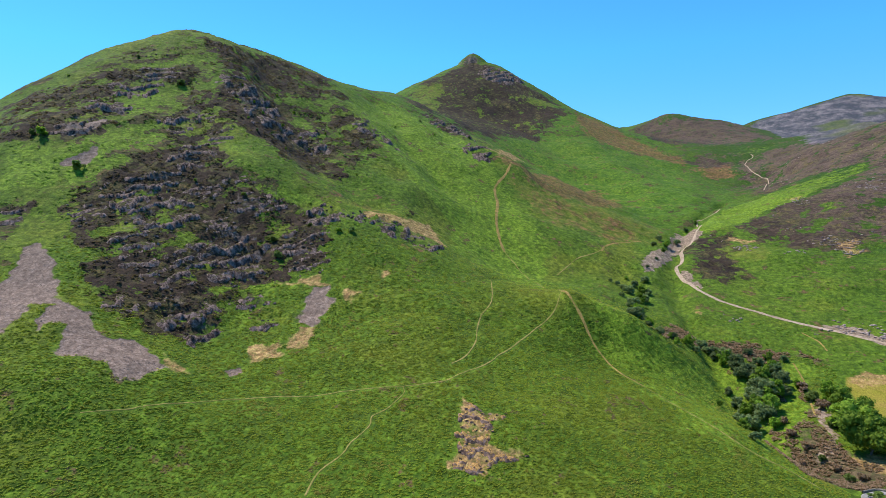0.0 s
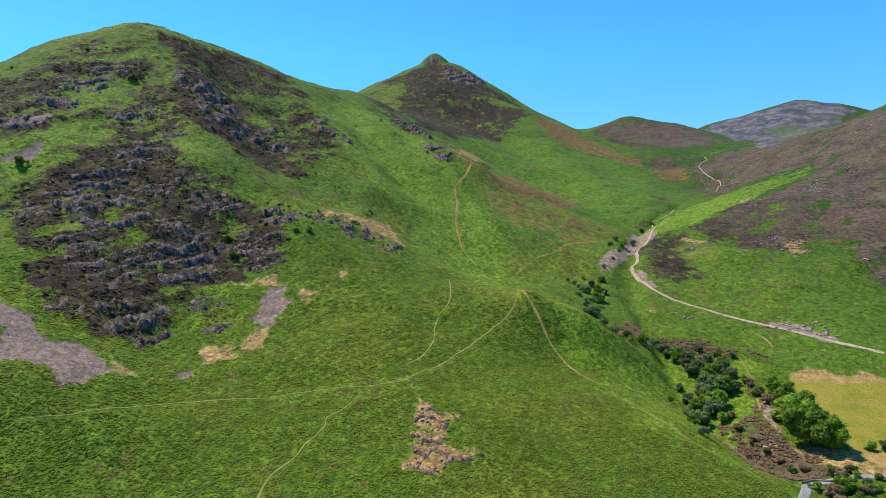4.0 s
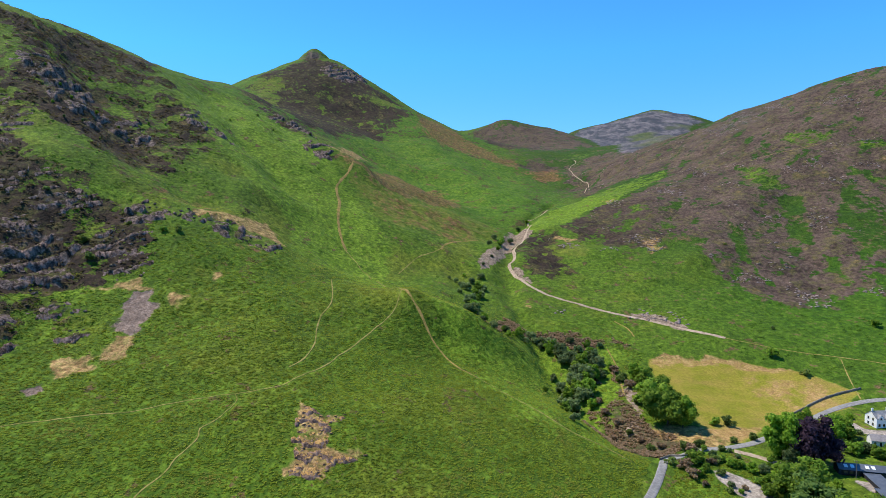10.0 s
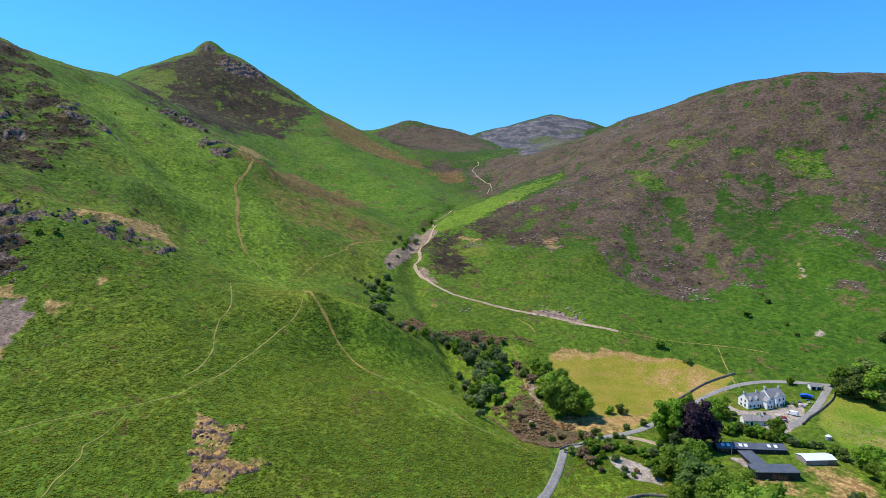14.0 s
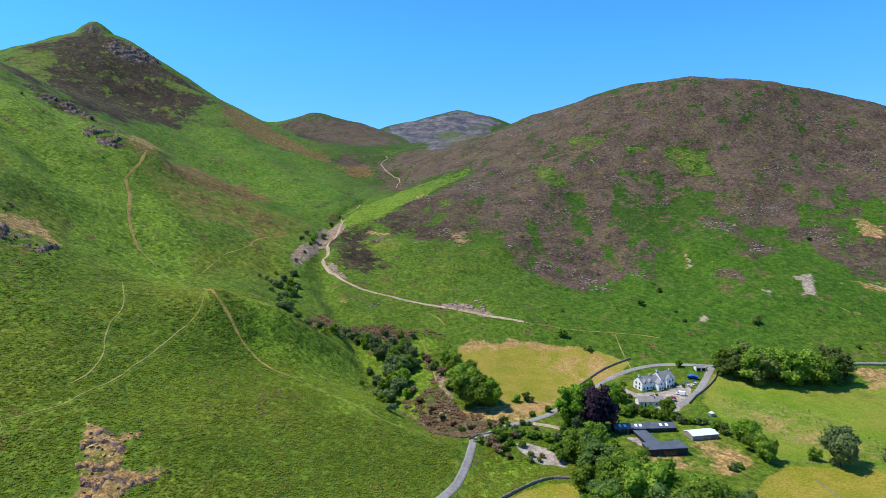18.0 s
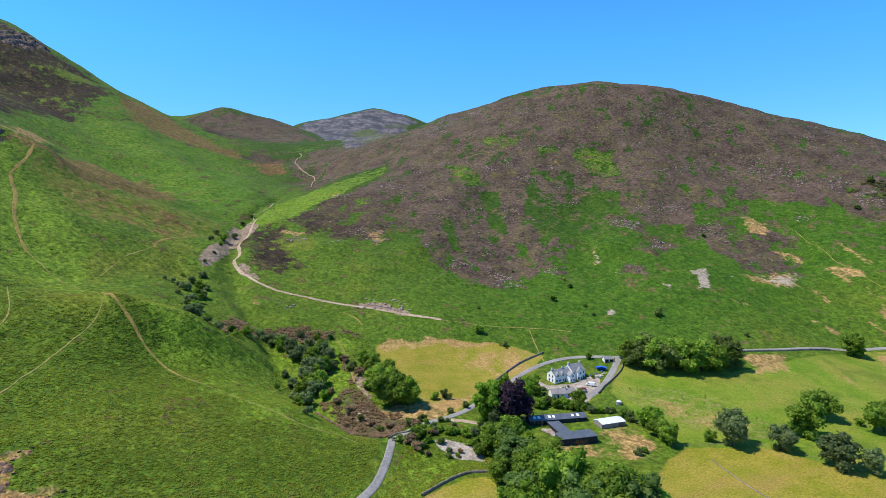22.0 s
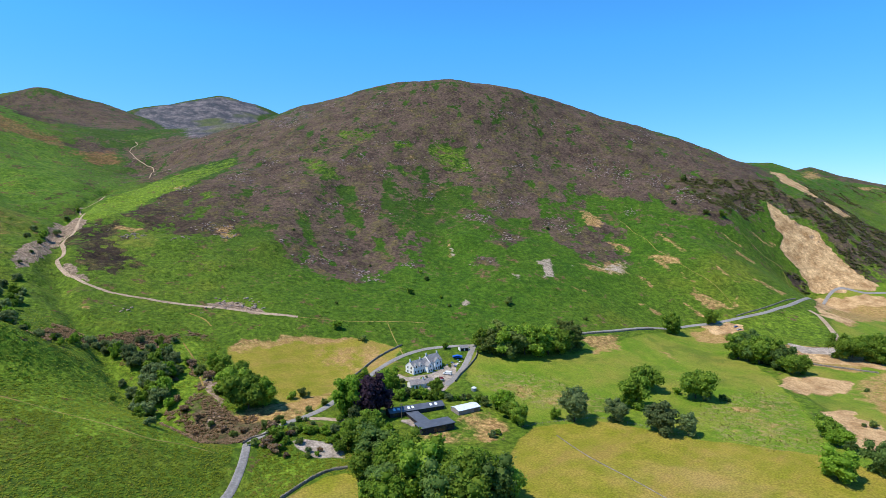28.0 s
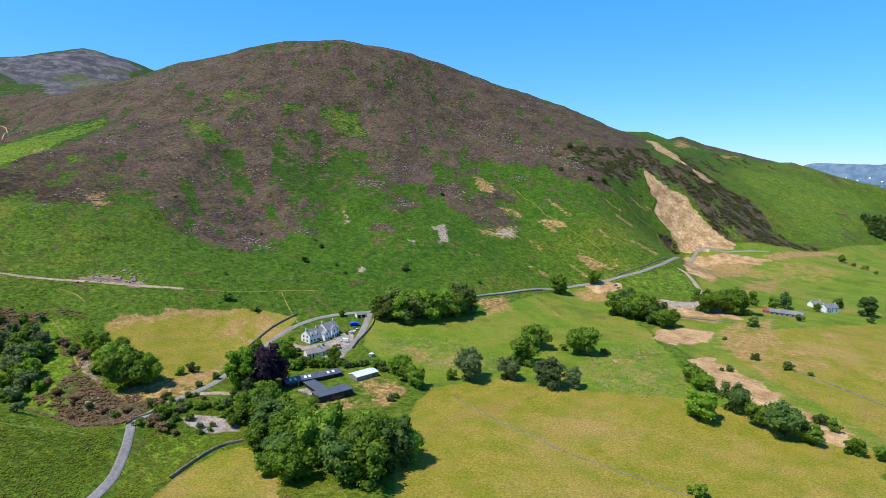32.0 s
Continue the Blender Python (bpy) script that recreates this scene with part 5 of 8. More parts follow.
def part(name, data, material, parent, label=""):
    """One mesh under a thing or under a part, from a bmesh or a mesh."""
    if isinstance(data, bmesh.types.BMesh):
        made = bpy.data.meshes.new(name)
        data.to_mesh(made)
        data.free()
    else:
        made = data
    if material and not made.materials:
        made.materials.append(material)
    ob = new(name, made)
    ob.parent = parent
    if label:
        ob["label"] = label
    return ob


def thing(name, label, category, m, group="", kind=""):
    ob = new(name)
    ob.matrix_basis = m
    return tagged(ob, label, category, group, kind)


def box(bm, x0, x1, y0, y1, z0, z1):
    v = [bm.verts.new((x, y, z)) for z in (z0, z1) for y in (y0, y1) for x in (x0, x1)]
    for f in ((0, 2, 3, 1), (4, 5, 7, 6), (0, 1, 5, 4), (1, 3, 7, 5), (3, 2, 6, 7), (2, 0, 4, 6)):
        bm.faces.new([v[k] for k in f])
    return v


def boxed(*sizes, bevel=0.0):
    bm = bmesh.new()
    for s in sizes:
        box(bm, *s)
    if bevel:
        bmesh.ops.bevel(bm, geom=list(bm.edges), offset=bevel, segments=2, affect="EDGES")
    return bm


def prism(points, y0, y1):
    """An outline in x and z drawn out along y."""
    bm = bmesh.new()
    a, b = [bm.verts.new((x, y0, z)) for x, z in points], [bm.verts.new((x, y1, z)) for x, z in points]
    bm.faces.new(a)
    bm.faces.new(b[::-1])
    for k in range(len(points)):
        j = (k + 1) % len(points)
        bm.faces.new((a[k], b[k], b[j], a[j]))
    bmesh.ops.recalc_face_normals(bm, faces=bm.faces)
    return bm


def tube(x, y, z0, z1, r0, r1, sides=10):
    bm = bmesh.new()
    bmesh.ops.create_cone(bm, cap_ends=True, segments=sides, radius1=r0, radius2=r1, depth=z1 - z0, matrix=Matrix.Translation((x, y, (z0 + z1) / 2)))
    return bm


def smooth_line(points, step):
    """Points every step metres on a curve through the given ones."""
    p = np.array(points, float)
    p = np.vstack([2 * p[0] - p[1], p, 2 * p[-1] - p[-2]])
    out = []
    for a, b, c, d in zip(p, p[1:], p[2:], p[3:]):
        n = max(1, int(np.hypot(*(c - b)) / step))
        t = (np.arange(n) / n)[:, None]
        out.append(0.5 * (2 * b + (c - a) * t + (2 * a - 5 * b + 4 * c - d) * t ** 2 + (3 * b - a - 3 * c + d) * t ** 3))
    return np.vstack(out + [p[-2:-1]])


def across(line):
    d = np.gradient(line, axis=0)
    d /= np.linalg.norm(d, axis=1)[:, None] + 1e-9
    return np.stack([-d[:, 1], d[:, 0]], -1)


def strip(name, points, width, material, label, category, lift=0.14, level=False, wear=0.25, kind="structure"):
    """A road or path that lies on the ground, with edges that run down into it."""
    line = smooth_line(points, 1.6)
    side = across(line)
    n = len(line)
    w = width / 2 * (1 + wear * grain(np.arange(n) * 0.23, np.full(n, width), 9) + 0.6 * wear * grain(np.arange(n) * 0.9, np.full(n, 2.0), 19))
    cross = np.array([-1.06, -1, -0.5, 0, 0.5, 1, 1.06])
    x = line[:, None, 0] + side[:, None, 0] * w[:, None] * cross
    y = line[:, None, 1] + side[:, None, 1] * w[:, None] * cross
    z = on_ground(x, y) + lift
    if level:
        mid = z[:, 1:6].max(1)
        for _ in range(4):
            mid = np.maximum(np.convolve(np.pad(mid, 2, "edge"), np.ones(5) / 5, "valid"), z[:, 1:6].max(1))
        z[:, 1:6] = mid[:, None]
        z[:, (0, 6)] -= lift + 0.6
    else:
        z[:, (0, 6)] -= 0.6 * lift
    k = (np.arange(n - 1)[:, None] * 7 + np.arange(6)[None, :]).ravel()
    made = mesh_from(name, np.stack([x, y, z], -1).reshape(-1, 3), np.stack([k, k + 1, k + 8, k + 7], -1), False, material)
    return tagged(new(name, made), label, category, kind=kind)


def drystone_wall(points, label, high=1.25, thick=0.7, material=None):
    """A field wall of rough stones with an uneven top."""
    line = smooth_line(points, 0.9)
    side = across(line)
    n = len(line)
    rng = np.random.default_rng(n)
    ring = np.array([(-1.0, -0.5), (-0.95, 0.45), (-0.7, 1.0), (0.7, 1.0), (0.95, 0.45), (1.0, -0.5)])
    o = ring[None, :, 0] * thick / 2 * (1 + rng.uniform(-0.22, 0.22, (n, 6)))
    x, y = line[:, None, 0] + side[:, None, 0] * o, line[:, None, 1] + side[:, None, 1] * o
    foot = on_ground(line[:, 0], line[:, 1])[:, None]
    z = foot + ring[None, :, 1] * high * (1 + rng.uniform(-0.16, 0.16, (n, 6)))
    k = (np.arange(n - 1)[:, None] * 6 + np.arange(5)[None, :]).ravel()
    made = mesh_from("wall", np.stack([x, y, z], -1).reshape(-1, 3), np.stack([k, k + 6, k + 7, k + 1], -1), False, material or DRYSTONE)
    return tagged(new("drystone_wall", made), label, "wall", "drystone walls of the valley")

# ---- roads, tracks and paths ----
strip("road", ROAD, 3.5, ASPHALT, "narrow grey asphalt lane past the farm", "road", 0.22, False, 0.05)
strip("road_north", ROAD_NORTH, 3.3, ASPHALT, "narrow grey asphalt lane along the foot of the fell", "road", 0.25, False, 0.08)
strip("farm_lane", FARM_LANE, 4.0, ASPHALT, "grey gravelled lane beside a field wall", "lane", 0.12)
strip("mine_lane", LANE_MINE, 4.2, TRACK_STONE, "pale gravel lane to the old mine yard", "lane", 0.12)
strip("side_lane", SIDE_LANE, 3.6, TRACK_STONE, "short pale gravel lane off the road", "lane", 0.12)
strip("track", TRACK, 2.7, TRACK_STONE, "pale stony track curving round the heather fell", "track", 0.25, False, 0.5)
strip("track_middle", TRACK_UPPER, 1.6, TRACK_STONE, "pale stony track climbing beside the beck", "track", 0.25, False, 0.5)
strip("track_top", TRACK_TOP, 1.3, TRACK_STONE, "pale stony track winding to the head of the valley", "track", 0.4, False, 0.4)
for points, width, label in (
    (TRACK_EAST, 0.9, "thin trodden path through bracken above the farm"),
    (FARM_PATH, 0.9, "thin trodden path down to the field corner"),
    (PATH_FORK, 1.8, "bare earth footpath down a bracken spur"),
    (PATH_LOW, 0.9, "faint trodden path down to the lane"),
    (PATH_WEST, 0.75, "faint earth footpath across green bracken"),
    (PATH_CORNER, 0.7, "faint trodden footpath winding down the bracken slope"),
    (PATH_ALONG, 0.6, "faint footpath along the foot of the crags"),
    (PATH_HILL, 3.2, "worn pale footpath climbing the green fellside"),
    (PATH_HILL_LOW, 1.0, "thin footpath along the green shoulder"),
    (PATH_SPOIL, 2.0, "pale path beside the mine spoil"),
    (PATH_GILL, 1.1, "thin path above the beck"),
    (PATH_BANK, 1.2, "worn path down a bracken bank"),
    (FELL_PATH, 0.7, "faint tan path slanting down the fellside"),
    (FELL_PATH_EAST, 1.2, "faint tan path beside the stone scar"),
    (FELL_PATH_HIGH, 0.6, "thin pale path across the heather"),
    (PATH_FIELD, 1.1, "short bare path above the field"),
):
    strip("footpath", points, width * 0.75, FAINT_PATH if "faint" in label or "thin" in label else FOOTPATH, label, "footpath", 0.10, False, 0.8)
strip("sheep_trod", PATH_THIN, 0.6, FAINT_PATH, "narrow sheep trod cut in green bracken", "footpath", 0.12, False, 0.8)

drystone_wall(WALL_ROAD, "grey drystone wall between the lane and a hay field")
drystone_wall(WALL_LANE, "grey drystone wall curving beside the farm lane")
drystone_wall(WALL_NORTH, "grey drystone wall along the foot of the fell")
drystone_wall(WALL_MEADOW, "grey drystone wall round a small green meadow")
drystone_wall(WALL_EAST, "low tumbled drystone wall across the hay meadow", 0.35, 0.4)
drystone_wall(WALL_BRIDGE, "grey stone parapet of the beck bridge", 1.1, 0.5)
drystone_wall(WALL_PASTURE, "low tumbled drystone wall across dry pasture", 0.7, 0.5)
drystone_wall(WALL_FARM, "grey drystone wall beside the old mine yard", 1.1)
drystone_wall(WALL_NORTH_WEST, "grey drystone wall above the lane by the copse", 1.0)
drystone_wall(WALL_FAR, "grey drystone wall beside the lane below the scar", 1.0)


def fence(points, label):
    """Posts and two rails along a field edge."""
    line = smooth_line(points, 3.0)
    z = on_ground(line[:, 0], line[:, 1])
    ob = thing("fence", label, "fence", Matrix.Translation((line[0][0], line[0][1], z[0])))
    o = Vector((line[0][0], line[0][1], z[0]))
    post = bpy.data.meshes.new("post")
    bm = boxed((-0.06, 0.06, -0.06, 0.06, -0.4, 1.2))
    bm.to_mesh(post)
    bm.free()
    post.materials.append(WOOD_GREY)
    for (x, y), h in zip(line, z):
        part("post", post, None, ob).location = Vector((x, y, h)) - o
    for up in (0.55, 1.0):
        rail = np.stack([line[:, 0] - o.x, line[:, 1] - o.y, z + up - o.z], -1)
        n = len(rail)
        v = np.concatenate([rail + (0, 0, -0.04), rail + (0, 0, 0.04), rail + (0.04, 0.04, 0.0)])
        k = np.arange(n - 1)
        part("rail", mesh_from("rail", v, np.concatenate([np.stack([k, k + 1, k + n + 1, k + n], -1), np.stack([k + n, k + n + 1, k + 2 * n + 1, k + 2 * n], -1), np.stack([k + 2 * n, k + 2 * n + 1, k + 1, k], -1)]), False, WOOD_GREY), None, ob)
    return ob


fence(FENCE_MEADOW, "grey wooden post and rail fence along the meadow")

# ---- where trees and bushes stand: east, north, height in metres ----
OAKS = [
    (-322, 127, 17.7), (-304, 129, 23.2), (-299, 135, 16.9), (-352, 134, 13.7), (-366, 134, 11.8), (-325, 133, 17.9), (-221, 242, 12.9),
    (-205, 235, 12.4), (-227, 242, 9.6), (-213, 238, 11.3), (-264, 228, 10.0),
]
COPPER_BEECH = [
    (-260, 178, 24.9),
]
FARM_TALL = [
    (-266, 168, 23.5), (-274, 177, 20.9), (-293, 196, 15.9), (-284, 205, 17.3), (-287, 213, 13.2), (-271, 168, 13.2),
]
WOOD = [
    (-228, 151, 17.4), (-217, 151, 18.6), (-196, 147, 19.1), (-182, 148, 21.6), (-182, 157, 20.4), (-171, 157, 21.4), (-162, 162, 22.2),
    (-157, 166, 21.1), (-157, 173, 16.9), (-179, 171, 17.7), (-172, 175, 16.0), (-205, 161, 16.2), (-192, 160, 15.7), (-191, 138, 14.9),
    (-207, 137, 11.8), (-187, 129, 11.0), (-177, 132, 14.7), (-234, 151, 13.0), (-238, 163, 15.2), (-166, 146, 19.6), (-155, 148, 19.1),
    (-233, 142, 7.0),
]
ROAD_COPSE = [
    (-301, 305, 19.0), (-293, 306, 21.3), (-287, 311, 24.7), (-281, 316, 23.9), (-279, 326, 23.3), (-271, 330, 24.9), (-269, 340, 24.4),
    (-264, 347, 23.7), (-264, 359, 21.5), (-311, 309, 12.3), (-300, 319, 22.0), (-285, 339, 23.1), (-273, 365, 21.0),
]
FIELD_TREES = [
    (-180, 308, 21.3), (-192, 340, 19.9), (-189, 263, 19.5), (-198, 257, 6.7), (-175, 281, 13.7), (-165, 353, 21.4), (-159, 353, 7.1),
    (-251, 486, 18.5), (-240, 534, 13.9),
]
ASH_TREES = [
    (-152, 288, 19.0), (-141, 295, 12.9), (-259, 168, 9.6), (-193, 136, 8.8),
]
COPSE_EAST = [
    (-187, 466, 20.1), (-179, 466, 21.0), (-171, 465, 21.8), (-166, 474, 20.1), (-155, 465, 18.7), (-147, 458, 16.9), (-143, 463, 14.6),
    (-187, 491, 18.9),
]
COPSE_MINE = [
    (-135, 527, 20.6), (-130, 537, 19.8), (-123, 537, 20.9), (-115, 538, 21.9), (-109, 541, 22.0),
]
BECK_TREES = [
    (-94, 351, 11.2), (-86, 341, 10.9), (-80, 337, 6.4), (-75, 300, 14.9), (-64, 322, 15.7), (-49, 312, 13.2), (-39, 306, 16.8),
    (-29, 307, 9.7), (-12, 308, 7.8), (-2, 310, 7.8),
]
FARM_TREES = [
    (-93, 579, 12.8), (-86, 595, 16.7), (-63, 611, 8.5), (-51, 652, 11.7), (-27, 634, 18.9), (-76, 954, 12.2), (-10, 658, 18.3),
]
THORNS_PASTURE = [
    (-28, 333, 6.9), (-22, 329, 6.8), (-74, 418, 5.2), (-54, 412, 5.9), (-42, 410, 3.4), (-81, 383, 4.8), (-85, 381, 2.4),
    (-55, 226, 6.2), (-93, 509, 9.3), (-23, 603, 6.0), (-48, 920, 7.2), (-69, 555, 6.7), (-101, 454, 3.3), (-35, 894, 5.3),
    (-61, 933, 5.5), (-301, 160, 6.3), (-300, 153, 5.5), (-284, 164, 4.4), (-280, 152, 3.3), (-176, 350, 5.2), (-153, 363, 5.2),
]
THORNS_SLOPE = [
    (-150, 364, 2.8), (-259, 123, 7.8), (-274, 125, 5.6), (-260, 133, 4.3), (-253, 125, 4.2), (-249, 130, 3.6), (-259, 112, 4.2),
    (-239, 239, 5.6), (-233, 238, 6.2), (-246, 238, 3.5), (-414, 326, 6.2), (-429, 357, 5.5), (-349, 384, 7.7), (-387, 234, 7.2),
    (-363, 242, 5.2), (-424, 257, 2.9), (-390, 342, 3.1), (-374, 337, 3.0), (-295, 422, 3.6), (-323, 342, 2.8), (-416, 819, 8.9),
]
THORNS_CRAG = [
    (-388, 743, 6.5), (-332, 758, 9.7), (-345, 742, 8.0), (-450, 562, 4.9), (-447, 366, 3.4), (-494, 339, 2.9), (-576, 298, 3.2),
    (-266, 349, 3.5), (-516, -375, 6.9), (-358, -347, 8.3), (-377, -396, 9.1), (-377, -403, 5.4), (-537, -438, 3.5), (-487, -475, 2.7),
    (-385, -153, 5.2), (-348, -189, 5.8), (-381, -161, 4.0), (-364, -201, 4.9), (-383, -183, 3.7), (-389, -275, 2.8), (-389, -236, 3.5),
]
THORNS = THORNS_PASTURE + THORNS_SLOPE + THORNS_CRAG
SLOPE_BIRCHES = [
    (-531, -307, 3.6), (-559, -310, 3.8), (-530, -277, 3.5), (-496, -293, 2.8), (-495, -270, 2.8), (-595, -297, 3.3), (-545, -266, 3.0),
    (-604, -275, 2.6), (-572, -252, 3.1), (-585, -242, 2.5), (-531, -215, 2.2), (-505, -194, 2.1), (-552, -331, 3.2), (-553, -344, 2.6),
    (-609, -323, 3.4), (-530, -251, 2.3), (-564, -222, 2.4), (-569, -206, 2.4), (-519, -291, 3.5), (-515, -312, 3.0), (-519, -229, 2.2),
    (-490, -204, 2.1), (-771, -204, 3.1), (-732, -176, 2.9), (-790, -143, 3.1), (-706, -108, 2.8), (-714, -221, 2.9), (-480, -249, 2.1),
    (-479, -275, 2.7),
]
GILL_TREES_UPPER = [
    (-478, 48, 8.0), (-434, 39, 7.7), (-378, 30, 6.0), (-498, 53, 6.9), (-461, 43, 6.4), (-409, 91, 8.4), (-373, 100, 10.9),
    (-368, 106, 11.6), (-338, 87, 9.3), (-387, 105, 9.7), (-352, 99, 11.2), (-387, 94, 8.0), (-418, 80, 5.9), (-403, 65, 5.3),
    (-395, 115, 8.2), (-502, 33, 4.9), (-651, 87, 7.7), (-665, 82, 6.5), (-630, 72, 6.2), (-415, 86, 5.1), (-397, 92, 6.5),
    (-388, 100, 8.1),
]
GILL_TREES_MIDDLE = [
    (-356, 95, 9.0), (-381, 112, 9.6), (-355, 88, 7.5), (-398, 55, 4.0), (-389, 118, 6.5), (-361, 84, 4.5), (-336, 71, 3.5),
    (-475, 31, 4.2), (-428, 33, 4.2), (-378, 33, 4.5), (-372, 39, 3.7), (-374, 46, 4.5), (-388, 57, 4.7), (-401, 71, 4.9),
    (-411, 83, 5.9), (-402, 87, 5.8), (-364, 95, 9.2), (-346, 96, 9.6), (-353, 101, 8.2), (-325, 79, 6.2), (-282, 74, 5.4),
    (-338, 99, 6.5),
]
GILL_TREES_LOWER = [
    (-370, 114, 6.3), (-404, 108, 6.7), (-412, 116, 6.0), (-416, 105, 5.1), (-412, 125, 5.2), (-381, 123, 5.6), (-508, 29, 4.0),
    (-511, 24, 3.5), (-530, 38, 3.6), (-558, 58, 3.3), (-584, 69, 3.4), (-612, 79, 4.8), (-673, 100, 6.6), (-751, 122, 5.9),
    (-779, 138, 5.4), (-451, 37, 8.9), (-423, 37, 8.4), (-474, 44, 8.4), (-494, 38, 7.8), (-515, 43, 7.1), (-501, 48, 7.9),
    (-528, 53, 6.2),
]
GILL_TREES_BANK = [
    (-380, 34, 6.8), (-376, 40, 6.0), (-386, 47, 5.4), (-399, 57, 5.6), (-408, 68, 6.6), (-423, 79, 6.8), (-418, 86, 7.7),
    (-407, 89, 8.3), (-399, 94, 9.9), (-390, 99, 10.5), (-382, 103, 11.2), (-370, 103, 10.9), (-359, 95, 9.8), (-352, 89, 8.9),
    (-362, 86, 6.8), (-372, 84, 5.4), (-304, 75, 5.8), (-349, 96, 8.9), (-377, 111, 7.9), (-397, 113, 8.3),
]
GILL_TREES = GILL_TREES_UPPER + GILL_TREES_MIDDLE + GILL_TREES_LOWER + GILL_TREES_BANK
GORSE_BUSHES = [
    (-379, 125, 5.6), (-365, 125, 6.2), (-353, 127, 6.1), (-329, 122, 4.3), (-349, 100, 4.4), (-339, 103, 4.3), (-326, 103, 4.2),
    (-315, 106, 4.1), (-305, 109, 4.0), (-295, 112, 3.9), (-284, 112, 3.8), (-283, 117, 3.8), (-276, 133, 4.5), (-271, 127, 5.0),
    (-255, 117, 5.3), (-249, 118, 4.7), (-258, 130, 3.6), (-270, 141, 3.2), (-306, 100, 3.4), (-338, 90, 3.6), (-243, 120, 2.9),
    (-237, 128, 2.9), (-239, 135, 2.3),
]
GARDEN_SHRUBS_HOUSE = [
    (-300, 224, 3.4), (-291, 220, 3.7), (-293, 225, 3.0), (-280, 218, 3.6), (-287, 232, 2.3), (-288, 237, 2.3), (-290, 242, 1.9),
    (-308, 226, 5.0), (-312, 234, 3.6), (-288, 227, 3.0), (-275, 212, 4.3), (-272, 215, 3.6), (-271, 220, 3.2), (-270, 224, 2.9),
    (-271, 133, 3.1), (-265, 134, 3.7), (-260, 136, 3.7), (-255, 138, 4.3), (-255, 142, 4.3), (-251, 145, 4.9), (-251, 150, 4.9),
    (-243, 148, 5.4), (-237, 147, 5.3), (-242, 143, 3.6), (-263, 145, 2.5), (-256, 155, 3.1), (-253, 158, 4.4),
]
GARDEN_SHRUBS_BARN = [
    (-254, 119, 3.5), (-250, 121, 4.1), (-241, 130, 2.9), (-236, 132, 2.9), (-269, 144, 2.2), (-271, 205, 7.7), (-272, 212, 7.1),
    (-266, 214, 7.0), (-264, 219, 6.4), (-258, 220, 7.0), (-256, 226, 4.6), (-251, 227, 4.9), (-249, 231, 4.6), (-247, 234, 4.2),
    (-285, 214, 5.8), (-280, 206, 5.7), (-276, 226, 2.6), (-278, 233, 3.0), (-295, 267, 2.8), (-321, 286, 5.2), (-248, 165, 5.0),
    (-241, 177, 4.4), (-203, 213, 4.3), (-204, 218, 3.1), (-282, 218, 4.4), (-262, 160, 3.8), (-246, 153, 4.3),
]
GARDEN_SHRUBS = GARDEN_SHRUBS_HOUSE + GARDEN_SHRUBS_BARN
SPRUCES = [
    (-70, 1277, 24.9), (-62, 1281, 27.5), (-54, 1286, 30.1), (-46, 1286, 32.7), (-38, 1286, 32.6), (-63, 1246, 24.3), (-55, 1244, 26.8),
    (-47, 1245, 26.8), (-39, 1244, 29.2), (-31, 1249, 31.7), (-76, 1292, 20.2), (-26, 1291, 32.8), (-81, 1304, 15.3),
]


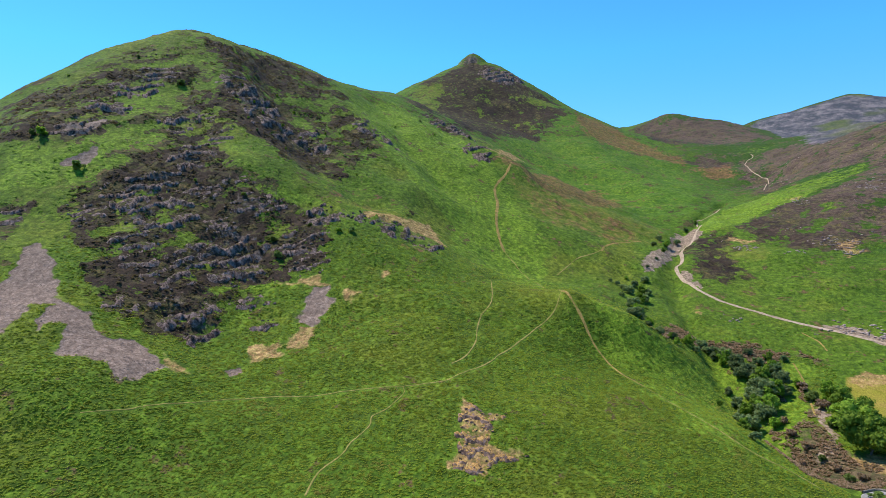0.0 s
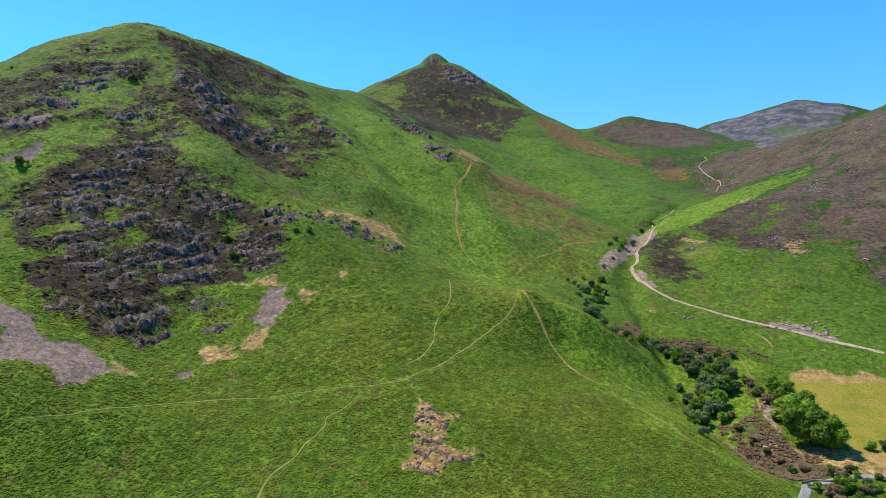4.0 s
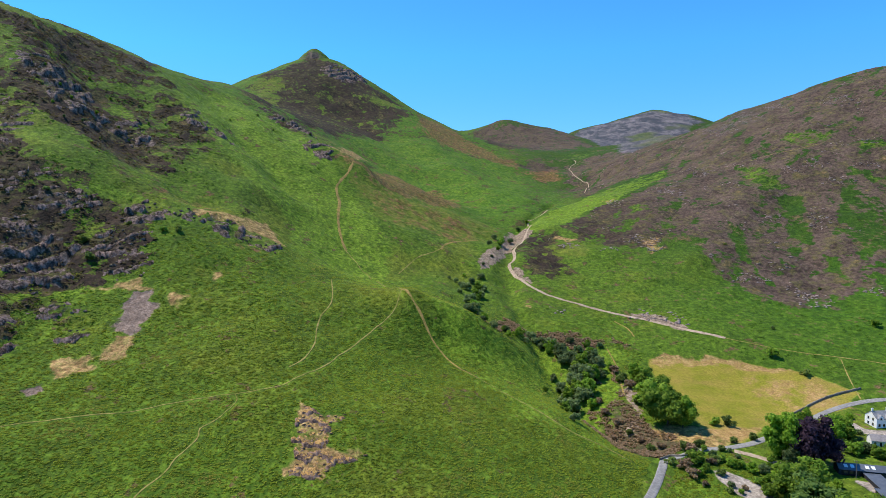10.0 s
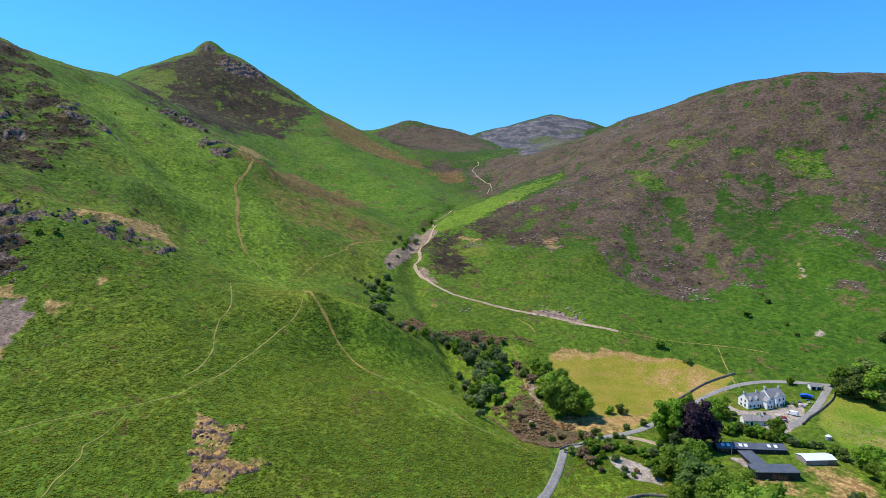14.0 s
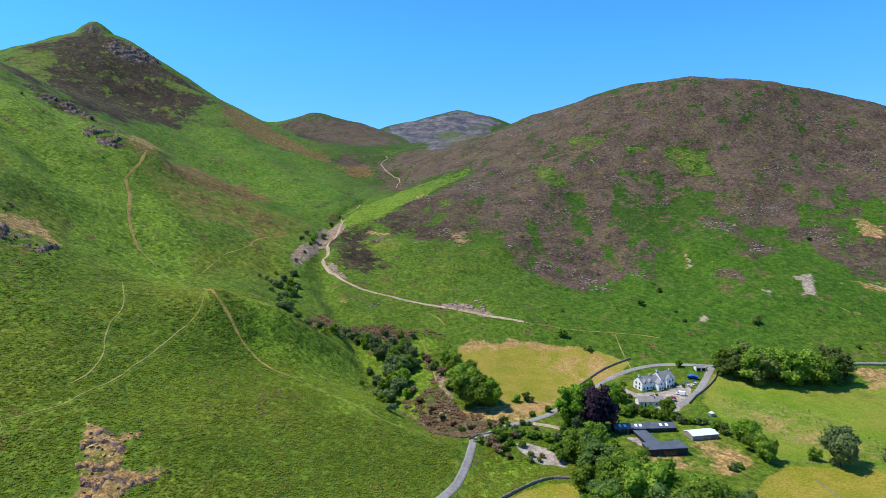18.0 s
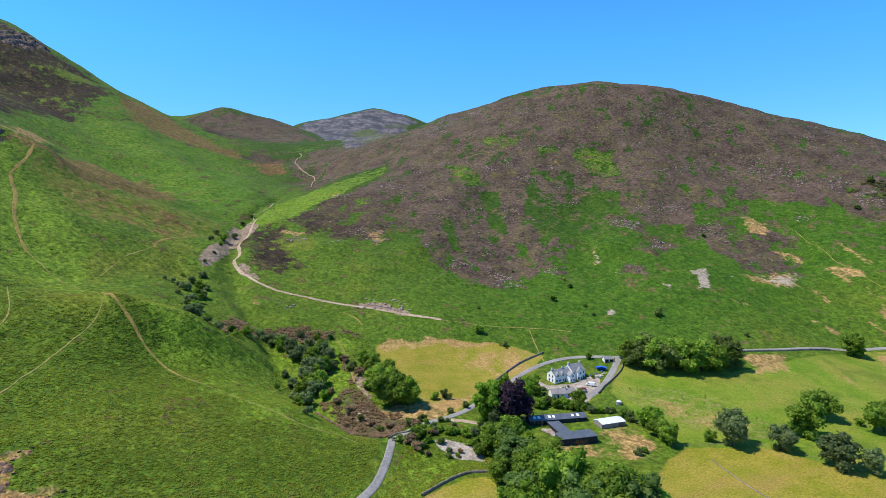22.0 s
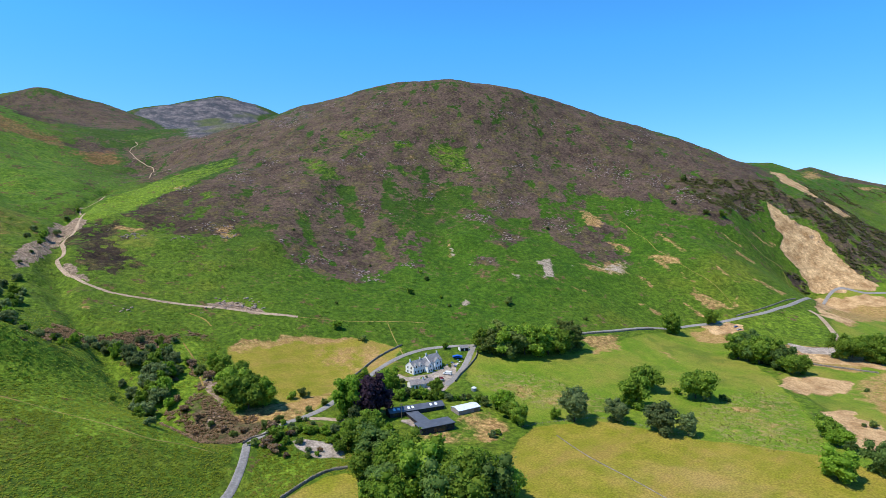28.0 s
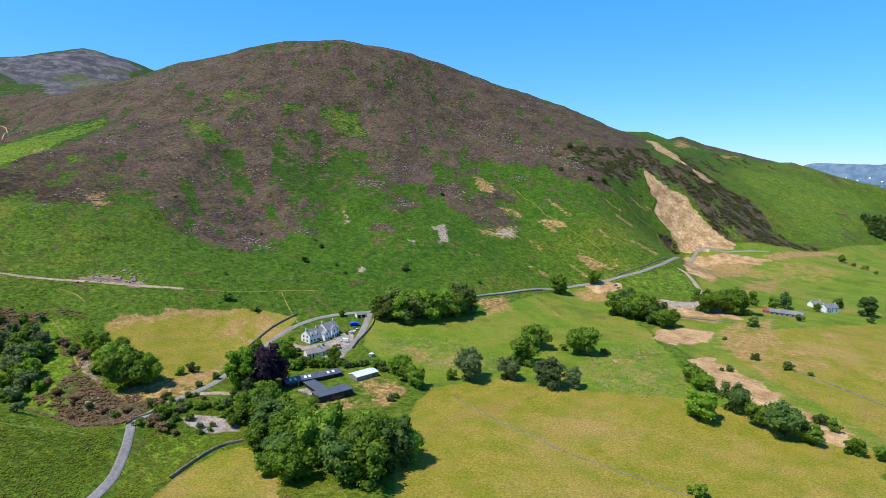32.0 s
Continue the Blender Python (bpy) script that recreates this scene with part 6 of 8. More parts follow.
def leaf_crown(seed, clusters=34, leaves=58, wide=0.40, tall=0.40, leaf=0.040, foot=0.22, cone=0.0):
    """Crown of a tree one metre high: clumps of small leaves round lobes, with gaps between."""
    rng = np.random.default_rng(seed)
    mid = foot + tall
    verts, faces = [], []
    for _ in range(clusters):
        d = rng.normal(size=3)
        d /= np.linalg.norm(d)
        reach = rng.uniform(0.45, 0.95) * (0.85 + 0.3 * math.sin(3 * math.atan2(d[1], d[0]) + seed))
        c = np.array([d[0] * wide * reach, d[1] * wide * reach, mid + d[2] * tall * reach])
        if cone:
            k = np.clip((c[2] - foot) / (2 * tall), 0, 1)
            c[:2] *= 1.15 * (1 - cone * k)
        if c[2] < 0.12:
            c[2] = rng.uniform(0.05, 0.16)
        r = rng.uniform(0.10, 0.17) * (wide / 0.40) * (1 - 0.5 * cone)
        n = rng.normal(size=(leaves, 3))
        n /= np.linalg.norm(n, axis=1)[:, None]
        p = c + n * r * rng.uniform(0.65, 1.1, (leaves, 1)) * (1, 1, 0.8)
        turn = n * 0.7 + rng.normal(size=(leaves, 3)) * 0.6 + (0, 0, 0.35)
        turn /= np.linalg.norm(turn, axis=1)[:, None]
        a = np.cross(turn, rng.normal(size=(leaves, 3)))
        a /= np.linalg.norm(a, axis=1)[:, None]
        b = np.cross(turn, a)
        s = leaf * rng.uniform(0.6, 1.25, (leaves, 1))
        quad = np.stack([p - a * s, p + b * s * 0.7 - a * s * 0.2, p + a * s, p - b * s * 0.8], 1)
        base = sum(len(v) for v in verts)
        verts.append(quad.reshape(-1, 3))
        faces.append(base + np.arange(leaves * 4).reshape(-1, 4))
        # a lumpy core keeps the sky from showing through the clump
        lat, lon = np.meshgrid(np.linspace(-1.2, 1.2, 4), np.arange(6) * np.pi / 3, indexing="ij")
        core = np.stack([np.cos(lat) * np.cos(lon), np.cos(lat) * np.sin(lon), np.sin(lat) * 0.8], -1).reshape(-1, 3)
        core = c + core * r * 0.74 * rng.uniform(0.8, 1.15, (24, 1))
        base += leaves * 4
        verts.append(core)
        k = np.array([(i * 6 + j, i * 6 + (j + 1) % 6, i * 6 + 6 + (j + 1) % 6, i * 6 + 6 + j) for i in range(3) for j in range(6)])
        faces.append(base + k)
    return np.vstack(verts), np.vstack(faces)


def trunk_mesh(seed, foot, top, thick=0.022):
    """A tapered trunk with four limbs for a tree one metre high."""
    rng = random.Random(seed)
    bm = bmesh.new()

    def limb(a, b, r0, r1, sides):
        axis_ = (Vector(b) - Vector(a))
        m = Matrix.Translation((Vector(a) + Vector(b)) / 2) @ axis_.to_track_quat("Z", "Y").to_matrix().to_4x4()
        bmesh.ops.create_cone(bm, cap_ends=True, segments=sides, radius1=r0, radius2=r1, depth=axis_.length, matrix=m)

    limb((0, 0, -0.05), (0.01, 0.01, foot + 0.08), thick, thick * 0.7, 8)
    limb((0.01, 0.01, foot + 0.06), (0.0, 0.02, top), thick * 0.7, thick * 0.2, 6)
    for k in range(4):
        a = k * 1.6 + rng.random()
        limb((0.01, 0.01, foot + 0.03 + 0.04 * k), (math.cos(a) * 0.22, math.sin(a) * 0.22, foot + 0.24 + 0.05 * k), thick * 0.5, thick * 0.15, 5)
    made = bpy.data.meshes.new("trunk")
    bm.to_mesh(made)
    bm.free()
    made.materials.append(BARK)
    return made


FORMS = {
    "oak": dict(wide=0.46, tall=0.46, foot=0.02, clusters=60, leaves=68, leaf=0.034),
    "tall": dict(wide=0.34, tall=0.47, foot=0.02, clusters=52, leaves=64, leaf=0.033),
    "ash": dict(wide=0.40, tall=0.46, foot=0.03, clusters=48, leaves=70, leaf=0.034),
    "beech": dict(wide=0.44, tall=0.45, foot=0.04, clusters=110, leaves=60, leaf=0.030, cone=0.40),
    "thorn": dict(wide=0.54, tall=0.46, foot=0.01, clusters=22, leaves=44, leaf=0.066),
    "spruce": dict(wide=0.26, tall=0.46, foot=0.07, clusters=40, leaves=44, leaf=0.040, cone=0.85),
}
PROTO = {}


def plant(name, form, variant, leaf_material, x, y, h, label, category, group, spread=1.0):
    rng = random.Random(int(x * 131 + y * 17))
    z = float(on_ground(x, y))
    w = h * spread * rng.uniform(0.92, 1.12)
    target = Matrix.LocRotScale((x, y, z - 0.1), Euler((0, 0, rng.uniform(0, 6.28))), (w, w, h))
    key = (name, form, variant, leaf_material.name, label)
    if key in PROTO:
        s = PROTO[key].scale
        return copy_thing(PROTO[key], target @ Matrix.Diagonal((1 / s[0], 1 / s[1], 1 / s[2], 1)))
    ob = thing(name, label, category, target, group)
    shape = FORMS[form]
    if (form, variant) not in PROTO:
        v, f = leaf_crown(variant * 7 + len(form), **shape)
        PROTO[form, variant] = (v, f, trunk_mesh(variant, shape["foot"], shape["foot"] + shape["tall"]))
    v, f, trunk = PROTO[form, variant]
    part("trunk", trunk, BARK, ob)
    part("crown", mesh_from("crown", v, f, False, leaf_material), None, ob)
    PROTO[key] = ob
    return ob


def grove(places, name, form, mats, label, category, group, spread=1.0, variants=4):
    for k, (x, y, h) in enumerate(places):
        plant(name, form, k % variants, mats[(k * 7 + k // 3) % len(mats)], x, y, h, label, category, group, spread)


grove(OAKS, "oak_tree", "oak", [LEAF_OAK, LEAF_OAK, LEAF_BRIGHT], "broad full-leaved oak tree beside the hay field", "tree", "oaks round the farm")
grove(COPPER_BEECH, "copper_beech", "beech", [LEAF_PURPLE], "dark purple copper beech tree beside the lane", "tree", "", 1.0)
grove(FARM_TALL, "farm_tree", "tall", [LEAF_BRIGHT, LEAF_OAK], "tall leafy tree beside the lane bend", "tree", "trees beside the lane bend", 0.85)
grove(WOOD, "woodland_tree", "oak", [LEAF_OAK, LEAF_BRIGHT, LEAF_OAK, LEAF_SPRUCE], "dense green tree of the wood below the dark barn", "tree", "trees of the wood below the barn", 1.05)
grove(ROAD_COPSE, "copse_tree", "tall", [LEAF_OAK, LEAF_THORN, LEAF_OAK], "tall dark green tree in the roadside copse", "tree", "trees of the roadside copse", 1.15)
grove(FIELD_TREES, "field_tree", "oak", [LEAF_OAK, LEAF_OAK, LEAF_OLIVE], "rounded green tree standing alone in pasture", "tree", "trees in the pasture", 0.98)
grove(ASH_TREES, "ash_tree", "ash", [LEAF_OLIVE], "grey-green ash tree at the meadow edge", "tree", "ash trees")
grove(COPSE_EAST, "copse_tree", "oak", [LEAF_OAK, LEAF_SPRUCE], "dark rounded tree in the pasture copse", "tree", "trees of the pasture copse", 1.05)
grove(COPSE_MINE, "copse_tree", "oak", [LEAF_OAK], "dark rounded tree beside the old mine yard", "tree", "trees by the mine yard", 1.05)
grove(BECK_TREES, "beck_tree", "oak", [LEAF_OAK, LEAF_BRIGHT, LEAF_SPRUCE], "bushy green tree along the dry beck", "tree", "trees along the beck", 1.15)
grove(FARM_TREES, "farm_tree", "tall", [LEAF_OAK, LEAF_SPRUCE], "dark green tree beside the far farm", "tree", "trees by the far farm", 1.1)
grove(SPRUCES, "spruce_tree", "spruce", [LEAF_SPRUCE], "dark spruce tree in the plantation", "tree", "spruces of the plantation", 1.2, 2)
grove(SLOPE_BIRCHES, "birch_tree", "ash", [LEAF_BRIGHT, LEAF_OLIVE], "small pale green birch tree on the steep fellside", "tree", "birches on the fellside", 1.0, 3)
grove(GILL_TREES, "gill_tree", "thorn", [LEAF_OLIVE, LEAF_OAK, LEAF_OLIVE, LEAF_BRIGHT], "low bushy tree in the narrow gill", "tree", "trees in the gill", 1.0, 3)
grove(THORNS, "thorn_bush", "thorn", [LEAF_THORN, LEAF_OAK], "dark wind-shaped hawthorn bush on open ground", "bush", "hawthorns", 1.0, 4)
grove(GORSE_BUSHES, "gorse_bush", "thorn", [LEAF_GORSE, LEAF_THORN, LEAF_GORSE], "brown and green gorse bush on the beck bank", "bush", "gorse bushes by the beck", 1.15, 4)
grove(GARDEN_SHRUBS, "garden_shrub", "thorn", [LEAF_OAK, LEAF_BRIGHT, LEAF_OLIVE], "rounded green garden shrub beside the farm buildings", "shrub", "garden shrubs", 1.0, 3)

# ---- buildings ----
RENDER = simple("white_render", (0.74, 0.73, 0.69), (0.88, 0.86, 0.81), 1.5, 0.85, 0.01)
SLATE = simple("grey_slate", (0.14, 0.138, 0.140), (0.27, 0.262, 0.260), 0.7, 0.65, 0.03, spec=0.4)
OLD_SLATE = simple("weathered_slate", (0.20, 0.175, 0.165), (0.33, 0.29, 0.27), 0.8, 0.75, 0.03)
DARK_METAL = simple("dark_metal_roof", (0.075, 0.085, 0.105), (0.12, 0.13, 0.155), 2.5, 0.45, 0.0, spec=0.5)
DARK_BOARD = simple("dark_boarding", (0.022, 0.021, 0.023), (0.05, 0.047, 0.048), 0.6, 0.8, 0.01)
PALE_SHEET = simple("pale_sheet_roof", (0.55, 0.60, 0.63), (0.72, 0.76, 0.78), 1.5, 0.5, 0.0, spec=0.4)
STONE_WALL = simple("stone_walling", (0.20, 0.165, 0.145), (0.36, 0.30, 0.265), 0.5, 0.9, 0.04)
WHITE_PAINT = simple("white_paint", (0.72, 0.72, 0.70), (0.82, 0.82, 0.80), 0.8, 0.5)
BLACK_PAINT = simple("black_paint", (0.015, 0.015, 0.016), (0.03, 0.03, 0.032), 0.5, 0.5)
GLASS = simple("window_glass", (0.012, 0.015, 0.02), (0.03, 0.036, 0.045), 1.0, 0.08, spec=0.7)
ROOFLIGHT = simple("rooflight_sheet", (0.70, 0.74, 0.78), (0.82, 0.85, 0.88), 0.8, 0.3, spec=0.5)
RED_RUST = simple("red_oxide_sheet", (0.22, 0.06, 0.04), (0.36, 0.12, 0.08), 0.9, 0.8)
BLUE_CLOTH = simple("blue_tarpaulin", (0.015, 0.09, 0.42), (0.03, 0.16, 0.62), 0.6, 0.6)
WOOD = simple("weathered_wood", (0.13, 0.10, 0.075), (0.26, 0.21, 0.16), 0.3, 0.85, 0.01)
RUBBER = simple("rubber", (0.015, 0.015, 0.015), (0.03, 0.03, 0.03), 0.2, 0.9)
RED_PAINT = simple("dark_red_paint", (0.13, 0.008, 0.012), (0.17, 0.012, 0.016), 0.8, 0.3, spec=0.5)
GREY_PAINT = simple("grey_car_paint", (0.22, 0.23, 0.25), (0.27, 0.28, 0.30), 0.8, 0.3, spec=0.5)
BLUE_PAINT = simple("blue_car_paint", (0.02, 0.06, 0.22), (0.03, 0.08, 0.28), 0.8, 0.3, spec=0.5)


def stand(x, y, bearing, spots=()):
    """Pose of a thing whose x axis runs along that bearing, on the lowest ground below it."""
    z = min(float(on_ground(px, py)) for px, py in [(x, y), *spots])
    return pose(x, y, z, 0, 0, 90 - bearing)


def window(parent, x, y, z, w, h, side="front", frame_mat=None):
    """A framed window set in a wall; x is its middle, z its sill."""
    ob = part("window", boxed((-w / 2, w / 2, -0.05, 0.12, 0, 0.07), (-w / 2, w / 2, -0.05, 0.12, h - 0.07, h), (-w / 2, -w / 2 + 0.07, -0.05, 0.12, 0.07, h - 0.07),
                              (w / 2 - 0.07, w / 2, -0.05, 0.12, 0.07, h - 0.07), (-0.03, 0.03, -0.04, 0.1, 0.07, h - 0.07)), frame_mat or BLACK_PAINT, parent, "dark framed window")
    ob.matrix_basis = pose(x, y, z, 0, 0, {"front": 0, "right": 90, "back": 180, "left": -90}[side])
    part("pane", boxed((-w / 2 + 0.07, w / 2 - 0.07, -0.012, 0.03, 0.07, h - 0.07)), GLASS, ob)
    part("sill", boxed((-w / 2 - 0.08, w / 2 + 0.08, -0.14, -0.052, -0.08, 0.0)), frame_mat or BLACK_PAINT, ob)
    return ob


def gable_block(parent, x0, x1, y0, y1, eaves, ridge, wall_mat, roof_mat, along="x", over=0.3, sink=1.5):
    """Walls with two gables and a roof of two slabs; the ridge runs along x or y."""
    if along == "x":
        ym = (y0 + y1) / 2
        bm = bmesh.new()
        ring = [(y0, -sink), (y0, eaves), (ym, ridge), (y1, eaves), (y1, -sink)]
        a, b = [bm.verts.new((x0, y, z)) for y, z in ring], [bm.verts.new((x1, y, z)) for y, z in ring]
    else:
        xm = (x0 + x1) / 2
        bm = bmesh.new()
        ring = [(x0, -sink), (x0, eaves), (xm, ridge), (x1, eaves), (x1, -sink)]
        a, b = [bm.verts.new((x, y0, z)) for x, z in ring], [bm.verts.new((x, y1, z)) for x, z in ring]
    bm.faces.new(a)
    bm.faces.new(b[::-1])
    for k in range(5):
        bm.faces.new((a[k], b[k], b[(k + 1) % 5], a[(k + 1) % 5]))
    bmesh.ops.recalc_face_normals(bm, faces=bm.faces)
    part("wall", bm, wall_mat, parent)
    half = (y1 - y0) / 2 if along == "x" else (x1 - x0) / 2
    rise = ridge - eaves
    drop = over * rise / half
    t = 0.16
    for sgn in (-1, 1):
        if along == "x":
            edge = ym + sgn * (half + over)
            bm = bmesh.new()
            pts = [(ym, ridge + 0.02), (edge, eaves - drop + 0.02), (edge, eaves - drop + 0.02 + t), (ym, ridge + 0.02 + t)]
            a, b = [bm.verts.new((x0 - over * 0.6, y, z)) for y, z in pts], [bm.verts.new((x1 + over * 0.6, y, z)) for y, z in pts]
        else:
            edge = xm + sgn * (half + over)
            bm = bmesh.new()
            pts = [(xm, ridge + 0.02), (edge, eaves - drop + 0.02), (edge, eaves - drop + 0.02 + t), (xm, ridge + 0.02 + t)]
            a, b = [bm.verts.new((x, y0 - over * 0.6, z)) for x, z in pts], [bm.verts.new((x, y1 + over * 0.6, z)) for x, z in pts]
        bm.faces.new(a)
        bm.faces.new(b[::-1])
        for k in range(4):
            bm.faces.new((a[k], b[k], b[(k + 1) % 4], a[(k + 1) % 4]))
        bmesh.ops.recalc_face_normals(bm, faces=bm.faces)
        part("roof_slope", bm, roof_mat, parent)


def chimney(parent, x, y, z, high=1.6, material=None):
    ob = part("chimney", boxed((x - 0.45, x + 0.45, y - 0.3, y + 0.3, z - 1.0, z + high), (x - 0.52, x + 0.52, y - 0.37, y + 0.37, z + high - 0.18, z + high), bevel=0.02), material or RENDER, parent)
    for dx in (-0.2, 0.2):
        part("chimney_pot", tube(x + dx, y, z + high, z + high + 0.45, 0.12, 0.1, 8), OLD_SLATE, ob)


def door(parent, x, y, w=0.95, h=2.05, material=None, side="front"):
    ob = part("door", boxed((-w / 2, w / 2, -0.06, 0.05, 0, h), bevel=0.015), material or BLACK_PAINT, parent)
    ob.matrix_basis = pose(x, y, 0.05, 0, 0, {"front": 0, "right": 90, "back": 180, "left": -90}[side])
    part("handle", boxed((w / 2 - 0.16, w / 2 - 0.08, -0.12, -0.06, 1.0, 1.06)), GREY_PAINT, ob)


def white_terrace():
    ob = thing("white_house", "long white rendered farmhouse terrace with grey slate roof and dormers", "house", stand(-298.7, 238.5, -3, [(-300, 263), (-307, 240), (-309, 262)]))
    gable_block(ob, 0, 14.2, 0, 8.0, 5.0, 8.0, RENDER, SLATE)
    gable_block(ob, 14.2, 25.0, -0.8, 8.6, 6.0, 9.6, RENDER, SLATE)
    gable_block(ob, 9.6, 14.1, -3.6, -0.02, 4.6, 6.6, RENDER, SLATE, "y")
    gable_block(ob, 17.0, 21.4, -2.6, -0.82, 6.0, 8.6, RENDER, SLATE, "y", 0.25)
    for x in (2.2, 6.4):
        gable_block(ob, x - 1.3, x + 1.3, -0.35, 3.2, 5.3, 6.9, RENDER, SLATE, "y", 0.2, -4.2)
        window(ob, x, -0.36, 5.0 - 0.45, 1.0, 1.0)
    for x in (1.6, 4.2, 7.0):
        window(ob, x, -0.02, 1.0, 1.1, 1.2)
    for x, z in ((15.4, 1.0), (23.4, 1.0), (15.4, 3.9), (23.4, 3.9)):
        window(ob, x, -0.82, z, 1.1, 1.3)
    for x, z in ((18.0, 1.0), (20.4, 1.0), (19.2, 4.0)):
        window(ob, x, -2.62, z, 1.1, 1.3)
    for x, z in ((10.9, 1.0), (12.8, 1.0), (11.85, 3.7)):
        window(ob, x, -3.62, z, 0.9, 1.1)
    for y, z in ((2.4, 1.0), (5.6, 1.0), (2.4, 3.6), (5.6, 3.6)):
        window(ob, -0.02, y, z, 1.0, 1.2, "left")
    door(ob, 8.6, -0.02)
    door(ob, 22.0, -0.82)
    for x, y, z in ((0.6, 4.0, 7.9), (9.0, 4.0, 7.9), (14.6, 3.9, 9.5), (24.4, 3.9, 9.5)):
        chimney(ob, x, y, z)
    return ob


white_terrace()


def cottage():
    ob = thing("cottage", "low cottage with white gable and brown slate roof in trees", "house", stand(-279.5, 221, 18, [(-275, 236)]))
    gable_block(ob, 0, 9.5, 0, 6.0, 2.7, 4.9, RENDER, OLD_SLATE)
    gable_block(ob, 9.5, 15.5, 0.8, 6.6, 2.6, 4.6, RENDER, OLD_SLATE)
    for x in (1.6, 6.4):
        window(ob, x, -0.02, 0.9, 1.0, 1.0)
    window(ob, 11.0, 0.78, 0.9, 1.0, 1.0)
    door(ob, 4.0, -0.02)
    chimney(ob, 9.3, 3.0, 4.8, 1.1)
    return ob


cottage()


def dark_barn():
    ob = thing("dark_barn", "long low black boarded barn with dark metal roof and white rooflights", "barn", stand(-252.3, 185.3, 16.5, [(-243, 216), (-250, 219)]))
    gable_block(ob, 0, 32, 0, 6.8, 2.8, 4.3, DARK_BOARD, DARK_METAL, over=0.5)
    for x in (3.0, 5.6, 11.4, 13.8, 24.6, 27.6):
        skylight = part("rooflight", boxed((-0.75, 0.75, -0.95, 0.95, 0.19, 0.27), bevel=0.02), ROOFLIGHT, ob, "white sheet rooflight")
        skylight.matrix_basis = pose(x, 1.75, 2.8 + 1.5 * 1.75 / 3.4, math.degrees(math.atan2(1.5, 3.4)), 0, 0)
    for k in range(7):
        x = 1.4 + k * 2.3
        part("post", boxed((x - 0.1, x + 0.1, -0.35, -0.15, -0.4, 2.55)), DARK_BOARD, ob)
        window(ob, x + 1.15, -0.02, 0.7, 1.6, 1.4)
    for x in (22.0, 26.5):
        window(ob, x, -0.02, 0.9, 1.4, 1.2)
    return ob


dark_barn()


def dark_wing():
    ob = thing("dark_wing", "black boarded wing with flat dark metal roof and large windows", "building", stand(-225.5, 185.3, 13.5, [(-221, 203.6), (-234, 188)]))
    part("wall", boxed((0, 19, 0, 8.2, -1.5, 3.5)), DARK_BOARD, ob)
    part("roof", prism([(-0.4, 3.52), (19.4, 3.52), (19.4, 3.85), (-0.4, 3.75)], -0.5, 8.6), DARK_METAL, ob)
    part("link_wall", boxed((3.0, 9.2, 8.22, 25.6, -1.5, 3.0)), DARK_BOARD, ob)
    part("link_roof", boxed((2.7, 9.5, 8.62, 25.7, 3.02, 3.25)), DARK_METAL, ob)
    for x in (8.0, 10.4, 12.8):
        window(ob, x, -0.02, 0.25, 2.2, 2.5)
    for x in (1.6, 16.8):
        window(ob, x, -0.02, 1.0, 1.0, 1.3)
    for y in (2.2, 5.4):
        window(ob, -0.02, y, 0.8, 1.6, 1.6, "left")
    door(ob, 15.0, -0.02)
    return ob


dark_wing()


def sheet_barn():
    ob = thing("sheet_roof_barn", "low stone shed with pale white sheet metal roof", "shed", stand(-231.6, 216.5, 8, [(-229.5, 231), (-239, 218)]))
    gable_block(ob, 0, 14.5, 0, 7.6, 2.5, 3.4, STONE_WALL, PALE_SHEET, over=0.35)
    part("barn_door", boxed((10.2, 13.4, -0.12, -0.02, 0, 2.3)), WOOD, ob)
    for k in range(15):
        part("roof_rib", prism([(k * 1.0 + 0.2, 2.47), (k * 1.0 + 0.3, 2.47), (k * 1.0 + 0.3, 2.66), (k * 1.0 + 0.2, 2.66)], -0.37, -0.33), PALE_SHEET, ob)
    return ob


sheet_barn()


def garage(x, y, bearing, length, deep, eaves, ridge, label, roof=None):
    ob = thing("garage", label, "garage", stand(x, y, bearing))
    gable_block(ob, 0, length, 0, deep, eaves, ridge, RENDER, roof or SLATE)
    for k in range(2):
        part("garage_door", boxed((0.6 + k * length / 2, length / 2 - 0.3 + k * length / 2, -0.08, -0.02, 0, 2.0), bevel=0.01), BLACK_PAINT, ob)
    return ob


garage(-311, 291.5, 20, 6.5, 4.2, 2.3, 3.6, "small white garage with slate roof at the lane junction")


def farm_house(x, y, bearing, length, deep, eaves, ridge, label):
    ob = thing("white_farmhouse", label, "house", stand(x, y, bearing))
    gable_block(ob, 0, length, 0, deep, eaves, ridge, RENDER, SLATE)
    for k in range(3):
        window(ob, length * (k + 0.5) / 3, -0.02, 0.9, 1.0, 1.2)
        if eaves > 4:
            window(ob, length * (k + 0.5) / 3, -0.02, 3.2, 1.0, 1.1)
    door(ob, length / 3, -0.02)
    for xx in (0.6, length - 0.6):
        chimney(ob, xx, deep / 2, ridge - 0.1, 1.2)
    return ob


farm_house(-56, 613, 38, 13, 7.5, 4.4, 7.0, "white farmhouse with grey slate roof in the valley fields")
farm_house(-68, 628, 38, 11, 6.5, 3.2, 5.2, "smaller white farm building with slate roof")


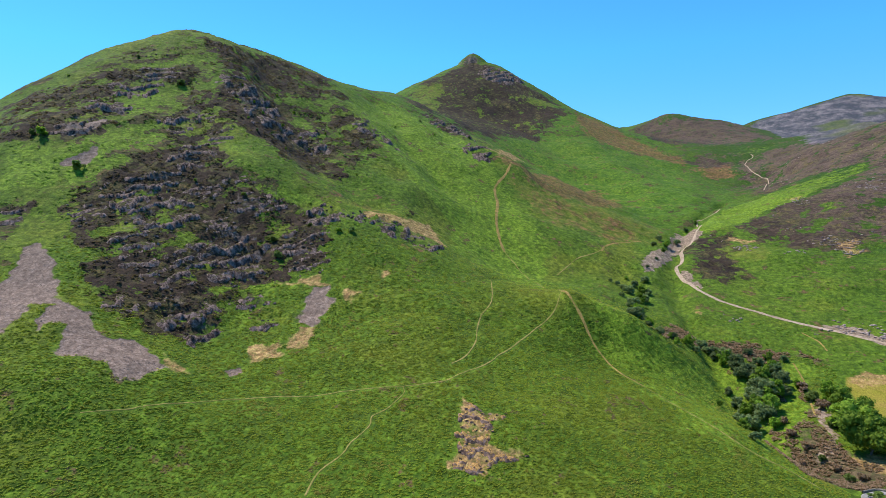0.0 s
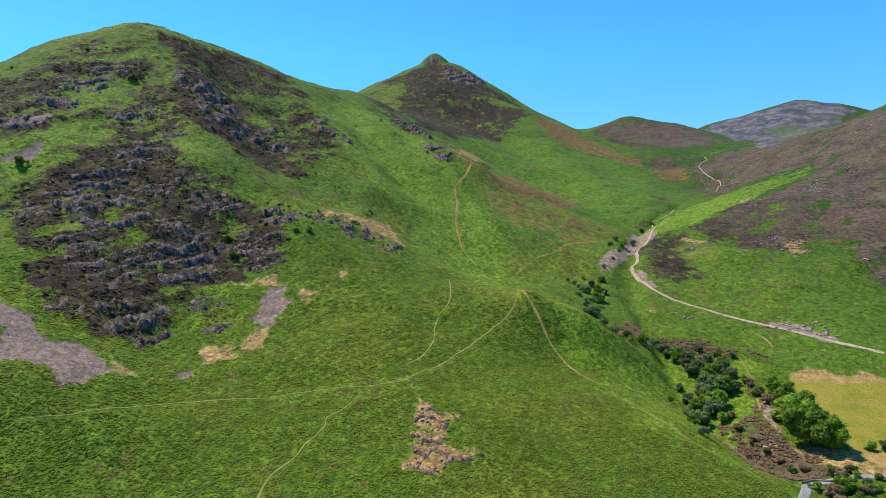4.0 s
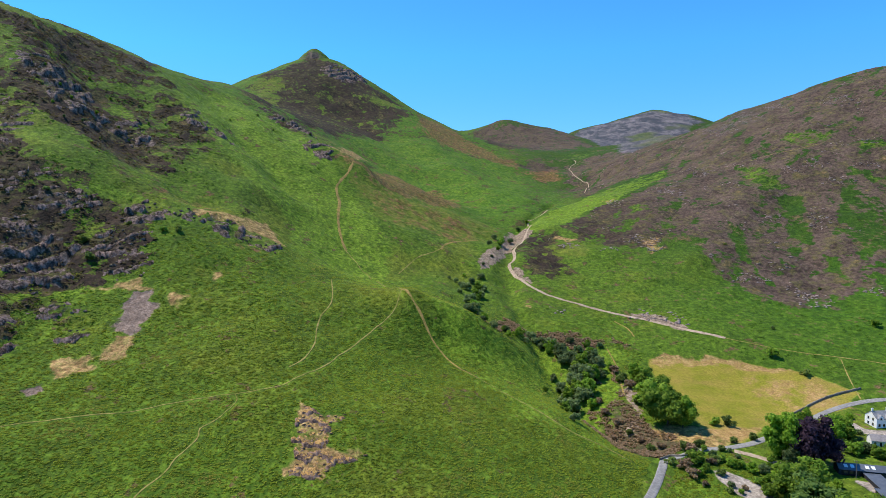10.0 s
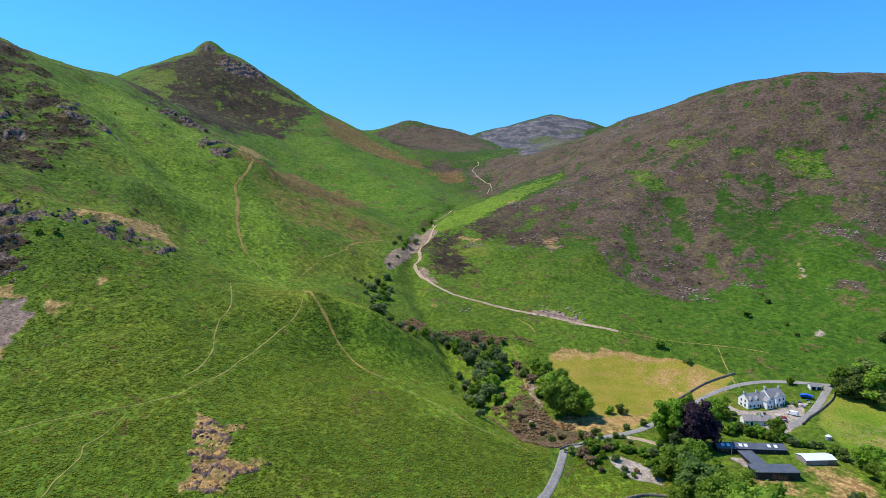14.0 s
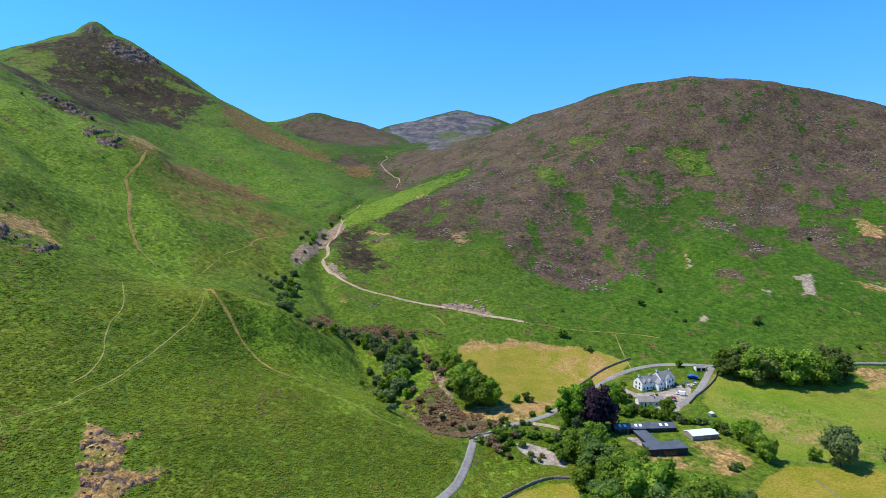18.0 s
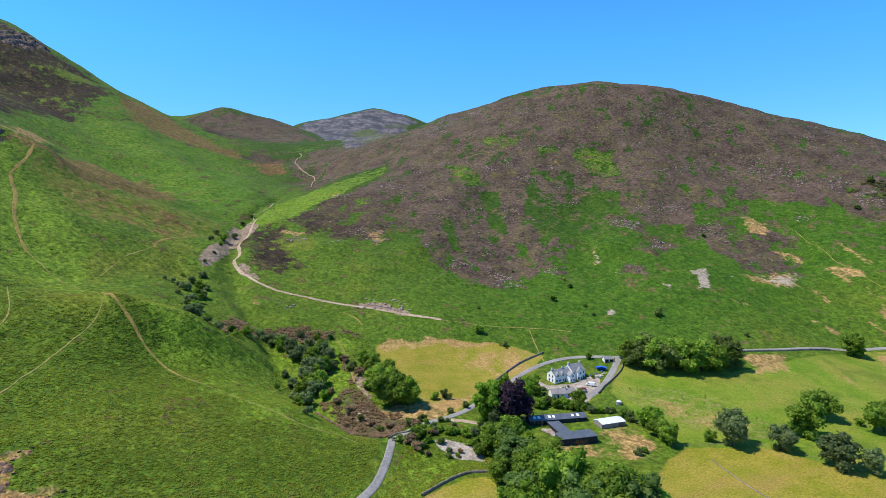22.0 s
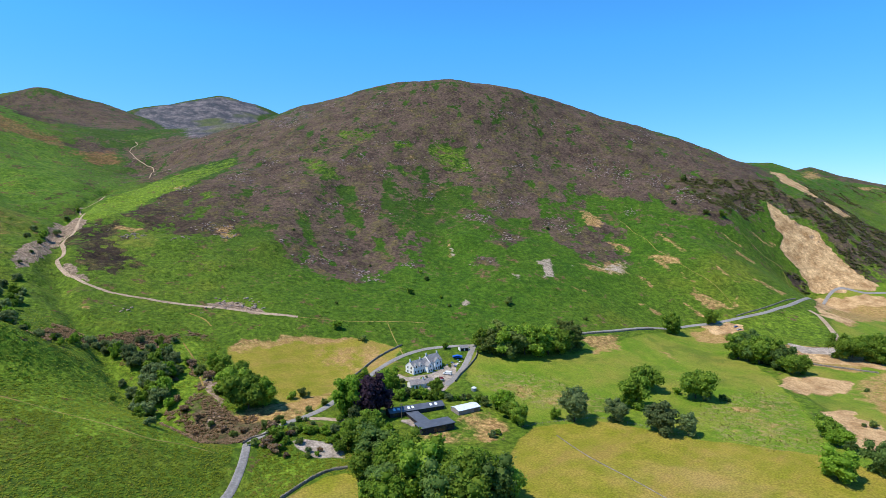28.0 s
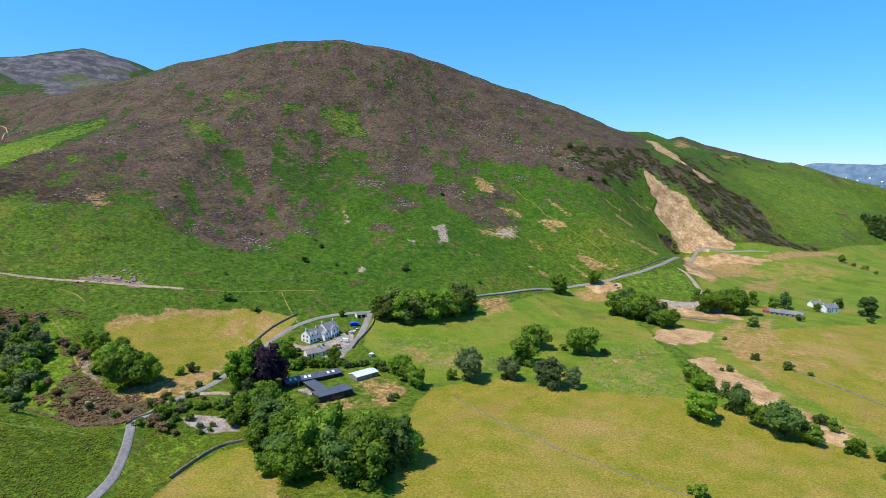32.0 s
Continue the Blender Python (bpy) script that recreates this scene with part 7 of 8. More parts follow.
def long_shed():
    ob = thing("long_shed", "long low grey farm shed with red oxide end", "shed", stand(-97, 562, 84, [(-71, 566)]))
    gable_block(ob, 4.6, 30, 0, 9.0, 2.7, 4.6, STONE_WALL, SLATE, over=0.35)
    gable_block(ob, 0, 4.55, 0.4, 8.6, 2.9, 4.3, RED_RUST, RED_RUST, over=0.2)
    for k in range(6):
        window(ob, 7 + k * 3.8, -0.02, 1.1, 1.4, 0.9)
    part("barn_door", boxed((1.0, 3.4, 0.28, 0.38, 0, 2.4)), WOOD, ob)
    return ob


long_shed()

# ---- vehicles and yard things ----


def wheel(parent, x, y, r=0.33, w=0.2):
    m = Matrix.Rotation(radians(90), 4, "X")
    bm = bmesh.new()
    bmesh.ops.create_cone(bm, cap_ends=True, segments=16, radius1=r, radius2=r, depth=w, matrix=m)
    ob = part("wheel", bm, RUBBER, parent)
    ob.matrix_basis = pose(x, y, r)
    bm = bmesh.new()
    bmesh.ops.create_cone(bm, cap_ends=True, segments=12, radius1=r * 0.6, radius2=r * 0.6, depth=w + 0.03, matrix=m)
    part("hub_cap", bm, GREY_PAINT, ob)


def vehicle(name, label, x, y, bearing, outline, glass, length, wide, paint):
    """A car or van from its side outline."""
    ob = thing(name, label, name, stand(x, y, bearing))
    ob.location.z += 0.03
    bm = prism(outline, -wide / 2, wide / 2)
    bmesh.ops.bevel(bm, geom=list(bm.edges), offset=0.07, segments=2, affect="EDGES")
    part("body", bm, paint, ob)
    for g in glass:
        for y0, y1 in ((-wide / 2 - 0.012, -wide / 2 + 0.02), (wide / 2 - 0.02, wide / 2 + 0.012)):
            part("side_window", prism(g, y0, y1), GLASS, ob)
    (fx0, fz0), (fx1, fz1) = outline[2], outline[3]
    part("windscreen", prism([(fx0 - 0.02, fz0 + 0.05), (fx1 - 0.02, fz1 - 0.05), (fx1 + 0.02, fz1 - 0.02), (fx0 + 0.02, fz0 + 0.08)], -wide * 0.42, wide * 0.42), GLASS, ob)
    for wx in (length * 0.19, length * 0.80):
        for wy in (-wide / 2 + 0.08, wide / 2 - 0.08):
            wheel(ob, wx, wy)
    for wy in (-wide * 0.35, wide * 0.35):
        part("headlight", boxed((-0.02, 0.05, wy - 0.15, wy + 0.15, 0.6, 0.75), bevel=0.02), WHITE_PAINT, ob)
    return ob


CAR = [(0.0, 0.28), (0.02, 0.78), (1.15, 0.95), (1.75, 1.42), (3.2, 1.45), (3.95, 1.0), (4.25, 0.92), (4.28, 0.28)]
CAR_GLASS = [[(1.4, 0.97), (1.85, 1.36), (2.45, 1.38), (2.45, 0.97)], [(2.55, 0.97), (2.55, 1.38), (3.15, 1.37), (3.6, 1.0)]]
VAN = [(0.0, 0.32), (0.02, 1.0), (0.75, 1.25), (1.45, 2.2), (5.6, 2.35), (5.7, 2.2), (5.72, 0.32)]
VAN_GLASS = [[(1.15, 1.3), (1.65, 2.0), (2.1, 2.0), (2.1, 1.3)]]
vehicle("van", "white panel van parked in the gravel yard", -288, 255, 60, VAN, VAN_GLASS, 5.7, 1.95, WHITE_PAINT)
vehicle("car", "dark red hatchback parked in the gravel yard", -284, 248, 100, CAR, CAR_GLASS, 4.3, 1.75, RED_PAINT)
vehicle("car", "grey hatchback parked beside the cottage", -279.5, 243, 20, CAR, CAR_GLASS, 4.3, 1.75, GREY_PAINT)
vehicle("car", "blue hatchback parked on the roadside gravel", -221, 540, 15, CAR, CAR_GLASS, 4.3, 1.75, BLUE_PAINT)
vehicle("car", "grey hatchback parked on the roadside gravel", -217, 536, 30, CAR, CAR_GLASS, 4.3, 1.75, GREY_PAINT)
vehicle("car", "white hatchback parked in the mine yard", -150, 563, 70, CAR, CAR_GLASS, 4.3, 1.75, WHITE_PAINT)


def gazebo(x, y, bearing, length, deep, label):
    ob = thing("gazebo", label, "gazebo", stand(x, y, bearing))
    part("canopy", prism([(-0.1, 2.2), (length / 2, 2.95), (length + 0.1, 2.2), (length + 0.1, 1.7), (length + 0.04, 1.7), (length + 0.04, 2.14), (length / 2, 2.86), (-0.04, 2.14), (-0.04, 1.7), (-0.1, 1.7)], 0, deep), BLUE_CLOTH, ob, "bright blue cloth canopy")
    part("back_cloth", boxed((0, length, deep - 0.04, deep, 0.3, 2.1)), BLUE_CLOTH, ob)
    for px in (0.05, length - 0.05):
        for py in (0.05, deep - 0.08):
            part("pole", tube(px, py, -0.2, 2.15, 0.04, 0.04, 8), GREY_PAINT, ob)
    return ob


gazebo(-303, 277, 40, 6.5, 3.5, "bright blue cloth gazebo in the farmhouse garden")


def picnic_table(x, y, bearing, top, label):
    ob = thing("picnic_table", label, "table", stand(x, y, bearing), "garden tables")
    part("tabletop", boxed((-0.9, 0.9, -0.4, 0.4, 0.70, 0.75), bevel=0.01), top, ob)
    for sy in (-0.75, 0.75):
        part("bench", boxed((-0.9, 0.9, sy - 0.14, sy + 0.14, 0.42, 0.47), bevel=0.01), top, ob)
    for sx in (-0.65, 0.65):
        part("leg_frame", boxed((sx - 0.05, sx + 0.05, -0.8, 0.8, 0.34, 0.41), (sx - 0.05, sx + 0.05, -0.5, -0.4, -0.1, 0.7), (sx - 0.05, sx + 0.05, 0.4, 0.5, -0.1, 0.7)), WOOD, ob)
    return ob


for k, (x, y) in enumerate(((-298, 268), (-296, 271), (-299, 273), (-294.5, 274), (-300, 279), (-296.5, 277.5), (-293, 270.5))):
    picnic_table(x, y, 30 + 25 * k, WHITE_PAINT if k % 2 else BLUE_CLOTH, "white garden table on the farmhouse terrace" if k % 2 else "blue garden table on the farmhouse terrace")


def field_tank(x, y):
    ob = thing("field_tank", "round pale blue water tank beside the field edge", "tank", stand(x, y, 0))
    part("drum", tube(0, 0, -0.3, 1.9, 1.5, 1.5, 24), GREY_PAINT, ob)
    part("lid", tube(0, 0, 1.9, 2.7, 1.62, 0.25, 24), PALE_SHEET, ob, "pale blue conical lid")
    return ob


field_tank(-254.4, 250.3)


def utility_pole(x, y, label):
    ob = thing("utility_pole", label, "pole", stand(x, y, 30), "wooden utility poles")
    part("post", tube(0, 0, -0.5, 8.5, 0.15, 0.11, 10), WOOD, ob)
    part("crossarm", boxed((-0.9, 0.9, -0.06, 0.06, 7.9, 8.02)), WOOD, ob)
    for dx in (-0.75, 0.0, 0.75):
        part("insulator", tube(dx, 0, 8.02, 8.2, 0.05, 0.035, 8), WHITE_PAINT, ob)


utility_pole(-247.5, 189.5, "wooden utility pole in the barn yard")
utility_pole(-137, 545, "wooden utility pole beside the mine yard trees")

# ---- rocks, bracken and scrub ----


def lump(rng, sides=6, rings=4):
    """An angular stone about one metre across."""
    lat, lon = np.meshgrid(np.linspace(-1.35, 1.35, rings), np.arange(sides) * 2 * np.pi / sides, indexing="ij")
    p = np.stack([np.cos(lat) * np.cos(lon), np.cos(lat) * np.sin(lon), np.sin(lat)], -1).reshape(-1, 3)
    return np.sign(p) * np.abs(p) ** 0.75 * rng.uniform(0.65, 1.15, (len(p), 1)) * 0.5


LUMP_FACES = np.array([(i * 6 + j, i * 6 + (j + 1) % 6, i * 6 + 6 + (j + 1) % 6, i * 6 + 6 + j) for i in range(3) for j in range(6)] + [(18, 19, 20, 21), (18, 21, 22, 23)])


def stones(name, x, y, size, material, label, seed, flat=0.6, sink=0.25):
    """Many loose stones as one object."""
    rng = np.random.default_rng(seed)
    kinds = np.stack([lump(rng) for _ in range(12)])
    n = len(x)
    p = kinds[rng.integers(0, 12, n)] * np.stack([size * rng.uniform(0.8, 1.9, n), size * rng.uniform(0.7, 1.2, n), size * flat * rng.uniform(0.6, 1.3, n)], -1)[:, None, :]
    a = rng.uniform(0, 2 * np.pi, n)[:, None]
    q = np.stack([p[..., 0] * np.cos(a) - p[..., 1] * np.sin(a), p[..., 0] * np.sin(a) + p[..., 1] * np.cos(a), p[..., 2]], -1)
    q += np.stack([x, y, on_ground(x, y) + size * flat * (0.5 - sink) * 0.5], -1)[:, None, :]
    faces = LUMP_FACES[None] + np.arange(n)[:, None, None] * 24
    return tagged(new(name, mesh_from(name, q.reshape(-1, 3), faces.reshape(-1, 4), False, material)), label, "stones", kind="stuff")


def scatter(seed, n, x0, x1, y0, y1):
    rng = np.random.default_rng(seed)
    return rng.uniform(x0, x1, n), rng.uniform(y0, y1, n), rng


x, y, rng = scatter(5, 260000, -1200, -150, 60, 1000)
odds = rng.random(len(x))
keep = ((cover_at("outcrop", x, y) > 0.35) & (odds < 0.45) & (cloud(x, y, 9, 2, 93) > -0.15)) | ((cover_at("heather", x, y) > 0.5) & (cloud(x, y, 40, 3, 91) + 0.4 * cloud(x, y, 12, 2, 93) > 0.34) & (odds < 0.08))
x, y = x[keep], y[keep]
stones("scattered_rocks", x, y, rng.uniform(0.7, 2.1, len(x)) ** 1.25, PALE_ROCK, "pinkish grey rock outcrops scattered through brown heather", 6, 0.5)
x, y, rng = scatter(7, 60000, -760, -180, -480, 40)
keep = ((cover_at("rock", x, y) > 0.3) & (cloud(x, y, 20, 2, 95) > 0.0)) | ((cover_at("heather", x, y) > 0.4) & (cloud(x, y, 30, 3, 97) > 0.33))
x, y = x[keep][:420], y[keep][:420]
stones("crag_rocks", x, y, rng.uniform(0.5, 2.0, len(x)) ** 1.3, CRAG, "grey crag rocks and ledges on the steep fellside", 8, 0.8)
x, y, rng = scatter(9, 30000, -420, -180, -330, -60)
keep = (cover_at("scree", x, y) > 0.5)
x, y = x[keep][:1500], y[keep][:1500]
stones("scree_stones", x, y, rng.uniform(0.2, 0.55, len(x)), simple("scree_stone", (0.15, 0.105, 0.080), (0.27, 0.200, 0.155), 0.6, 0.95), "pinkish grey loose scree stones", 10)



def hull(seed):
    """An angular block of jointed rock about one metre across."""
    rng = np.random.default_rng(seed)
    bm = bmesh.new()
    for p in rng.uniform(-1, 1, (16, 3)):
        p = np.sign(p) * np.abs(p) ** 0.45
        bm.verts.new(p * 0.5 * rng.uniform(0.75, 1.0))
    made = bmesh.ops.convex_hull(bm, input=bm.verts)
    bmesh.ops.delete(bm, geom=[g for g in made["geom_interior"] if isinstance(g, bmesh.types.BMVert)], context="VERTS")
    out = bpy.data.meshes.new("rock")
    bm.to_mesh(out)
    bm.free()
    return out


def blocks_of(material, first):
    made = [hull(first + k) for k in range(14)]
    for mesh in made:
        mesh.materials.append(material)
    return made


CRAG_BLOCKS, LEDGE_BLOCKS = blocks_of(CRAG, 300), blocks_of(OCHRE_LEDGE, 330)


def crag(x, y, wide, run, seed):
    """A broken rock face that stands out of the slope in ledges, with loose blocks on it."""
    rng = np.random.default_rng(seed)
    base = Vector((x, y, float(on_ground(x, y))))
    ob = thing("crag", "dark grey broken crag with heather and turf on its ledges", "crag", Matrix.Translation(base), "crags of the steep fellside")
    reach = max(6.0, 0.3 * wide)
    gx_, gy_ = float(on_ground(x + reach, y) - on_ground(x - reach, y)), float(on_ground(x, y + reach) - on_ground(x, y - reach))
    n = math.hypot(gx_, gy_) + 1e-6
    ux, uy = gx_ / n, gy_ / n
    cell = max(1.15, wide / 60)
    nu, nv = int(wide * 1.3 / cell), int(run * 1.3 / cell)
    u, v = np.meshgrid(np.linspace(-0.65, 0.65, nu) * wide, np.linspace(-0.65, 0.65, nv) * run)
    u, v = u + rng.uniform(-0.38, 0.38, u.shape) * cell, v + rng.uniform(-0.38, 0.38, u.shape) * cell
    px, py = x - uy * u + ux * v, y + ux * u + uy * v
    z = on_ground(px, py)
    ragged = 0.30 * cloud(px, py, 0.4 * wide, 4, seed) + 0.22 * cloud(px, py, 6, 3, seed + 3)
    mound = ramp(1.0 - np.hypot(u / wide * 1.8, v / run * 1.8) + 1.8 * ragged, -0.05, 0.25)
    # slanting beds, broken by joints, stand out in a few large steps
    rise = np.clip(0.30 * run, 3.2, 13.0)
    q = (z + 0.22 * u + 0.8 * rise * cloud(px, py, 26, 3, seed + 5)) / rise
    ledge = (np.floor(q) + ramp(q - np.floor(q), 0.60, 0.95) - q) * rise
    joint = np.minimum(np.abs(cloud(u + 0.4 * z, 0.4 * v, 7.0, 2, seed + 9)), 0.25)
    z = z + mound * (0.8 * ledge + 4.0 * (joint - 0.1) + 0.05 * run * ramp(v / run, 0.5, -0.25)) - (1 - mound) * 0.8
    push = mound * (3.5 * (joint - 0.1) + 0.8 * cloud(px + z, py - z, 5.0, 2, seed + 11))
    px, py = px - ux * push, py - uy * push
    k = (np.arange(nv - 1)[:, None] * nu + np.arange(nu - 1)[None, :]).ravel()
    keep = (mound[:-1, :-1].ravel() + mound[1:, 1:].ravel() + mound[1:, :-1].ravel() + mound[:-1, 1:].ravel()) > 0.02
    k = k[keep]
    points = np.stack([px - base.x, py - base.y, z - base.z], -1).reshape(-1, 3)
    part("rock_face", mesh_from("rock_face", points, np.stack([k, k + 1, k + nu + 1, k + nu], -1), False, CRAG), None, ob)
    for _ in range(int(min(16, 3 + wide * run / 90))):
        a, r = rng.uniform(0, 6.283), math.sqrt(rng.random()) * 0.5
        s, c = math.cos(a) * r * wide, math.sin(a) * r * run - 0.15 * run
        bx, by = x - uy * s + ux * c, y + ux * s + uy * c
        size = rng.uniform(0.7, 2.4)
        rock = part("rock", CRAG_BLOCKS[int(rng.integers(14))], None, ob)
        rock.location = Vector((bx, by, float(on_ground(bx, by)) + size * 0.1)) - base
        rock.rotation_euler = (rng.normal() * 0.3, 0.6 + rng.normal() * 0.3, math.atan2(uy, ux) + rng.normal() * 0.6)
        rock.scale = (size * rng.uniform(0.6, 1.0), size * rng.uniform(0.8, 1.7), size * rng.uniform(0.5, 1.0))
    return ob


for k, place in enumerate(CRAGS_LOW + CRAGS_HIGH + CRAGS_TOP):
    crag(*place, 500 + k)


OUTCROP = [(-243, -48), (-237, -39), (-241, -31), (-236, -30), (-232, -36), (-227, -34), (-219, -36), (-215, -32), (-218, -21), (-215, -20), (-210, -30), (-207, -32), (-201, -37), (-202, -47), (-209, -46), (-216, -49), (-229, -50)]


def outcrop():
    """The lone wedge of rock in the bracken: low ledges with dry grass between."""
    rng = np.random.default_rng(21)
    outline = np.array(OUTCROP, float)
    cx, cy = outline.mean(0)
    base = Vector((cx, cy, float(on_ground(cx, cy))))
    ob = thing("rock_outcrop", "ochre and grey ledges of a rock outcrop in green bracken", "rock", Matrix.Translation(base))
    lo, hi = outline.min(0) - 4, outline.max(0) + 4
    nu, nv = int((hi[0] - lo[0]) / 0.6), int((hi[1] - lo[1]) / 0.6)
    x, y = np.meshgrid(np.linspace(lo[0], hi[0], nu), np.linspace(lo[1], hi[1], nv))
    x, y = x + rng.uniform(-0.2, 0.2, x.shape), y + rng.uniform(-0.2, 0.2, x.shape)
    deep = inside(x + 1.6 * cloud(x, y, 5, 3, 221), y + 1.6 * cloud(x, y, 5, 3, 223), outline)
    mound = ramp(deep, -0.8, 1.6)
    z = on_ground(x, y)
    rise = 2.6
    q = (z + 0.16 * y + 1.9 * cloud(x, y, 9, 3, 225)) / rise
    ledge = (np.floor(q) + ramp(q - np.floor(q), 0.55, 0.95) - q) * rise
    joint = np.minimum(np.abs(cloud(x * 0.5, y, 3.0, 2, 227)), 0.25)
    z = z + mound * (0.9 * ledge + 3.0 * (joint - 0.1) + 0.6 + 0.3 * cloud(x, y, 1.8, 2, 229)) - (1 - mound) * 0.8
    k = (np.arange(nv - 1)[:, None] * nu + np.arange(nu - 1)[None, :]).ravel()
    k = k[(mound[:-1, :-1] + mound[1:, 1:]).ravel() > 0.02]
    points = np.stack([x + mound * 2.0 * (joint - 0.1) - base.x, y - base.y, z - base.z], -1).reshape(-1, 3)
    part("rock_face", mesh_from("rock_face", points, np.stack([k, k + 1, k + nu + 1, k + nu], -1), False, OCHRE_LEDGE), None, ob)
    px, py = rng.uniform(lo[0], hi[0], 160), rng.uniform(lo[1], hi[1], 160)
    keep = inside(px, py, outline) > 0.5
    for bx, by in zip(px[keep][:36], py[keep][:36]):
        rock = part("rock", LEDGE_BLOCKS[int(rng.integers(14))], None, ob)
        rock.location = Vector((bx, by, float(on_ground(bx, by)) + 0.2)) - base
        rock.rotation_euler = (rng.normal() * 0.2, -0.15 + rng.normal() * 0.2, rng.normal() * 0.6)
        rock.scale = (rng.uniform(0.7, 1.7), rng.uniform(0.7, 2.0), rng.uniform(0.4, 0.9))
    return ob


outcrop()


def tufts(name, x, y, size, high, material, label, seed, blades=5, category="plants", lift=0.0):
    """Low plants as one object: each has a few leaning, bent fronds."""
    rng = np.random.default_rng(seed)
    n = len(x)
    a = rng.uniform(0, 2 * np.pi, (n, 1)) + np.arange(blades) * 2 * np.pi / blades + rng.normal(0, 0.3, (n, blades))
    r = size[:, None] * rng.uniform(0.7, 1.2, (n, blades))
    h = high[:, None] * rng.uniform(0.7, 1.25, (n, blades))
    dx, dy = np.cos(a), np.sin(a)
    base = np.stack([x, y, on_ground(x, y) + lift], -1)[:, None, None, :]
    w = 0.36 * r
    zero = np.zeros_like(r)
    p = np.stack([
        np.stack([zero, zero, zero], -1),
        np.stack([dx * r * 0.55 - dy * w, dy * r * 0.55 + dx * w, h], -1),
        np.stack([dx * r * 1.15, dy * r * 1.15, h * 0.62], -1),
        np.stack([dx * r * 0.55 + dy * w, dy * r * 0.55 - dx * w, h], -1)], 2) + base
    faces = np.arange(n * blades * 4).reshape(-1, 4)
    return tagged(new(name, mesh_from(name, p.reshape(-1, 3), faces, False, material)), label, category, kind="stuff")


def off_ways(x, y, clear):
    """True where no road or path runs within clear metres."""
    ok = np.ones(len(x), bool)
    for way, extra in ((ROAD, 4.0), (SIDE_LANE, 3), (TRACK, 2.5), (PATH_FORK, 0), (PATH_LOW, 0), (PATH_WEST, 0), (PATH_CORNER, 0), (PATH_ALONG, 0), (PATH_THIN, 0), (PATH_BANK, 0), (PATH_HILL_LOW, 0)):
        for px, py in smooth_line(way, 1.5):
            ok &= (x - px) ** 2 + (y - py) ** 2 > (clear + extra) ** 2
    return ok


x, y, rng = scatter(31, 200000, -470, -110, -300, 150)
bare = sum(cover_at(k, x, y) for k in ("rock", "scree", "dry", "scrub", "pasture", "meadow", "gravel"))
keep = (bare < 0.35) & (cover_at("heather", x, y) < 0.6) & (cover_at("grass", x, y) < 0.7) & ((on_ground(x, y) > 9) | ((x > -262) & (x < -165) & (y > 60) & (on_ground(x, y) > 2.5))) & (rng.random(len(x)) < ramp(-np.hypot(x, y), -520, -250) * (1 - 0.6 * cover_at("lush", x, y)))
x, y = x[keep], y[keep]
keep = off_ways(x, y, 1.3)
x, y = x[keep], y[keep]
tufts("bracken", x, y, rng.uniform(0.45, 0.85, len(x)), rng.uniform(0.08, 0.20, len(x)), LEAF_BRACKEN, "green bracken fronds covering the lower fellside", 32, 4, "bracken")
x, y, rng = scatter(33, 60000, -520, -230, -60, 180)
keep = (cover_at("scrub", x, y) > 0.3) & (cloud(x, y, 14, 3, 131) > -0.2)
x, y = x[keep], y[keep]
keep = off_ways(x, y, 1.0)
x, y = x[keep][:9000], y[keep][:9000]
tufts("gorse", x, y, rng.uniform(0.6, 1.2, len(x)), rng.uniform(0.3, 0.9, len(x)), LEAF_GORSE, "brown and dark green gorse scrub beside the beck", 34, 7, "gorse")
x, y, rng = scatter(37, 40000, -340, -60, 180, 420)
keep = cover_at("rush", x, y) > 0.4
x, y = x[keep][:500], y[keep][:500]
tufts("rushes", x, y, rng.uniform(0.25, 0.5, len(x)), rng.uniform(0.4, 0.8, len(x)), leafy("rush_stems", (0.12, 0.15, 0.02), (0.24, 0.20, 0.06), 0.05), "straw-coloured rushes in damp pasture", 38, 5, "rushes")

x, y, rng = scatter(41, 120000, -900, -150, -460, 900)
bare = sum(cover_at(k, x, y) for k in ("rock", "scree", "dry", "scrub", "pasture", "meadow", "gravel", "scar", "pale"))
keep = (bare < 0.3) & (cover_at("heather", x, y) < 0.55) & (on_ground(x, y) > 16) & (np.hypot(x, y) > 330) & (cloud(x, y, 28, 3, 141) > -0.1)
x, y = x[keep][:15000], y[keep][:15000]
tufts("bracken", x, y, rng.uniform(0.6, 1.4, len(x)), rng.uniform(0.08, 0.22, len(x)), leafy("far_bracken", (0.075, 0.165, 0.010), (0.140, 0.250, 0.020), 0.05), "patchy green bracken on the upper fellsides", 42, 4, "bracken")

x, y, rng = scatter(47, 90000, -720, -200, -480, 40)
keep = (cover_at("heather", x, y) > 0.45) & (cover_at("scree", x, y) < 0.2) & (cloud(x, y, 15, 3, 161) > -0.1)
x, y = x[keep][:9000], y[keep][:9000]
tufts("heather", x, y, rng.uniform(0.5, 1.5, len(x)), rng.uniform(0.2, 0.7, len(x)), LEAF_HEATHER, "dark brown heather tufts between the crags", 48, 4, "heather")

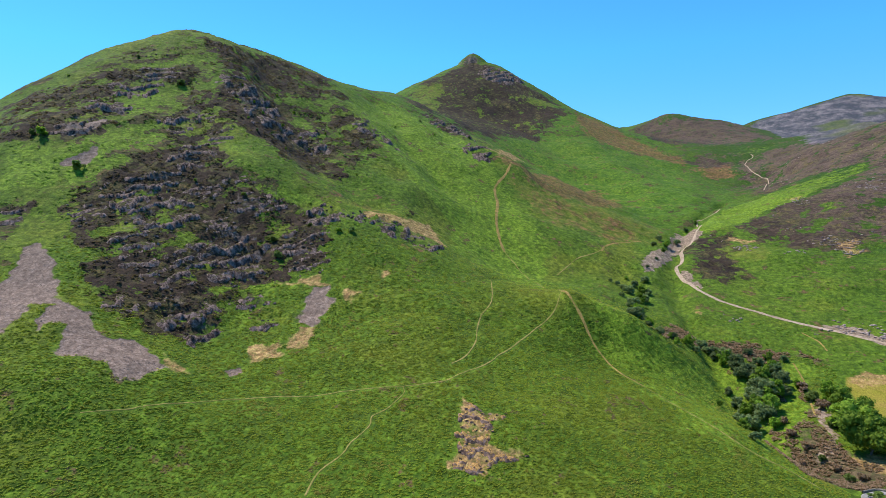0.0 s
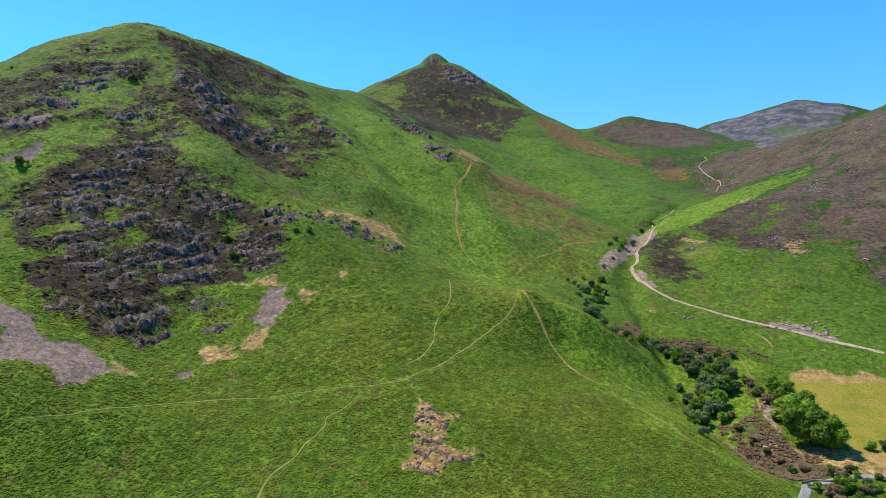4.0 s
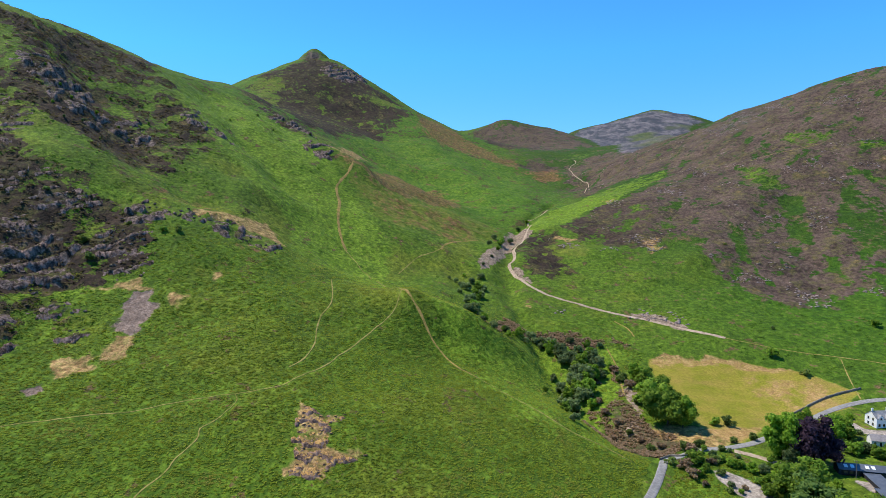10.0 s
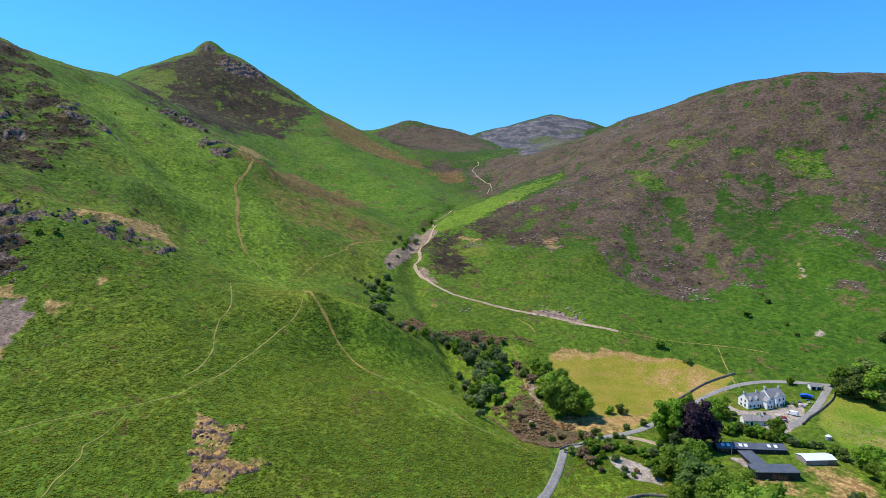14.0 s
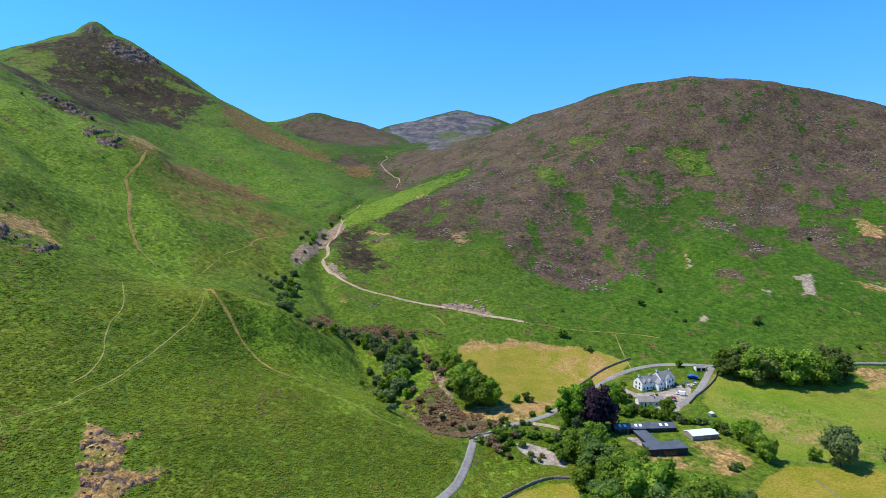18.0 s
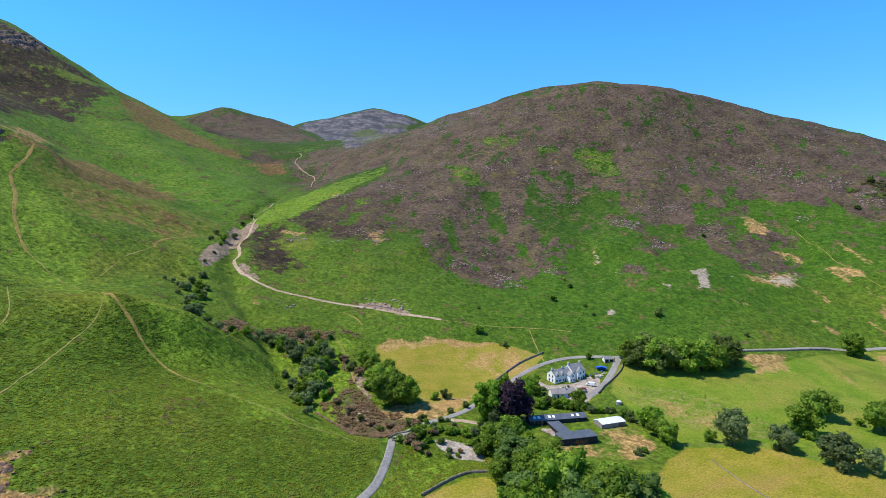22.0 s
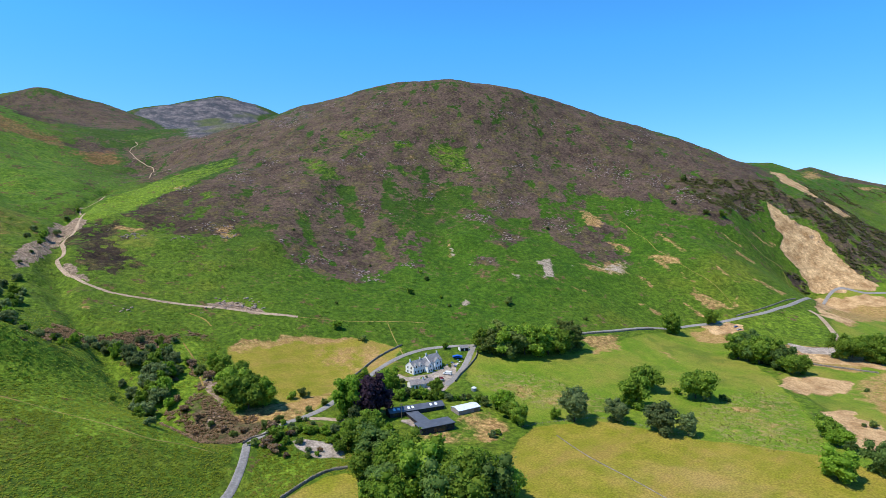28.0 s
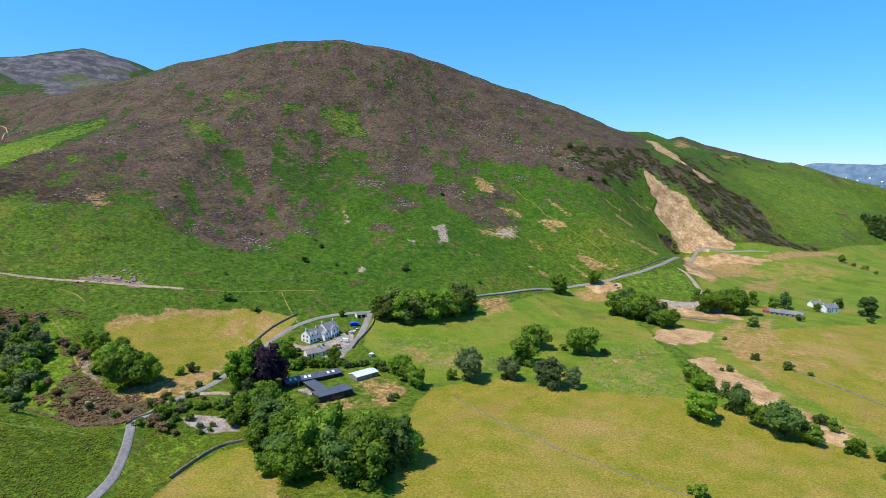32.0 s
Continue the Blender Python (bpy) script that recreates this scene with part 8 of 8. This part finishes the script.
x, y, rng = scatter(43, 60000, -420, -90, 780, 1500)
keep = (cover_at("heather", x, y) > 0.5) & (on_ground(x, y) < 150) & (cover_at("scar", x, y) < 0.2) & (cloud(x, y, 18, 3, 151) > -0.05)
x, y = x[keep][:7000], y[keep][:7000]
tufts("gorse", x, y, rng.uniform(1.0, 2.4, len(x)), rng.uniform(0.6, 1.6, len(x)), leafy("dark_gorse", (0.075, 0.092, 0.028), (0.170, 0.175, 0.065), 0.1), "dark green gorse beside the stone scar", 44, 6, "gorse")

# ---- far village across the lake ----
rng = np.random.default_rng(51)
verts, faces = [], []
for k in range(26):
    hx, hy = rng.uniform(-620, 250), rng.uniform(5655, 5725)
    hz, a, b = -40 + 185 * math.sin(1.5708 * (hy - 5640) / 260), rng.uniform(4, 8), rng.uniform(3, 5)
    n = len(verts)
    verts += [(hx - a, hy - b, hz - 2), (hx + a, hy - b, hz - 2), (hx + a, hy + b, hz - 2), (hx - a, hy + b, hz - 2), (hx - a, hy - b, hz + 6), (hx + a, hy - b, hz + 6), (hx + a, hy + b, hz + 6), (hx - a, hy + b, hz + 6), (hx - a, hy, hz + 10), (hx + a, hy, hz + 10)]
    faces += [(n, n + 1, n + 5, n + 4), (n + 2, n + 3, n + 7, n + 6), (n + 4, n + 5, n + 9, n + 8), (n + 6, n + 7, n + 8, n + 9), (n + 1, n + 2, n + 6, n + 5), (n + 3, n, n + 4, n + 7)]
tagged(new("far_village", mesh_from("far_village", verts, faces, False, WHITE_PAINT)), "tiny pale houses of a village beyond the lake", "houses", kind="stuff")

# ---- lake in the north ----
WATER = simple("lake_water", (0.015, 0.06, 0.16), (0.03, 0.09, 0.22), 40, 0.15, 0.0, spec=0.5)
a = np.linspace(0, 2 * np.pi, 96, endpoint=False)
shore = 1 + 0.10 * np.sin(3 * a + 1) + 0.05 * np.sin(7 * a)
bm = bmesh.new()
bm.faces.new([bm.verts.new((-150 + 900 * r * math.cos(k), 5020 + 700 * r * math.sin(k), -8)) for k, r in zip(a, shore)])
made = bpy.data.meshes.new("lake")
bm.to_mesh(made)
bm.free()
made.materials.append(WATER)
tagged(new("lake", made), "distant blue lake between low hills", "water", kind="structure")

# ---- distant hills beyond the lake, aerial haze put into their blue colour ----
HAZE_BLUE = simple("hazed_hills", (0.085, 0.150, 0.215), (0.165, 0.235, 0.285), 60, 0.95)
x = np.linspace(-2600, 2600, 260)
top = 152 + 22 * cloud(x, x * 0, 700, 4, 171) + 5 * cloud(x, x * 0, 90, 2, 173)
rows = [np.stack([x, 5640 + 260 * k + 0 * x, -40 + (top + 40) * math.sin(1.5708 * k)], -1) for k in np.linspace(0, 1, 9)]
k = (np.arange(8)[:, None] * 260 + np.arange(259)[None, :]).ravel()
tagged(new("backdrop", mesh_from("backdrop", np.vstack(rows), np.stack([k, k + 1, k + 261, k + 260], -1), True, HAZE_BLUE)), "low hills far beyond the lake, coloured haze blue", "backdrop", kind="structure")
